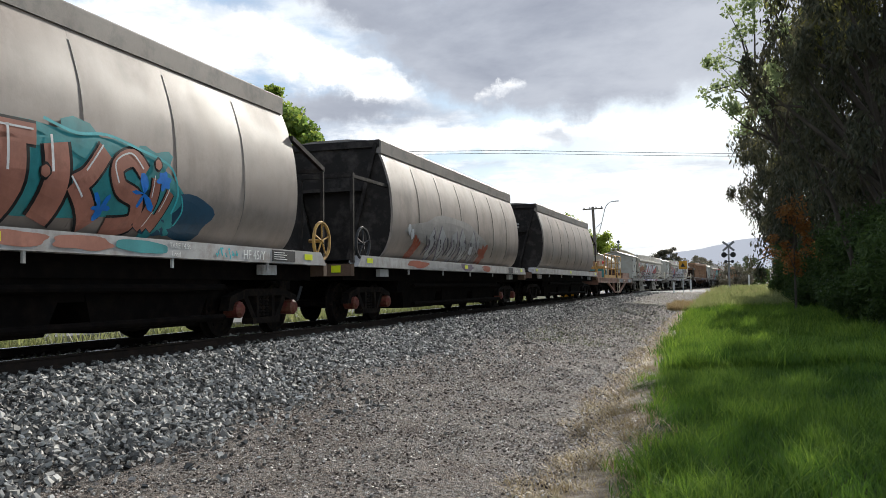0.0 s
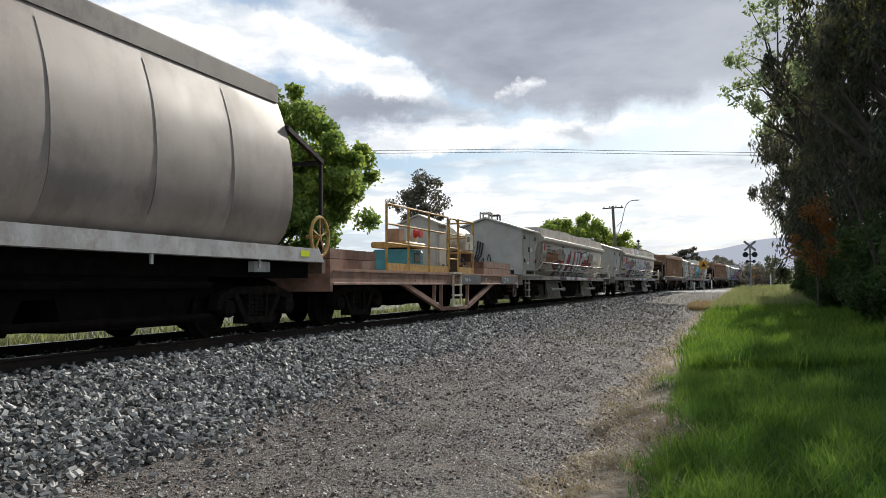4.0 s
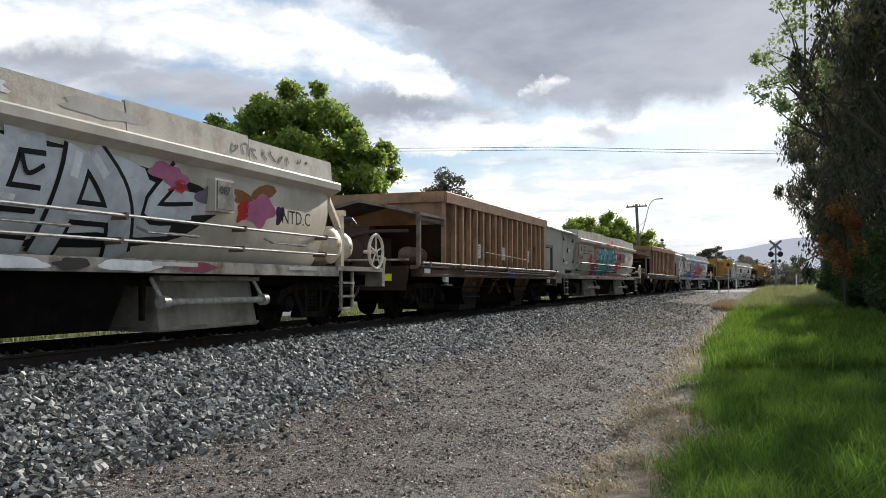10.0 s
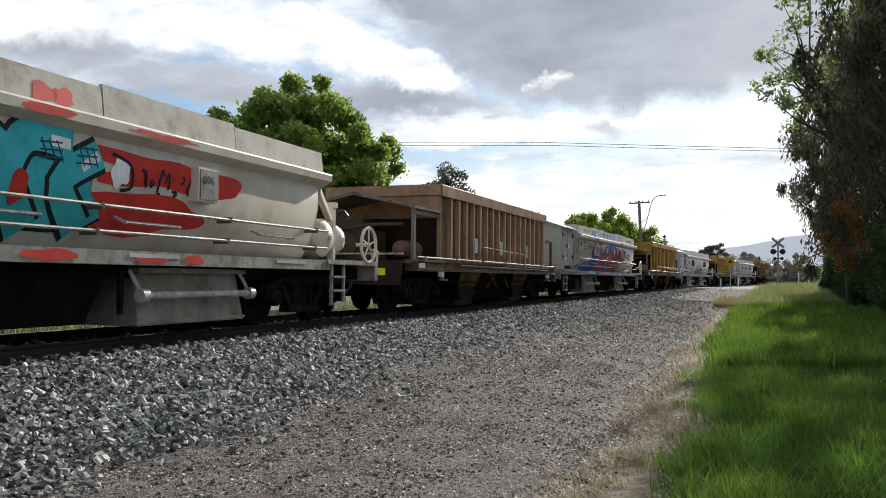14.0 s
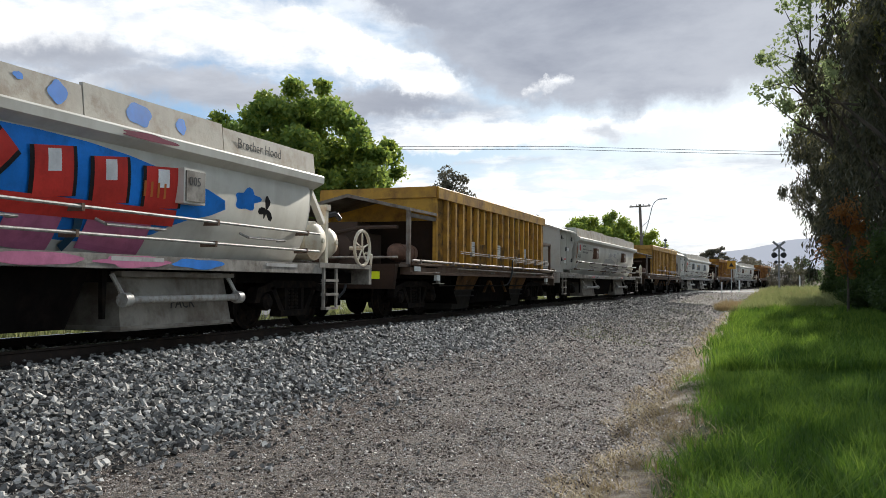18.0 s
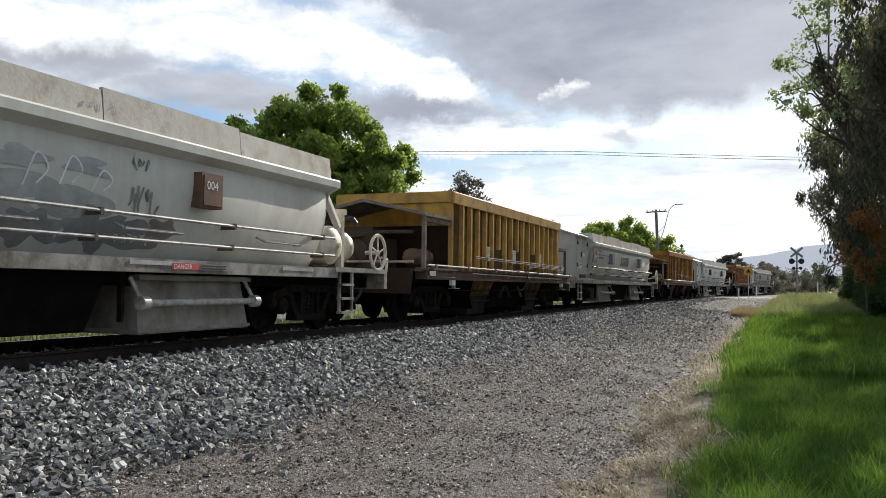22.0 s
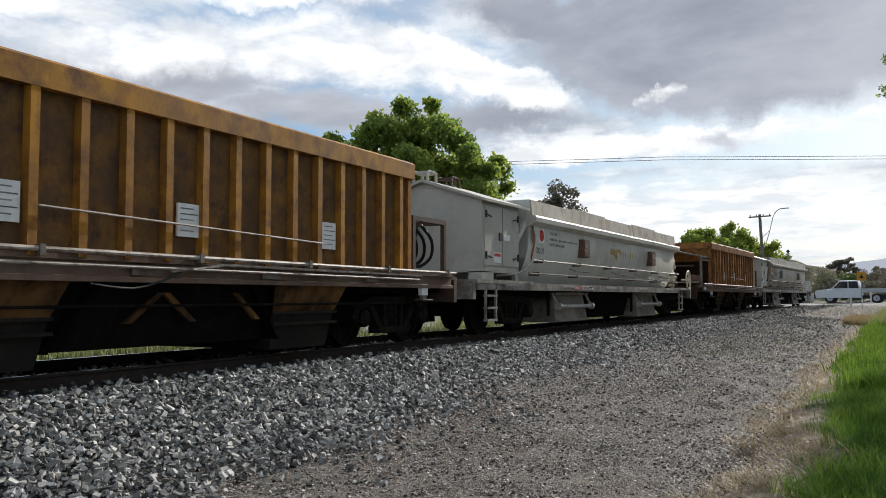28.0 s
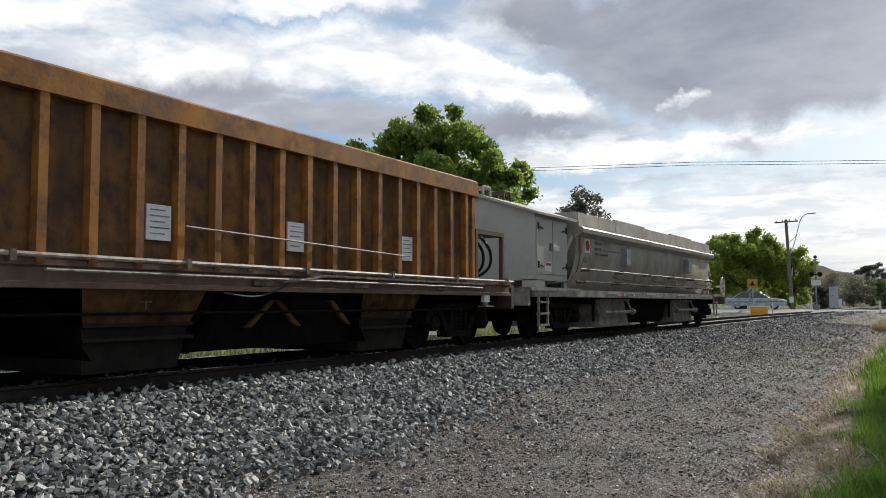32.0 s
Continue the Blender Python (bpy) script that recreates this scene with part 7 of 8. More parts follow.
for pts, wd in (([(-2.9, 2.1), (-2.7, 1.8), (-2.95, 1.5)], 0.40), ([(-1.9, 2.2), (-2.1, 1.85), (-1.8, 1.5)], 0.40), ([(-1.0, 2.2), (-0.9, 1.8), (-1.15, 1.5)], 0.42), ([(-0.1, 2.25), (-0.3, 1.9), (0.1, 1.75), (-0.2, 1.5)], 0.36), ([(0.7, 2.2), (0.95, 1.9), (0.8, 1.5)], 0.42), ([(1.45, 2.15), (1.3, 1.8)], 0.26)):
    bubble(w, hopper_x, pts, wd, P["pale"], P["lilac"], 0.013)
for k in range(9):
    y = -3.2 + k * 0.56
    z = 1.72 + 0.05 * math.sin(k * 2.3)
    stroke(w, hopper_x, [(y - 0.08, z + 0.30), (y + 0.06, z + 0.05), (y - 0.10, z - 0.18)], 0.07 + 0.04 * (k % 2), P["faded"], 0.016)
    stroke(w, hopper_x, [(y + 0.10, z - 0.16), (y + 0.26, z + 0.02), (y + 0.22, z + 0.20)], 0.05, P["faded"], 0.019)
for k, (y, z) in enumerate(((-4.5, 2.10), (-4.28, 2.0))):
    blot(w, hopper_x, y, z, 0.10, 0.13, P["silver"], 0.022, 57 + k, 0.06)
part("pale_square", Geo().loft([[Vector((hopper_x(z) + 0.03, y, z)) for z in (1.68, 1.9)] for y in (0.55, 0.85)], False), P["silver"], w)
letters("HF 49", 0.17, on_side(1.504, 6.1, 1.21), M["white_paint"], w)
part("dark_plate", Geo().box(1.502, 1.507, 5.2, 5.8, 1.20, 1.38), M["signal_black"], w)
# the pieces sit a little off the middle of their wagons
for h, dy in ((hopper_a, 0.3), (hopper_b, -0.5)):
    for ob in h.children:
        if ob not in bare:
            ob.location.y += dy
# the third: plain, with faint writing on its end
w = hopper_c
END = Matrix(((1, 0, 0, 0), (0, 0, -1, 0), (0, 1, 0, 0), (0, 0, 0, 1)))  # writing on the end towards the camera
letters("HF 42/B", 0.27, Matrix.Translation((-0.62, HF + 0.122, 2.42)) @ Matrix.Rotation(0.17, 4, "X") @ END, P["rust"], w)
for x in (-0.55, 0.05):
    part("number_bar", Geo().box(x, x + 0.42, HF - 0.012, HF - 0.004, 3.08, 3.15), M["sill_grey"], w)
    part("number_bar", Geo().box(x, x + 0.42, HF - 0.012, HF - 0.004, 3.20, 3.27), M["sill_grey"], w)

# tubs: round badges, weights and codes
CODES = ("ZQ 8/R", "ZQ 7/X", "ZQ 6/W", "ZQ 5/N", "ZQ 4/E", "ZQ 3/S", "ZQ 2/J", "ZQ 1/T")
for i, (w, code) in enumerate(zip(TUBS, CODES)):
    part("badge_card", Geo().loft([[Vector((tub_x(z) + 0.006, y, z)) for z in (1.92, 2.08, 2.24)] for y in (-6.02, -5.68)], False), M["white_paint"] if i != 1 else P["silver"], w)
    blot(w, tub_x, -5.85, 2.09, 0.13, 0.13, P["red"], 0.010, 100 + i, 0.02)
    letters(code, 0.17, on_side(1.395, -6.15, 1.70), M["letter_black"], w)
    letters("TARE 18.8t", 0.095, on_side(1.412, -5.38, 2.14), M["letter_black"], w)
    letters("GROSS 71.0t", 0.085, on_side(1.412, -5.40, 2.01), M["letter_black"], w)
    letters("GROSS 53.0t MELBA LINE", 0.085, on_side(1.412, -5.40, 1.89), M["letter_black"], w)
    for k, (y, wd) in enumerate(((-4.82, 0.50), (-4.26, 0.44), (-3.76, 0.16))):
        part("print_line", Geo().box(1.409, 1.413, y, y + wd, 2.015, 2.050), M["sill_worn"], w)
    part("danger_plate", Geo().box(1.462, 1.466, -3.95, -3.45, 0.92, 1.00), M["danger_red"], w)
    part("notice_plate", Geo().box(1.462, 1.466, -3.42, -2.55, 0.92, 1.00), M["white_paint"], w)
    letters("AUTOMATIC DOOR", 0.048, on_side(1.467, -3.39, 0.962), M["letter_black"], w)
    part("print_line", Geo().box(1.467, 1.469, -2.92, -2.62, 0.964, 0.992), M["letter_black"], w)
    letters("KEEP CLEAR DURING OPERATION", 0.048, on_side(1.467, -3.39, 0.926), M["letter_black"], w)
    letters("DANGER", 0.085, on_side(1.467, -3.92, 0.93), M["white_paint"], w)
    for y in (-3.2, 3.1):
        letters("00%d" % (8 - i), 0.16, on_side(1.542, y - 0.14, 1.94), M["letter_black"] if i < 4 else M["white_paint"] if i == 4 else M["sill_grey"], w)
# a tag on the first shed, between the hoses
for k, z in enumerate((1.98, 1.68)):
    rng = np.random.default_rng(95 + k)
    for q in range(4):
        x0 = -1.08 + q * 0.18
        pts = [Vector((x0 + rng.uniform(0, 0.15), -8.622, z + rng.uniform(-0.11, 0.11))) for _ in range(4)]
        part("sprayed_line", Geo().bent([tuple(p) for p in pts], 0.011), P["black"], TUBS[0])
# rust bleeding down the sides
for i, w in enumerate(TUBS):
    rng = np.random.default_rng(400 + i)
    for k in range(3 if i < 3 else 1):
        blot(w, tub_x, -6.28 + 0.1 * k if k == 0 else rng.uniform(-5.2, 5.5), 1.95 if k == 0 else rng.uniform(1.7, 2.0), 0.07 if k == 0 else rng.uniform(0.2, 0.6), 0.40 if k == 0 else 0.15, P["rust"], 0.005, 410 + 5 * i + k, 0.25)
def letter_row(w, rows, fill, rim, halo, lift):
    """Fat sprayed letters: first the halo of all of them, then their dark rims, then the fill with a pale edge at the top."""
    if halo:
        for pts, wd in rows:
            stroke(w, tub_x, pts, wd + 0.26, halo, lift)
    for pts, wd in rows:
        stroke(w, tub_x, pts, wd + 0.11, rim, lift + 0.003)
    for k, (pts, wd) in enumerate(rows):
        stroke(w, tub_x, pts, wd, fill, lift + 0.006 + 0.001 * (k % 3))
        a_, b_ = Vector(pts[0]), Vector(pts[1])
        stroke(w, tub_x, [tuple(a_.lerp(b_, 0.06)), tuple(a_.lerp(b_, 0.5))], wd * 0.34, P["white"], lift + 0.010)


coaming_x = lambda z: 1.42 - (z - 2.48) * 0.11
ledge_x = lambda z: 1.553
sill_x = flat_x(1.462)


def sill_bands(w, rows, seed):
    """Paint that runs down over the sill: (from, to, colour)."""
    for k, (y0, y1, c) in enumerate(rows):
        blot(w, sill_x, (y0 + y1) / 2, 0.96, (y1 - y0) / 2, 0.065, P[c], 0.005, seed + k, 0.05)


w = TUBS[0]  # silver letters rimmed in black with a red halo on maroon
blot(w, tub_x, -4.6, 1.78, 0.75, 0.30, P["rust"], 0.006, 111, 0.12)
blot(w, tub_x, -0.25, 1.62, 3.45, 0.56, P["maroon"], 0.007, 112, 0.05)
blot(w, tub_x, -2.95, 1.25, 0.75, 0.24, P["maroon"], 0.008, 113, 0.10)
for k, (y, z, r_) in enumerate(((-2.6, 2.26, 0.20), (-2.2, 2.28, 0.16), (-1.9, 2.28, 0.14), (-0.4, 2.27, 0.10), (0.4, 2.27, 0.12))):
    blot(w, tub_x, y, z, r_, 0.06, P["black"], 0.008, 114 + k, 0.15)
letter_row(w, (([(-2.54, 2.08), (-1.98, 2.12), (-1.4, 2.12)], 0.28), ([(-1.88, 2.04), (-2.04, 1.5), (-2.16, 1.06)], 0.56), ([(-0.76, 2.1), (-0.92, 1.52), (-1.10, 1.06)], 0.56), ([(0.1, 2.12), (-0.02, 1.5), (-0.1, 1.06)], 0.50), ([(0.62, 2.12), (0.62, 1.54), (0.46, 1.06)], 0.42), ([(1.2, 1.9), (1.16, 1.4), (1.0, 1.06)], 0.38), ([(-2.68, 1.42), (-3.0, 1.40), (-3.1, 1.25), (-2.96, 1.10), (-2.7, 1.18)], 0.15)), P["silver"], P["black"], P["flame"], 0.010)
for k, (y, z, ry, rz) in enumerate(((1.95, 1.94, 0.66, 0.24), (1.98, 1.30, 0.66, 0.25), (2.72, 2.14, 0.30, 0.12), (-2.84, 1.84, 0.30, 0.16))):
    blot(w, tub_x, y, z, ry + 0.10, rz + 0.05, P["black"], 0.012, 116 + k, 0.05)
    blot(w, tub_x, y, z, ry, rz, P["silver"], 0.016, 116 + k, 0.05)
    blot(w, tub_x, y - ry * 0.2, z + rz * 0.45, ry * 0.6, rz * 0.3, P["white"], 0.019, 122 + k, 0.05)
for pts, wd in (([(-0.34, 2.08), (-0.38, 1.62)], 0.20), ([(0.86, 2.0), (0.84, 1.5)], 0.15), ([(-1.54, 1.88), (-1.66, 1.7), (-1.74, 1.46)], 0.22), ([(1.74, 1.76), (2.35, 1.78)], 0.14), ([(2.78, 1.96), (3.0, 1.5)], 0.30), ([(-2.46, 1.84), (-2.6, 1.52)], 0.24), ([(1.55, 1.62), (2.3, 1.60)], 0.08)):
    stroke(w, tub_x, pts, wd, P["red"], 0.021)
for y, z in ((1.82, 1.42), (2.22, 1.40)):
    blot(w, tub_x, y, z, 0.13, 0.07, P["black"], 0.022, 126, 0.08)
letters("LONELY 8", 0.26, on_side(1.405, 4.05, 1.68), M["letter_black"], w)
sill_bands(w, ((-3.6, -2.4, "purple"), (-2.35, -1.4, "silver"), (-1.3, -0.7, "silver"), (-0.68, -0.15, "maroon"), (-0.1, 0.9, "silver"), (1.0, 2.2, "silver"), (2.25, 3.2, "maroon")), 130)
w = TUBS[1]  # silver letters with heavy black shadows, coloured spots at both ends
blot(w, tub_x, 0.15, 1.68, 2.95, 0.56, P["black"], 0.006, 141, 0.05)
blot(w, tub_x, 0.30, 1.72, 2.7, 0.46, P["silver"], 0.009, 140, 0.08)
blot(w, tub_x, -3.35, 1.40, 0.62, 0.40, P["maroon"], 0.008, 142, 0.1)
letter_row(w, (([(-2.94, 2.08), (-2.54, 2.10), (-2.12, 2.14)], 0.24), ([(-2.34, 1.92), (-2.50, 1.48), (-2.64, 1.06)], 0.54), ([(-1.5, 2.2), (-1.56, 1.5), (-1.66, 1.06)], 0.50), ([(-1.45, 2.18), (-0.95, 2.18)], 0.20), ([(-0.42, 2.18), (-0.58, 1.56), (-0.68, 1.06)], 0.42), ([(-0.40, 2.18), (0.12, 2.2)], 0.20), ([(-0.50, 1.60), (0.10, 1.60)], 0.18), ([(-0.62, 1.12), (0.10, 1.10)], 0.18), ([(0.58, 2.2), (0.44, 1.56), (0.36, 1.06)], 0.32), ([(0.76, 2.18), (1.22, 1.7), (1.50, 1.06)], 0.34), ([(0.48, 1.52), (1.15, 1.52)], 0.16), ([(2.26, 2.18), (1.78, 1.64), (2.60, 1.66)], 0.18)), P["silver"], P["black"], None, 0.012)
for pts, wd in (([(-2.45, 1.98), (-2.25, 2.0), (-2.2, 1.75)], 0.03), ([(-2.5, 1.7), (-2.48, 1.5)], 0.03), ([(-0.2, 2.05), (-0.1, 1.85), (0.1, 1.95)], 0.05), ([(2.05, 1.9), (2.2, 1.95)], 0.03)):
    stroke(w, tub_x, pts, wd, P["red" if wd < 0.04 else "black"], 0.026)
for k, (y, z, ry, rz, c) in enumerate(((-4.14, 1.84, 0.26, 0.24, "pink"), (-3.84, 1.92, 0.20, 0.14, "orange"), (-4.38, 1.80, 0.13, 0.13, "blue"), (-3.60, 1.40, 0.14, 0.11, "blue"), (-3.72, 1.68, 0.16, 0.15, "orange"), (-5.2, 1.95, 0.20, 0.16, "red"), (-4.85, 1.72, 0.16, 0.14, "blue"), (-4.9, 2.2, 0.2, 0.12, "purple"), (2.1, 2.08, 0.34, 0.15, "pink"), (2.3, 1.98, 0.12, 0.08, "red"), (2.92, 1.92, 0.26, 0.13, "lilac"), (4.2, 1.82, 0.38, 0.22, "pink"), (3.75, 1.78, 0.14, 0.16, "red"), (4.75, 1.80, 0.12, 0.14, "purple"), (-1.0, 1.30, 0.24, 0.14, "maroon"))):
    blot(w, tub_x, y, z, ry, rz, P[c], 0.024 if abs(y) < 2.5 else 0.014, 150 + k, 0.08)
for k, (y, z, ry, rz, c) in enumerate(((-2.68, 2.66, 0.58, 0.15, "white"), (-3.72, 2.62, 0.20, 0.12, "pink"), (-2.0, 2.66, 0.12, 0.15, "black"), (-0.88, 2.66, 0.5, 0.10, "silver"), (0.9, 2.66, 0.6, 0.09, "haze"))):
    blot(w, coaming_x, y, z, ry, rz, P[c], 0.004 + 0.002 * (c == "black"), 170 + k, 0.12)
stroke(w, coaming_x, [(-2.75, 2.78), (-2.72, 2.66)], 0.05, P["red"], 0.010)
stroke(w, coaming_x, [(-2.95, 2.72), (-2.80, 2.62)], 0.05, P["red"], 0.010)
scribble(w, coaming_x, 3.35, 2.66, 2.3, 0.20, 9, P["black"], 18, 0.006, 0.030)
letters("NTD.C", 0.30, on_side(1.415, 4.75, 1.68), M["letter_black"], w)
sill_bands(w, ((-2.8, -2.3, "silver"), (-2.2, -1.4, "silver"), (-1.3, -0.8, "red"), (-0.7, 0.1, "silver"), (0.2, 0.7, "black"), (0.8, 1.9, "silver"), (2.2, 3.0, "maroon")), 180)
w = TUBS[2]  # turquoise letters over red clouds
for k, (y, z, ry, rz) in enumerate(((-2.5, 1.52, 0.48, 0.26), (-3.05, 1.42, 0.52, 0.18), (-2.84, 1.10, 0.24, 0.09), (2.3, 1.98, 1.15, 0.20), (2.1, 1.48, 1.25, 0.22), (3.62, 1.96, 0.40, 0.17), (-3.95, 1.78, 0.26, 0.15), (-3.98, 1.62, 0.3, 0.10), (-2.9, 2.2, 0.7, 0.09), (-2.6, 1.25, 0.5, 0.14))):
    blot(w, tub_x, y, z, ry, rz, P["red"], 0.006, 190 + k, 0.10)
for k, (y, z, ry, rz) in enumerate(((-1.1, 2.40, 0.75, 0.055), (0.4, 2.40, 0.35, 0.05), (2.2, 2.40, 0.6, 0.035), (-3.0, 2.40, 0.5, 0.04))):
    blot(w, ledge_x, y, z, ry, rz, P["red"], 0.004, 194 + k, 0.10)
for k, (y, ry) in enumerate(((0.45, 0.16), (0.72, 0.14))):
    blot(w, coaming_x, y, 2.60, ry, 0.10, P["red"], 0.004, 197 + k, 0.10)
blot(w, tub_x, -2.75, 2.02, 0.42, 0.14, P["white"], 0.009, 201, 0.15)
blot(w, tub_x, -0.55, 1.62, 1.85, 0.52, P["black"], 0.009, 202, 0.05)
blot(w, tub_x, -0.50, 1.64, 1.78, 0.50, P["turquoise"], 0.012, 202, 0.05)
letter_row(w, (([(-2.36, 2.10), (-1.88, 2.06), (-1.3, 2.08)], 0.28), ([(-1.92, 1.98), (-1.84, 1.5), (-1.76, 1.10)], 0.56), ([(-1.14, 2.06), (-1.26, 1.5), (-1.32, 1.10)], 0.44), ([(-0.72, 2.10), (-0.15, 2.02), (-0.4, 1.56), (-0.76, 1.12)], 0.36), ([(0.86, 2.12), (0.26, 2.14), (0.06, 1.70), (0.42, 1.20)], 0.34), ([(1.26, 2.08), (0.74, 1.72), (1.12, 1.26)], 0.32)), P["turquoise"], P["black"], None, 0.014)
for k, y in enumerate((-2.1, -0.55, 0.55, 1.05)):
    for q in range(3):
        stroke(w, tub_x, [(y - 0.12 + 0.1 * q, 2.14), (y - 0.02 + 0.1 * q, 1.92)], 0.018, P["navy"], 0.026)
        stroke(w, tub_x, [(y - 0.14, 2.10 - 0.08 * q), (y + 0.16, 2.12 - 0.08 * q)], 0.018, P["navy"], 0.027)
blot(w, tub_x, 0.22, 1.62, 0.13, 0.15, P["red"], 0.026, 203, 0.08)
blot(w, tub_x, 1.60, 1.92, 0.15, 0.17, P["white"], 0.016, 204, 0.06)
stroke(w, tub_x, [(1.45, 2.12), (1.75, 2.02), (1.80, 1.78), (1.62, 1.72)], 0.04, P["black"], 0.020)
for y0 in (-3.35, -2.75):
    stroke(w, tub_x, [(y0, 1.85), (y0 + 0.2, 2.0), (y0 + 0.42, 1.92), (y0 + 0.3, 1.7)], 0.05, P["black"], 0.016)
scribble(w, tub_x, 1.95, 1.88, 1.3, 0.30, 9, P["black"], 7, 0.014, 0.03)
sill_bands(w, ((-3.3, -2.6, "red"), (-1.3, -0.9, "red"), (-0.8, -0.4, "red"), (0.2, 0.9, "red"), (1.8, 2.4, "red"), (2.7, 3.1, "red")), 210)
w = TUBS[3]  # red letters on blue, pink below
blot(w, tub_x, 0.3, 1.72, 3.5, 0.54, P["blue"], 0.006, 221, 0.04)
for k, (y, z, ry, rz, c) in enumerate(((-3.25, 1.25, 0.85, 0.28, "blue"), (-2.95, 1.75, 0.50, 0.42, "blue"), (-4.6, 1.20, 0.7, 0.20, "blue"), (-3.45, 1.84, 0.36, 0.24, "purple"), (-4.2, 2.05, 0.14, 0.12, "purple"), (-3.1, 2.16, 0.5, 0.12, "pale"), (-1.5, 2.10, 0.45, 0.14, "pale"))):
    blot(w, tub_x, y, z, ry, rz, P[c], 0.008 + 0.002 * k, 222 + k, 0.08)
for y, z, wd in ((-2.1, 1.20, 0.70), (-1.42, 1.22, 0.46), (-0.40, 1.24, 0.62), (0.80, 1.26, 0.72), (2.05, 1.26, 1.05)):
    stroke(w, tub_x, [(y, 1.46), (y - 0.03, 1.06)], wd, P["pink"], 0.026)
letter_row(w, (([(-1.80, 2.16), (-2.30, 2.12), (-2.50, 1.92), (-2.32, 1.70), (-1.84, 1.66)], 0.28), ([(-1.44, 1.58), (-1.08, 1.88), (-0.80, 1.60)], 0.26), ([(-0.74, 2.16), (-0.72, 1.64)], 0.42), ([(-0.72, 1.66), (-0.04, 1.76), (0.34, 2.10)], 0.26), ([(0.88, 2.12), (0.94, 1.60)], 0.52), ([(1.70, 2.12), (1.76, 1.60)], 0.52), ([(2.60, 2.12), (2.64, 1.62)], 0.62)), P["red"], P["black"], None, 0.028)
stroke(w, tub_x, [(-2.30, 1.50), (-0.2, 1.50), (2.95, 1.52)], 0.20, P["red"], 0.033)
for y in (-1.75, -1.0, 0.15, 1.35):
    stroke(w, tub_x, [(y, 1.50), (y + 0.06, 1.30), (y - 0.04, 1.08)], 0.12, P["navy"], 0.030)
for k in range(4):
    stroke(w, tub_x, [(2.28 + k * 0.12, 1.92), (2.30 + k * 0.12, 1.74)], 0.04, P["orange"], 0.042)
stroke(w, tub_x, [(-2.58, 2.10), (-2.72, 1.85), (-2.50, 1.60), (-2.2, 1.52)], 0.13, P["black"], 0.027)
for k, (y, z, ry, rz, c) in enumerate(((-3.38, 2.62, 0.36, 0.16, "blue"), (-2.20, 2.66, 0.11, 0.10, "blue"), (-1.56, 2.64, 0.17, 0.15, "blue"), (-1.08, 2.68, 0.10, 0.07, "navy"), (-0.62, 2.64, 0.18, 0.14, "blue"), (-0.04, 2.70, 0.14, 0.12, "blue"), (0.44, 2.74, 0.06, 0.04, "blue"), (0.94, 2.68, 0.13, 0.12, "blue"), (2.18, 2.68, 0.22, 0.13, "blue"), (2.96, 2.68, 0.10, 0.10, "blue"))):
    blot(w, coaming_x, y, z, ry, rz, P[c], 0.004, 230 + k, 0.05)
blot(w, ledge_x, -3.4, 2.40, 0.5, 0.05, P["blue"], 0.004, 241, 0.05)
blot(w, ledge_x, 2.2, 2.40, 0.5, 0.04, P["maroon"], 0.004, 242, 0.05)
blot(w, tub_x, 4.48, 1.90, 0.30, 0.14, P["blue"], 0.012, 260, 0.15)
blot(w, tub_x, 5.0, 1.80, 0.12, 0.14, P["black"], 0.012, 261, 0.2)
sill_bands(w, ((-5.2, -4.2, "blue"), (-4.1, -2.6, "blue"), (-2.5, -1.1, "pink"), (-1.0, -0.1, "blue"), (0.0, 1.3, "pink"), (1.5, 2.7, "pink"), (2.8, 3.8, "blue")), 250)
letters("Brother Hood", 0.2, on_side(1.41, 4.2, 2.60), M["letter_black"], w)
letters("PACK", 0.2, on_side(1.255, 3.0, 0.40), M["letter_black"], w)
scribble(w, flat_x(1.42), -5.6, 2.66, 1.3, 0.2, 6, P["black"], 17, 0.004, 0.025)
scribble(BOXES[0], flat_x(1.482), 0.42, 1.01, 0.85, 0.15, 7, P["blue"], 19, 0.012, 0.032)
w = TUBS[4]  # an old scrubbed tag with faint pale loops; smears partly paint dark gloss reflections
for k, (y, z, ry, rz, c) in enumerate(((-0.1, 1.62, 0.95, 0.20, "gloss_smear"), (1.05, 1.58, 0.55, 0.16, "gloss_smear"), (-0.3, 1.30, 0.55, 0.17, "dull_grey"), (0.55, 1.30, 0.36, 0.18, "dull_grey"), (1.35, 1.33, 0.42, 0.20, "dull_grey"), (2.05, 1.30, 0.50, 0.17, "dull_grey"), (2.45, 1.40, 0.26, 0.12, "brownish"), (0.15, 1.95, 0.40, 0.10, "gloss_smear"), (1.1, 1.98, 0.30, 0.09, "gloss_smear"))):
    blot(w, tub_x, y, z, ry, rz, P[c], 0.004 + 0.001 * k, 270 + k, 0.12)
for y0, z0, hh in ((-0.3, 1.9, 0.3), (0.3, 1.86, 0.34), (0.75, 1.9, 0.3), (1.2, 1.84, 0.24)):
    stroke(w, tub_x, [(y0, z0 - hh * 0.5), (y0 + 0.12, z0 + hh * 0.5), (y0 + 0.28, z0 + hh * 0.1), (y0 + 0.16, z0 - hh * 0.4)], 0.022, P["white"], 0.015)
scribble(w, tub_x, 1.75, 1.72, 0.55, 0.36, 6, P["dull_grey"], 280, 0.016, 0.03)
scribble(w, tub_x, 1.75, 2.10, 0.35, 0.16, 3, P["dull_grey"], 281, 0.015, 0.025)
scribble(w, tub_x, 1.70, 1.26, 0.62, 0.13, 6, P["silver"], 282, 0.018, 0.014)
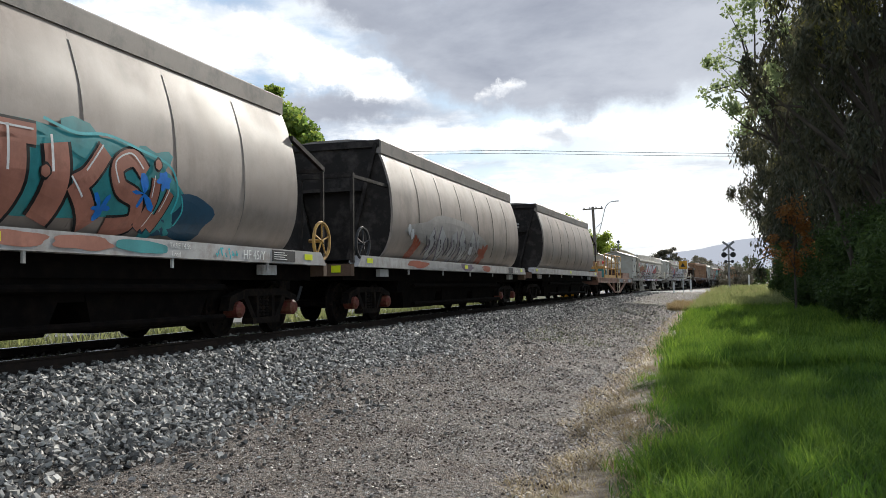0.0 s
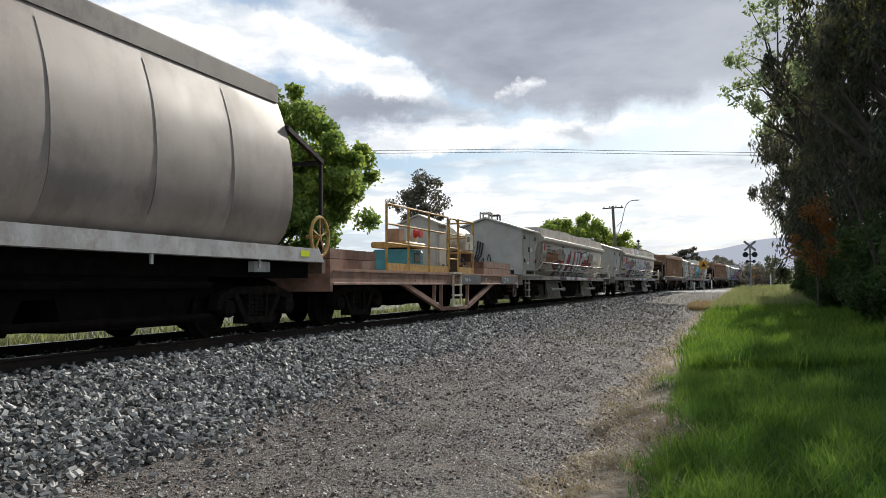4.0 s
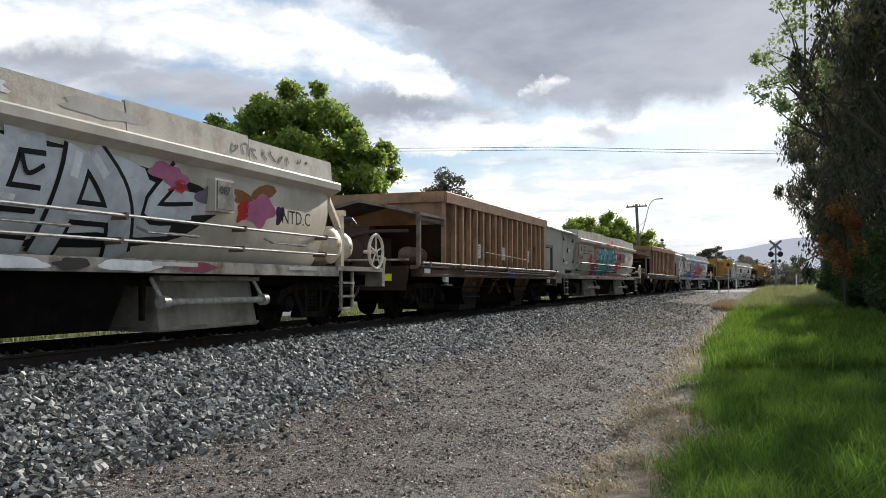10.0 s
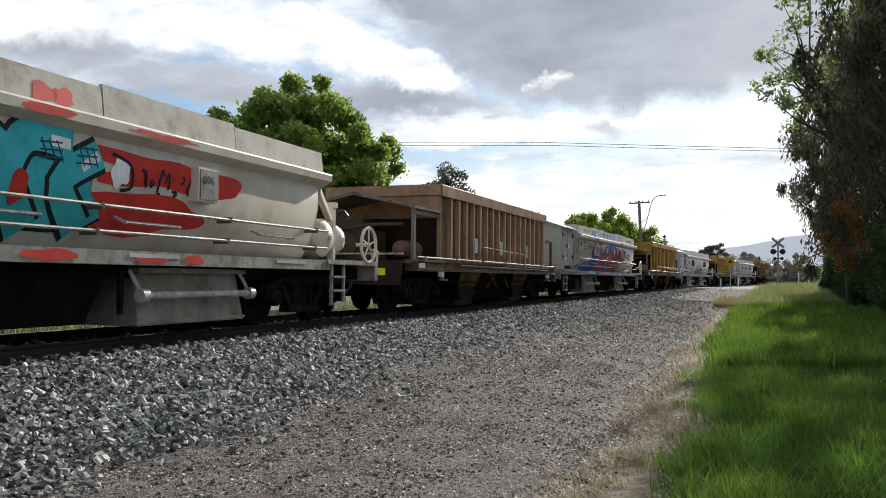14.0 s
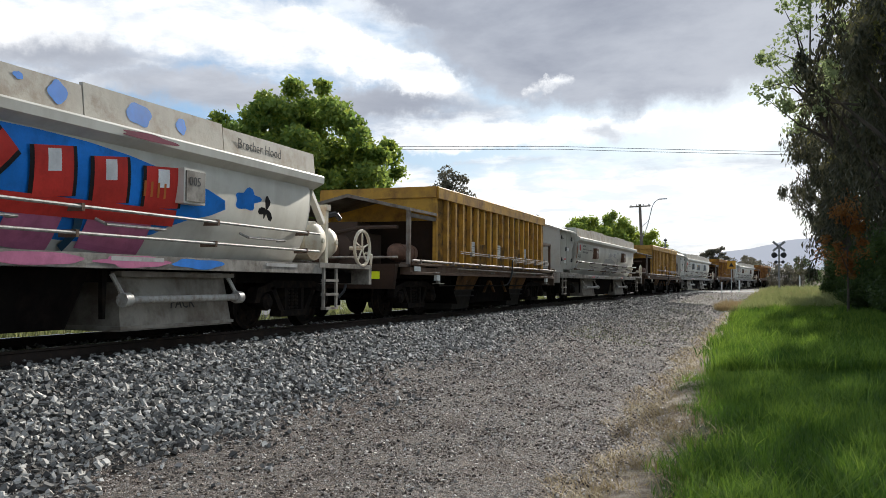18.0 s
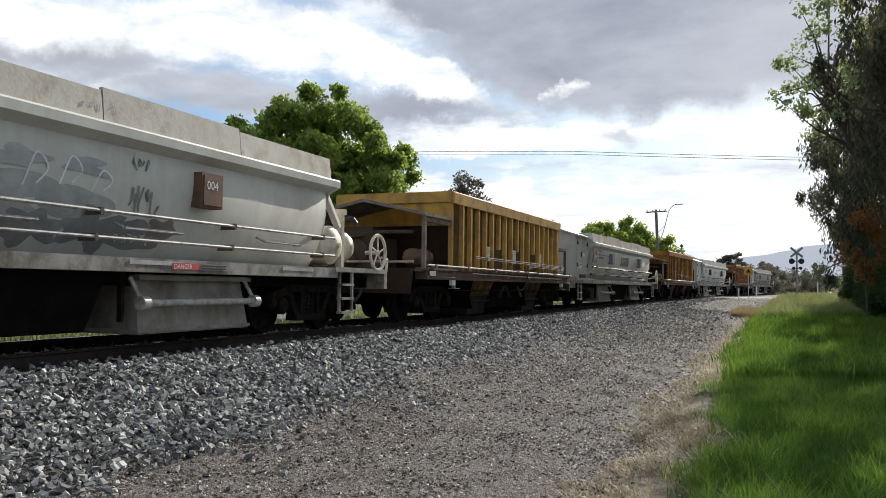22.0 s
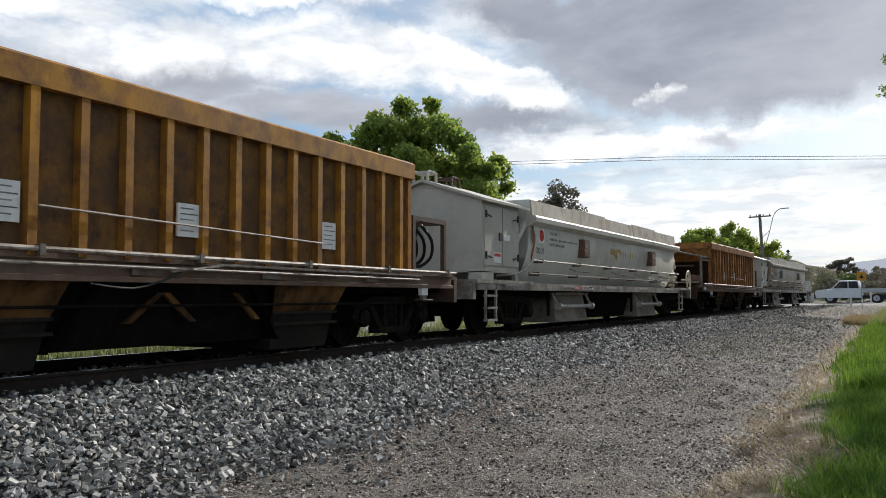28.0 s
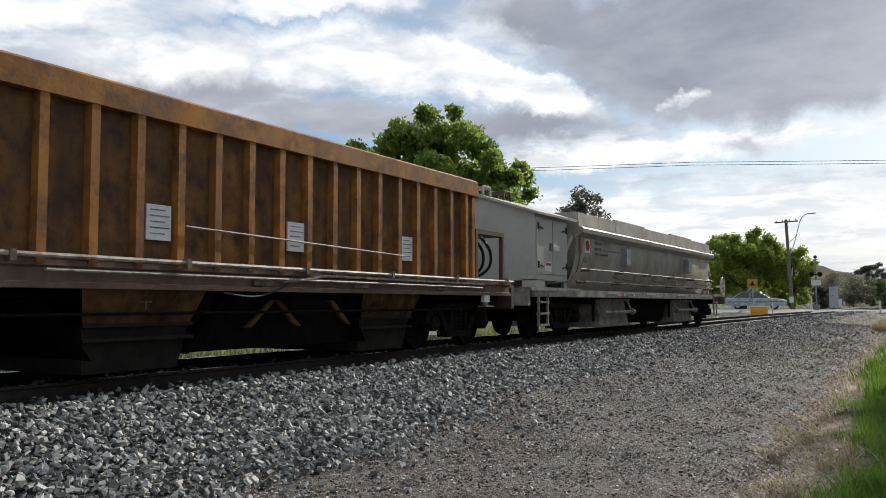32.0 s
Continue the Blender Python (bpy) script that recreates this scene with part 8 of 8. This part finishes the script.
scribble(w, coaming_x, 0.9, 2.66, 0.6, 0.16, 4, P["dull_grey"], 283, 0.005, 0.014)
part("danger_plate", Geo().box(1.470, 1.474, 2.42, 2.92, 0.92, 1.00), M["danger_red"], w)
part("notice_plate", Geo().box(1.470, 1.474, 2.95, 3.55, 0.92, 1.00), M["sill_worn"], w)
letters("DANGER", 0.085, on_side(1.475, 2.45, 0.93), M["white_paint"], w)
for z in (0.935, 0.970):
    part("print_line", Geo().box(1.475, 1.477, 2.98, 3.50, z, z + 0.018), M["letter_black"], w)
w = TUBS[6]
stroke(w, tub_x, [(-0.9, 1.98), (-0.5, 1.96), (-0.25, 1.80)], 0.16, P["ochre"], 0.007)
stroke(w, tub_x, [(-0.45, 1.98), (-0.1, 2.02), (0.1, 1.9)], 0.10, P["ochre"], 0.009)
for k in range(6):
    stroke(w, tub_x, [(0.25 + k * 0.24, 2.0), (0.32 + k * 0.24, 1.86)], 0.06, P["ochre"], 0.007)
w = TUBS[5]  # worn patch of an old sign: dark ground, an orange wedge and pale bars
part("old_sign", Geo().loft([[Vector((tub_x(z) + 0.006, y, z)) for z in (1.70, 1.9, 2.10)] for y in (-1.05, 0.75)], False), P["patch"], w, "worn dark grey painted panel")
stroke(w, tub_x, [(-1.0, 2.04), (-0.62, 2.02), (-0.45, 1.90)], 0.14, P["ochre"], 0.009)
stroke(w, tub_x, [(-0.72, 1.98), (-0.62, 1.80)], 0.08, P["pale"], 0.011)
for k in range(7):
    stroke(w, tub_x, [(-0.28 + k * 0.14, 2.04), (-0.27 + k * 0.14, 1.92)], 0.07, P["pale" if k < 3 else "ochre"], 0.010)
# tag on the first shed's front and the flat wagon's writing
shed0 = TUBS[0].children[[c.name.split(".")[0] for c in TUBS[0].children].index("shed")]
rng = np.random.default_rng(8)
for k in range(5):
    g = Geo().bent([(-0.95 + k * 0.24 + rng.uniform(0, 0.2), -8.63, 1.62 + rng.uniform(-0.22, 0.3)) for _ in range(4)], 0.016, 4)
    part("sprayed_line", g, P["black"], shed0)
w = flat
part("dark_panel", Geo().box(1.482, 1.485, 0.75, 2.45, 0.80, 1.03), P["patch"], w)
letters("TARE   27 t", 0.105, on_side(1.487, 1.0, 0.87), M["white_paint"], w)
part("dark_panel", Geo().box(1.482, 1.485, 4.65, 6.3, 0.80, 1.03), P["patch"], w)
letters("ZP  IV", 0.20, on_side(1.487, 4.95, 0.84), M["white_paint"], w)
letters("n", 0.22, on_side(1.487, 2.95, 0.86), M["white_paint"], w)
letters("201", 0.2, on_side(1.412, 1.42, 1.94), M["letter_black"], w)
letters("A", 0.2, on_side(1.412, 1.56, 1.75), M["letter_black"], w)

# ---- the crossing and what stands beyond the track ----
def at_angle(az, dist, z):
    x, y = polar(az, dist)
    return Vector((x, y, z))


def lamp_pair(ob, y, z, lit, reach=0.30, r=0.19):
    part("lamp_bar", Geo().box(-reach, reach, y - 0.03, y + 0.03, z - 0.03, z + 0.03), M["signal_black"], ob)
    for x in (-reach, reach):
        part("lamp_board", Geo().turned([(y - 0.05, 0.0), (y - 0.05, r), (y - 0.02, r), (y - 0.02, 0.0)], "y", 20, Matrix.Translation((x, 0, z))), M["signal_black"], ob)
        part("lamp_hood", Geo().turned([(y - 0.30, r * 0.6), (y - 0.05, r * 0.6), (y - 0.05, r * 0.5), (y - 0.30, r * 0.5)], "y", 14, Matrix.Translation((x, 0, z))), M["signal_black"], ob)
        part("lens", Geo().turned([(y - 0.08, 0.0), (y - 0.08, r * 0.45), (y - 0.06, r * 0.5)], "y", 14, Matrix.Translation((x, 0, z))), M["lamp_red"] if lit else M["danger_red"], ob, "red signal lens")


def make_signal(p, turn, cross, top, light, lit):
    ob = new("crossing_signal")
    ob.matrix_basis = Matrix.Translation(p) @ Matrix.Rotation(radians(turn), 4, "Z")
    part("mast", Geo().tube((0, 0, -0.3), (0, 0, top), 0.06, 10), M["mast_grey"], ob)
    part("mast_base", Geo().box(-0.2, 0.2, -0.2, 0.2, -0.1, 0.35), M["mast_grey"], ob)
    lamp_pair(ob, -0.1, light, lit)
    if cross:
        lamp_pair(ob, 0.25, light - 0.48, False, 0.22, 0.11)
        for a_ in (-40, 40):
            m = Matrix.Translation((0, -0.09, top - 0.1)) @ Matrix.Rotation(radians(a_), 4, "Y")
            part("crossbuck_board", Geo().box(-0.50, 0.50, -0.012, 0.012, -0.075, 0.075, m), M["mast_grey"], ob, "back of a crossbuck board")
    else:
        part("bell", Geo().turned([(top, 0.05), (top + 0.03, 0.14), (top + 0.12, 0.14), (top + 0.2, 0.05), (top + 0.24, 0.0)], "z", 14), M["signal_black"], ob)
        part("sign_plate", Geo().box(-0.34, 0.34, -0.09, -0.07, light - 0.85, light - 0.45), M["white_paint"], ob)
    tagged(ob, "level crossing signal with " + ("crossbuck and dark lamps" if cross else "red lamps and bell") + " on a steel mast", "signal", "crossing signals")


make_signal(at_angle(5.27, 62, 1.0), 180, True, 3.32, 2.62, False)
make_signal(at_angle(-1.66, 72, 1.15), 0, False, 3.95, 2.68, True)

pole = new("power_pole")
pole.matrix_basis = Matrix.Translation(at_angle(-3.05, 84, 1.1)) @ Matrix.Rotation(radians(-2.4), 4, "Y")
part("shaft", Geo().tube((0, 0, -0.4), (0, 0, 8.2), 0.17, 12, 0.13), M["wood_pole"], pole, smooth=True)
for z in (7.85, 8.0):
    part("cross_arm", Geo().box(-1.0, 1.0, -0.06 + (z - 7.85), 0.06 + (z - 7.85), z - 0.06, z + 0.06) if z > 7.9 else Geo().box(-0.06, 0.06, -0.9, 0.9, z - 0.06, z + 0.06), M["wood_pole"], pole)
for x in (-0.85, -0.3, 0.3, 0.85):
    part("insulator", Geo().turned([(8.06, 0.03), (8.1, 0.06), (8.16, 0.06), (8.22, 0.02)], "z", 8, Matrix.Translation((x, 0.15, 0))), M["concrete"], pole)
part("lamp_arm", Geo().bent([(0.1, 0, 4.9), (0.55, 0, 5.9), (0.95, 0, 7.2), (1.2, 0, 8.0), (1.55, 0, 8.45), (1.95, 0, 8.6)], 0.04), M["galv"], pole)
part("arm_stay", Geo().tube((0.12, 0, 6.0), (0.9, 0, 6.75), 0.025, 6), M["galv"], pole)
part("lantern", Geo().loft([[Vector((1.8 + dx, dy, 8.54 + dz)) for dy, dz in ((-0.12 * k, 0), (0.12 * k, 0), (0.12 * k, 0.08), (-0.12 * k, 0.08))] for dx, k in ((0, 0.5), (0.2, 1), (0.6, 1), (0.75, 0.4))], True), M["galv"], pole, "street lamp head")
part("base_plate", Geo().box(-0.2, 0.2, -0.2, -0.16, 0.55, 1.1), M["white_paint"], pole)
tagged(pole, "leaning timber power pole with a street lamp", "pole")

# overhead wires across the line
mid, d = Vector((-15.45, 47.55, 0)), Vector((0.951, 0.309, 0))
for dz in (0.0, 0.17):
    for u0, u1 in ((-48, 8), (8, 62)):
        pts = []
        for k in range(13):
            u = u0 + (u1 - u0) * k / 12
            sag = 0.22 * (1 - ((2 * k / 12) - 1) ** 2)
            p = mid + d * u
            pts.append((p.x, p.y, 9.74 - dz - sag))
        tagged(part("overhead_wire", Geo().bent(pts, 0.014, 5), M["wire"], None), "thin black overhead wire", "wire", "overhead wires")

cab = new("relay_cabinet")
cab.matrix_basis = Matrix.Translation(at_angle(-0.66, 74, 1.2))
part("body", Geo().box(-0.36, 0.30, -0.3, 0.3, 0.05, 1.62), M["galv"], cab)
part("cap", Geo().box(-0.40, 0.34, -0.34, 0.34, 1.62, 1.70), M["galv"], cab)
part("side_box", Geo().box(0.30, 0.55, -0.2, 0.2, 0.05, 0.72), M["white_paint"], cab)
part("notice", Geo().box(-0.22, 0.12, -0.315, -0.302, 0.95, 1.3), M["car_silver"], cab)
tagged(cab, "pale grey signal relay cabinet beside the crossing", "cabinet")


def warning_sign(p, h, turn=0.0):
    ob = new("warning_sign")
    ob.matrix_basis = Matrix.Translation(p) @ Matrix.Rotation(radians(turn), 4, "Z")
    part("post", Geo().tube((0, 0, -0.3), (0, 0, h + 0.2), 0.035, 8), M["galv"], ob)
    part("board", Geo().box(-0.29, 0.29, -0.06, -0.045, h - 0.29, h + 0.29), M["sign_yellow"], ob, "orange-yellow sign board")
    part("symbol", Geo().prism([(-0.16, h - 0.13), (0.16, h - 0.13), (0.0, h + 0.16)], "y", -0.065, -0.061), M["signal_black"], ob)
    tagged(ob, "orange-yellow warning sign on a thin steel post", "sign", "warning signs")


warning_sign(at_angle(-5.35, 55, 0.85), 1.95)
warning_sign(at_angle(2.42, 64, 0.85), 2.15)
bar = new("barrier_block")
bar.matrix_basis = Matrix.Translation(at_angle(-5.0, 54, 0.82)) @ Matrix.Rotation(radians(12), 4, "Z")
part("block", Geo().prism([(-0.24, 0.0), (0.24, 0.0), (0.20, 0.3), (0.1, 0.58), (-0.1, 0.58), (-0.20, 0.3)], "x", -0.47, 0.47), M["orange_plastic"], bar)
tagged(bar, "bright orange plastic traffic barrier", "barrier")
for az_, di, z0, h in ((-4.2, 66, 0.95, 0.7), (-1.95, 74, 1.15, 1.0), (1.83, 62, 0.8, 0.95), (2.9, 70, 1.05, 0.9), (8.2, 60, 1.0, 1.4), (6.45, 66, 1.05, 1.3)):
    ob = part("guide_post", Geo().box(-0.05, 0.05, -0.02, 0.02, -0.2, h), M["white_paint"] if z0 > 0.6 else M["galv"], None)
    ob.matrix_basis = Matrix.Translation(at_angle(az_, di, z0))
    tagged(ob, "plain white roadside guide post", "post", "guide posts")

# steel guard rail beyond the road
fence = new("guard_rail")
fence.matrix_basis = Matrix.Identity(4)
for k in range(30):
    s_ = -6 + 2.0 * k
    part("post", Geo().box(-0.05, 0.05, -0.06, 0.06, -0.2, 0.72), M["galv"], fence, at=along(s_, -21.9, 0.42))
for k in range(29):
    s_ = -5 + 2.0 * k
    g = Geo().prism([(0.05, 0.40), (0.11, 0.46), (0.05, 0.54), (0.11, 0.62), (0.05, 0.70), (0.04, 0.70), (0.09, 0.62), (0.03, 0.54), (0.09, 0.46), (0.04, 0.40)], "y", -1.0, 1.0)
    part("beam", g, M["galv"], fence, at=along(s_, -21.9, 0.42))
tagged(fence, "galvanised steel guard rail along the road", "guard rail")


# ---- vehicles ----
def wheels(car, spots, r):
    for x, y in spots:
        sx = 1 if x > 0 else -1
        wh = part("wheel", Geo().turned([(x - 0.1, 0.0), (x - 0.1, r - 0.03), (x - 0.07, r), (x + 0.07, r), (x + 0.1, r - 0.03), (x + 0.1, 0.0)], "x", 20, Matrix.Translation((0, y, r))), M["tyre"], car, "black tyre", True)
        part("rim", Geo().turned([(x + sx * 0.09, 0.0), (x + sx * 0.115, r * 0.3), (x + sx * 0.105, r * 0.62), (x + sx * 0.09, r * 0.62)], "x", 16, Matrix.Translation((0, y, r))), M["galv"], wh)


def make_ute(load):
    """A white tray-back pickup, its nose to +y."""
    car = new("pickup")
    w = 0.88
    lower = [(2.62, 0.42), (2.66, 0.75), (2.55, 0.98), (1.55, 1.08), (0.95, 1.74), (-0.35, 1.76), (-0.55, 1.10), (-0.58, 0.40)]
    ring = lambda x, k: [Vector((x, y, z if z < 1.0 else z - 0.04 * k)) for y, z in lower]
    part("cab", Geo().loft([ring(-w, 1), ring(-w * 0.86, 0), ring(w * 0.86, 0), ring(w, 1)], True), M["car_white"], car, "white painted cab")
    for sx in (-1, 1):
        part("side_window", Geo().prism([(1.38, 1.14), (0.92, 1.64), (0.35, 1.66), (0.35, 1.14)], "x", *sorted((sx * (w + 0.004), sx * (w - 0.02)))), M["car_glass"], car)
        part("side_window", Geo().prism([(0.28, 1.14), (0.28, 1.66), (-0.32, 1.66), (-0.42, 1.14)], "x", *sorted((sx * (w + 0.004), sx * (w - 0.02)))), M["car_glass"], car)
        part("headlight", Geo().box(*sorted((sx * 0.55, sx * 0.86)), 2.56, 2.66, 0.72, 0.90), M["white_paint"], car)
        part("mirror", Geo().box(*sorted((sx * 0.9, sx * 1.08)), 1.12, 1.24, 1.14, 1.34), M["signal_black"], car)
    part("windscreen", Geo().loft([[Vector((-0.76, 1.50, 1.15)), Vector((-0.68, 1.02, 1.70))], [Vector((0.76, 1.50, 1.15)), Vector((0.68, 1.02, 1.70))]], False), M["car_glass"], car)
    part("bumper", Geo().box(-0.86, 0.86, 2.60, 2.74, 0.36, 0.62), M["signal_black"], car)
    part("tray", Geo().box(-0.92, 0.92, -2.62, -0.64, 0.82, 0.90).box(-0.92, -0.88, -2.62, -0.64, 0.90, 1.14).box(0.88, 0.92, -2.62, -0.64, 0.90, 1.14).box(-0.92, 0.92, -2.62, -2.58, 0.90, 1.14), M["galv"], car, "aluminium tray")
    part("chassis", Geo().box(-0.5, 0.5, -2.5, 2.3, 0.36, 0.60), M["signal_black"], car)
    part("head_board", Geo().box(-0.9, 0.9, -0.70, -0.64, 0.9, 1.7 if load else 1.5), M["galv"] if load else M["signal_black"], car)
    if load:
        g = Geo()
        for x in (-0.88, 0.88):
            for y in (-2.55, -1.6, -0.7):
                g.tube((x, y, 1.1), (x, y, 1.85), 0.025, 6)
            g.tube((x, -2.6, 1.85), (x, 1.2, 1.88), 0.028, 6)
        for y in (-2.55, -1.2, 0.2, 1.15):
            g.tube((-0.88, y, 1.86), (0.88, y, 1.86), 0.025, 6)
        part("ladder_rack", g, M["galv"], car, "tube ladder rack")
        part("tool_box", Geo().box(-0.8, 0.8, -1.5, -0.75, 0.9, 1.35), M["galv"], car)
    wheels(car, ((-0.76, 1.62), (0.76, 1.62), (-0.76, -1.62), (0.76, -1.62)), 0.37)
    return tagged(car, "white tray-back pickup " + ("with a ladder rack" if load else "with an empty tray") + " on the crossing road", "pickup", "road vehicles")


def make_sedan():
    car = new("sedan")
    w = 0.86
    low = [(2.30, 0.34), (2.34, 0.62), (2.1, 0.82), (1.05, 0.93), (-1.55, 0.96), (-2.3, 0.90), (-2.36, 0.60), (-2.3, 0.34)]
    ring = lambda x, k: [Vector((x, y, z - 0.03 * k)) for y, z in low]
    part("body", Geo().loft([ring(-w, 1), ring(-w * 0.9, 0), ring(w * 0.9, 0), ring(w, 1)], True), M["car_silver"], car, "silver painted body")
    part("cabin", Geo().loft([[Vector((sx * k, y, z)) for sx, k, y, z in ((-1, 0.80, 1.05, 0.92), (1, 0.80, 1.05, 0.92), (1, 0.80, -1.75, 0.94), (-1, 0.80, -1.75, 0.94))], [Vector((sx * 0.64, y, 1.40)) for sx, y in ((-1, 0.28), (1, 0.28), (1, -1.05), (-1, -1.05))]], True), M["car_glass"], car, "dark windows")
    part("roof", Geo().box(-0.64, 0.64, -1.08, 0.30, 1.385, 1.43), M["car_silver"], car)
    for sx in (-1, 1):
        for ya, yb in ((1.05, 0.28), (-0.42, -0.40), (-1.75, -1.05)):
            part("pillar", Geo().tube((sx * 0.80, ya, 0.93), (sx * 0.645, yb, 1.41), 0.035, 6), M["car_silver"], car)
        part("headlight", Geo().box(*sorted((sx * 0.5, sx * 0.82)), 2.24, 2.34, 0.62, 0.76), M["white_paint"], car)
        part("tail_light", Geo().box(*sorted((sx * 0.5, sx * 0.82)), -2.37, -2.30, 0.66, 0.84), M["danger_red"], car)
        part("side_strip", Geo().box(*sorted((sx * 0.85, sx * 0.875)), -2.1, 2.1, 0.58, 0.64), M["signal_black"], car)
    part("boot_spoiler", Geo().box(-0.6, 0.6, -2.25, -2.1, 0.98, 1.02), M["car_silver"], car)
    wheels(car, ((-0.74, 1.42), (0.74, 1.42), (-0.74, -1.35), (0.74, -1.35)), 0.32)
    return tagged(car, "silver four-door sedan on the crossing road", "car", "road vehicles")


UTE, WORK_UTE, SEDAN = make_ute(False), make_ute(True), make_sedan()


# ---- what moves ----
def travel(t):
    """How far along the line the first tub's front corner is at t seconds."""
    u = (t - 16.0) / 16.0
    early = 0.065 * max(0.0, 5.5 - t) ** 2
    return -68.379 - 132.258 * u + 1.811 * u ** 2 + 2.277 * u ** 3 - 0.565 * u ** 4 + early


def motions():
    times = [0.5 * k for k in range(12)] + [float(t) for t in range(6, 33)]
    total = travel(0.0) - travel(32.0)
    # moments at which the wheels have turned by another 80 degrees
    step, t, turns = radians(80) * WHEEL_R, 0.0, [(0.0, 0.0)]
    while True:
        v = (travel(t) - travel(t + 0.01)) / 0.01
        t += step / v
        if t >= 32.0:
            break
        turns.append((t, (travel(0.0) - travel(t)) / WHEEL_R))
    turns.append((32.0, total / WHEEL_R))
    for wagon, behind in TRAIN:
        walk(wagon, [(t, along(travel(t) + behind, TRACK, RAIL + grade(travel(t) + behind))) for t in times])
        for bogie in wagon.children:
            for wheel in bogie.children:
                if wheel.name.startswith("wheelset"):
                    y = wheel.matrix_basis.translation.y
                    walk(wheel, [(t, Matrix.Translation((0, y, WHEEL_R)) @ Matrix.Rotation(a_, 4, "X")) for t, a_ in turns])
    # road vehicles: seconds and the direction in which they are seen, at the given distance
    def drive(car, rows, dist, nose, z):
        walk(car, [(t, Matrix.Translation(at_angle(az, dist, z)) @ Matrix.Rotation(radians(-az + nose), 4, "Z")) for t, az in rows])

    drive(UTE, [(0.0, 90.0), (20.0, 40.0), (25.5, 11.2), (27.5, 3.75), (28.0, 2.0), (28.3, 0.90), (28.6, -0.65), (28.9, -2.0), (29.6, -5.0), (32.0, -15.0)], 73, 84, 1.13)
    drive(WORK_UTE, [(0.0, -75.0), (20.0, -36.0), (27.5, -6.6), (29.2, -1.2), (29.5, -0.24), (29.8, 0.9), (30.1, 2.2), (30.6, 4.0), (32.0, 9.4)], 76, -88, 1.13)
    drive(SEDAN, [(0.0, -88.0), (20.0, -54.0), (29.0, -17.0), (31.6, -6.88), (31.9, -5.62), (32.0, -5.18)], 74, -92, 1.10)


motions()
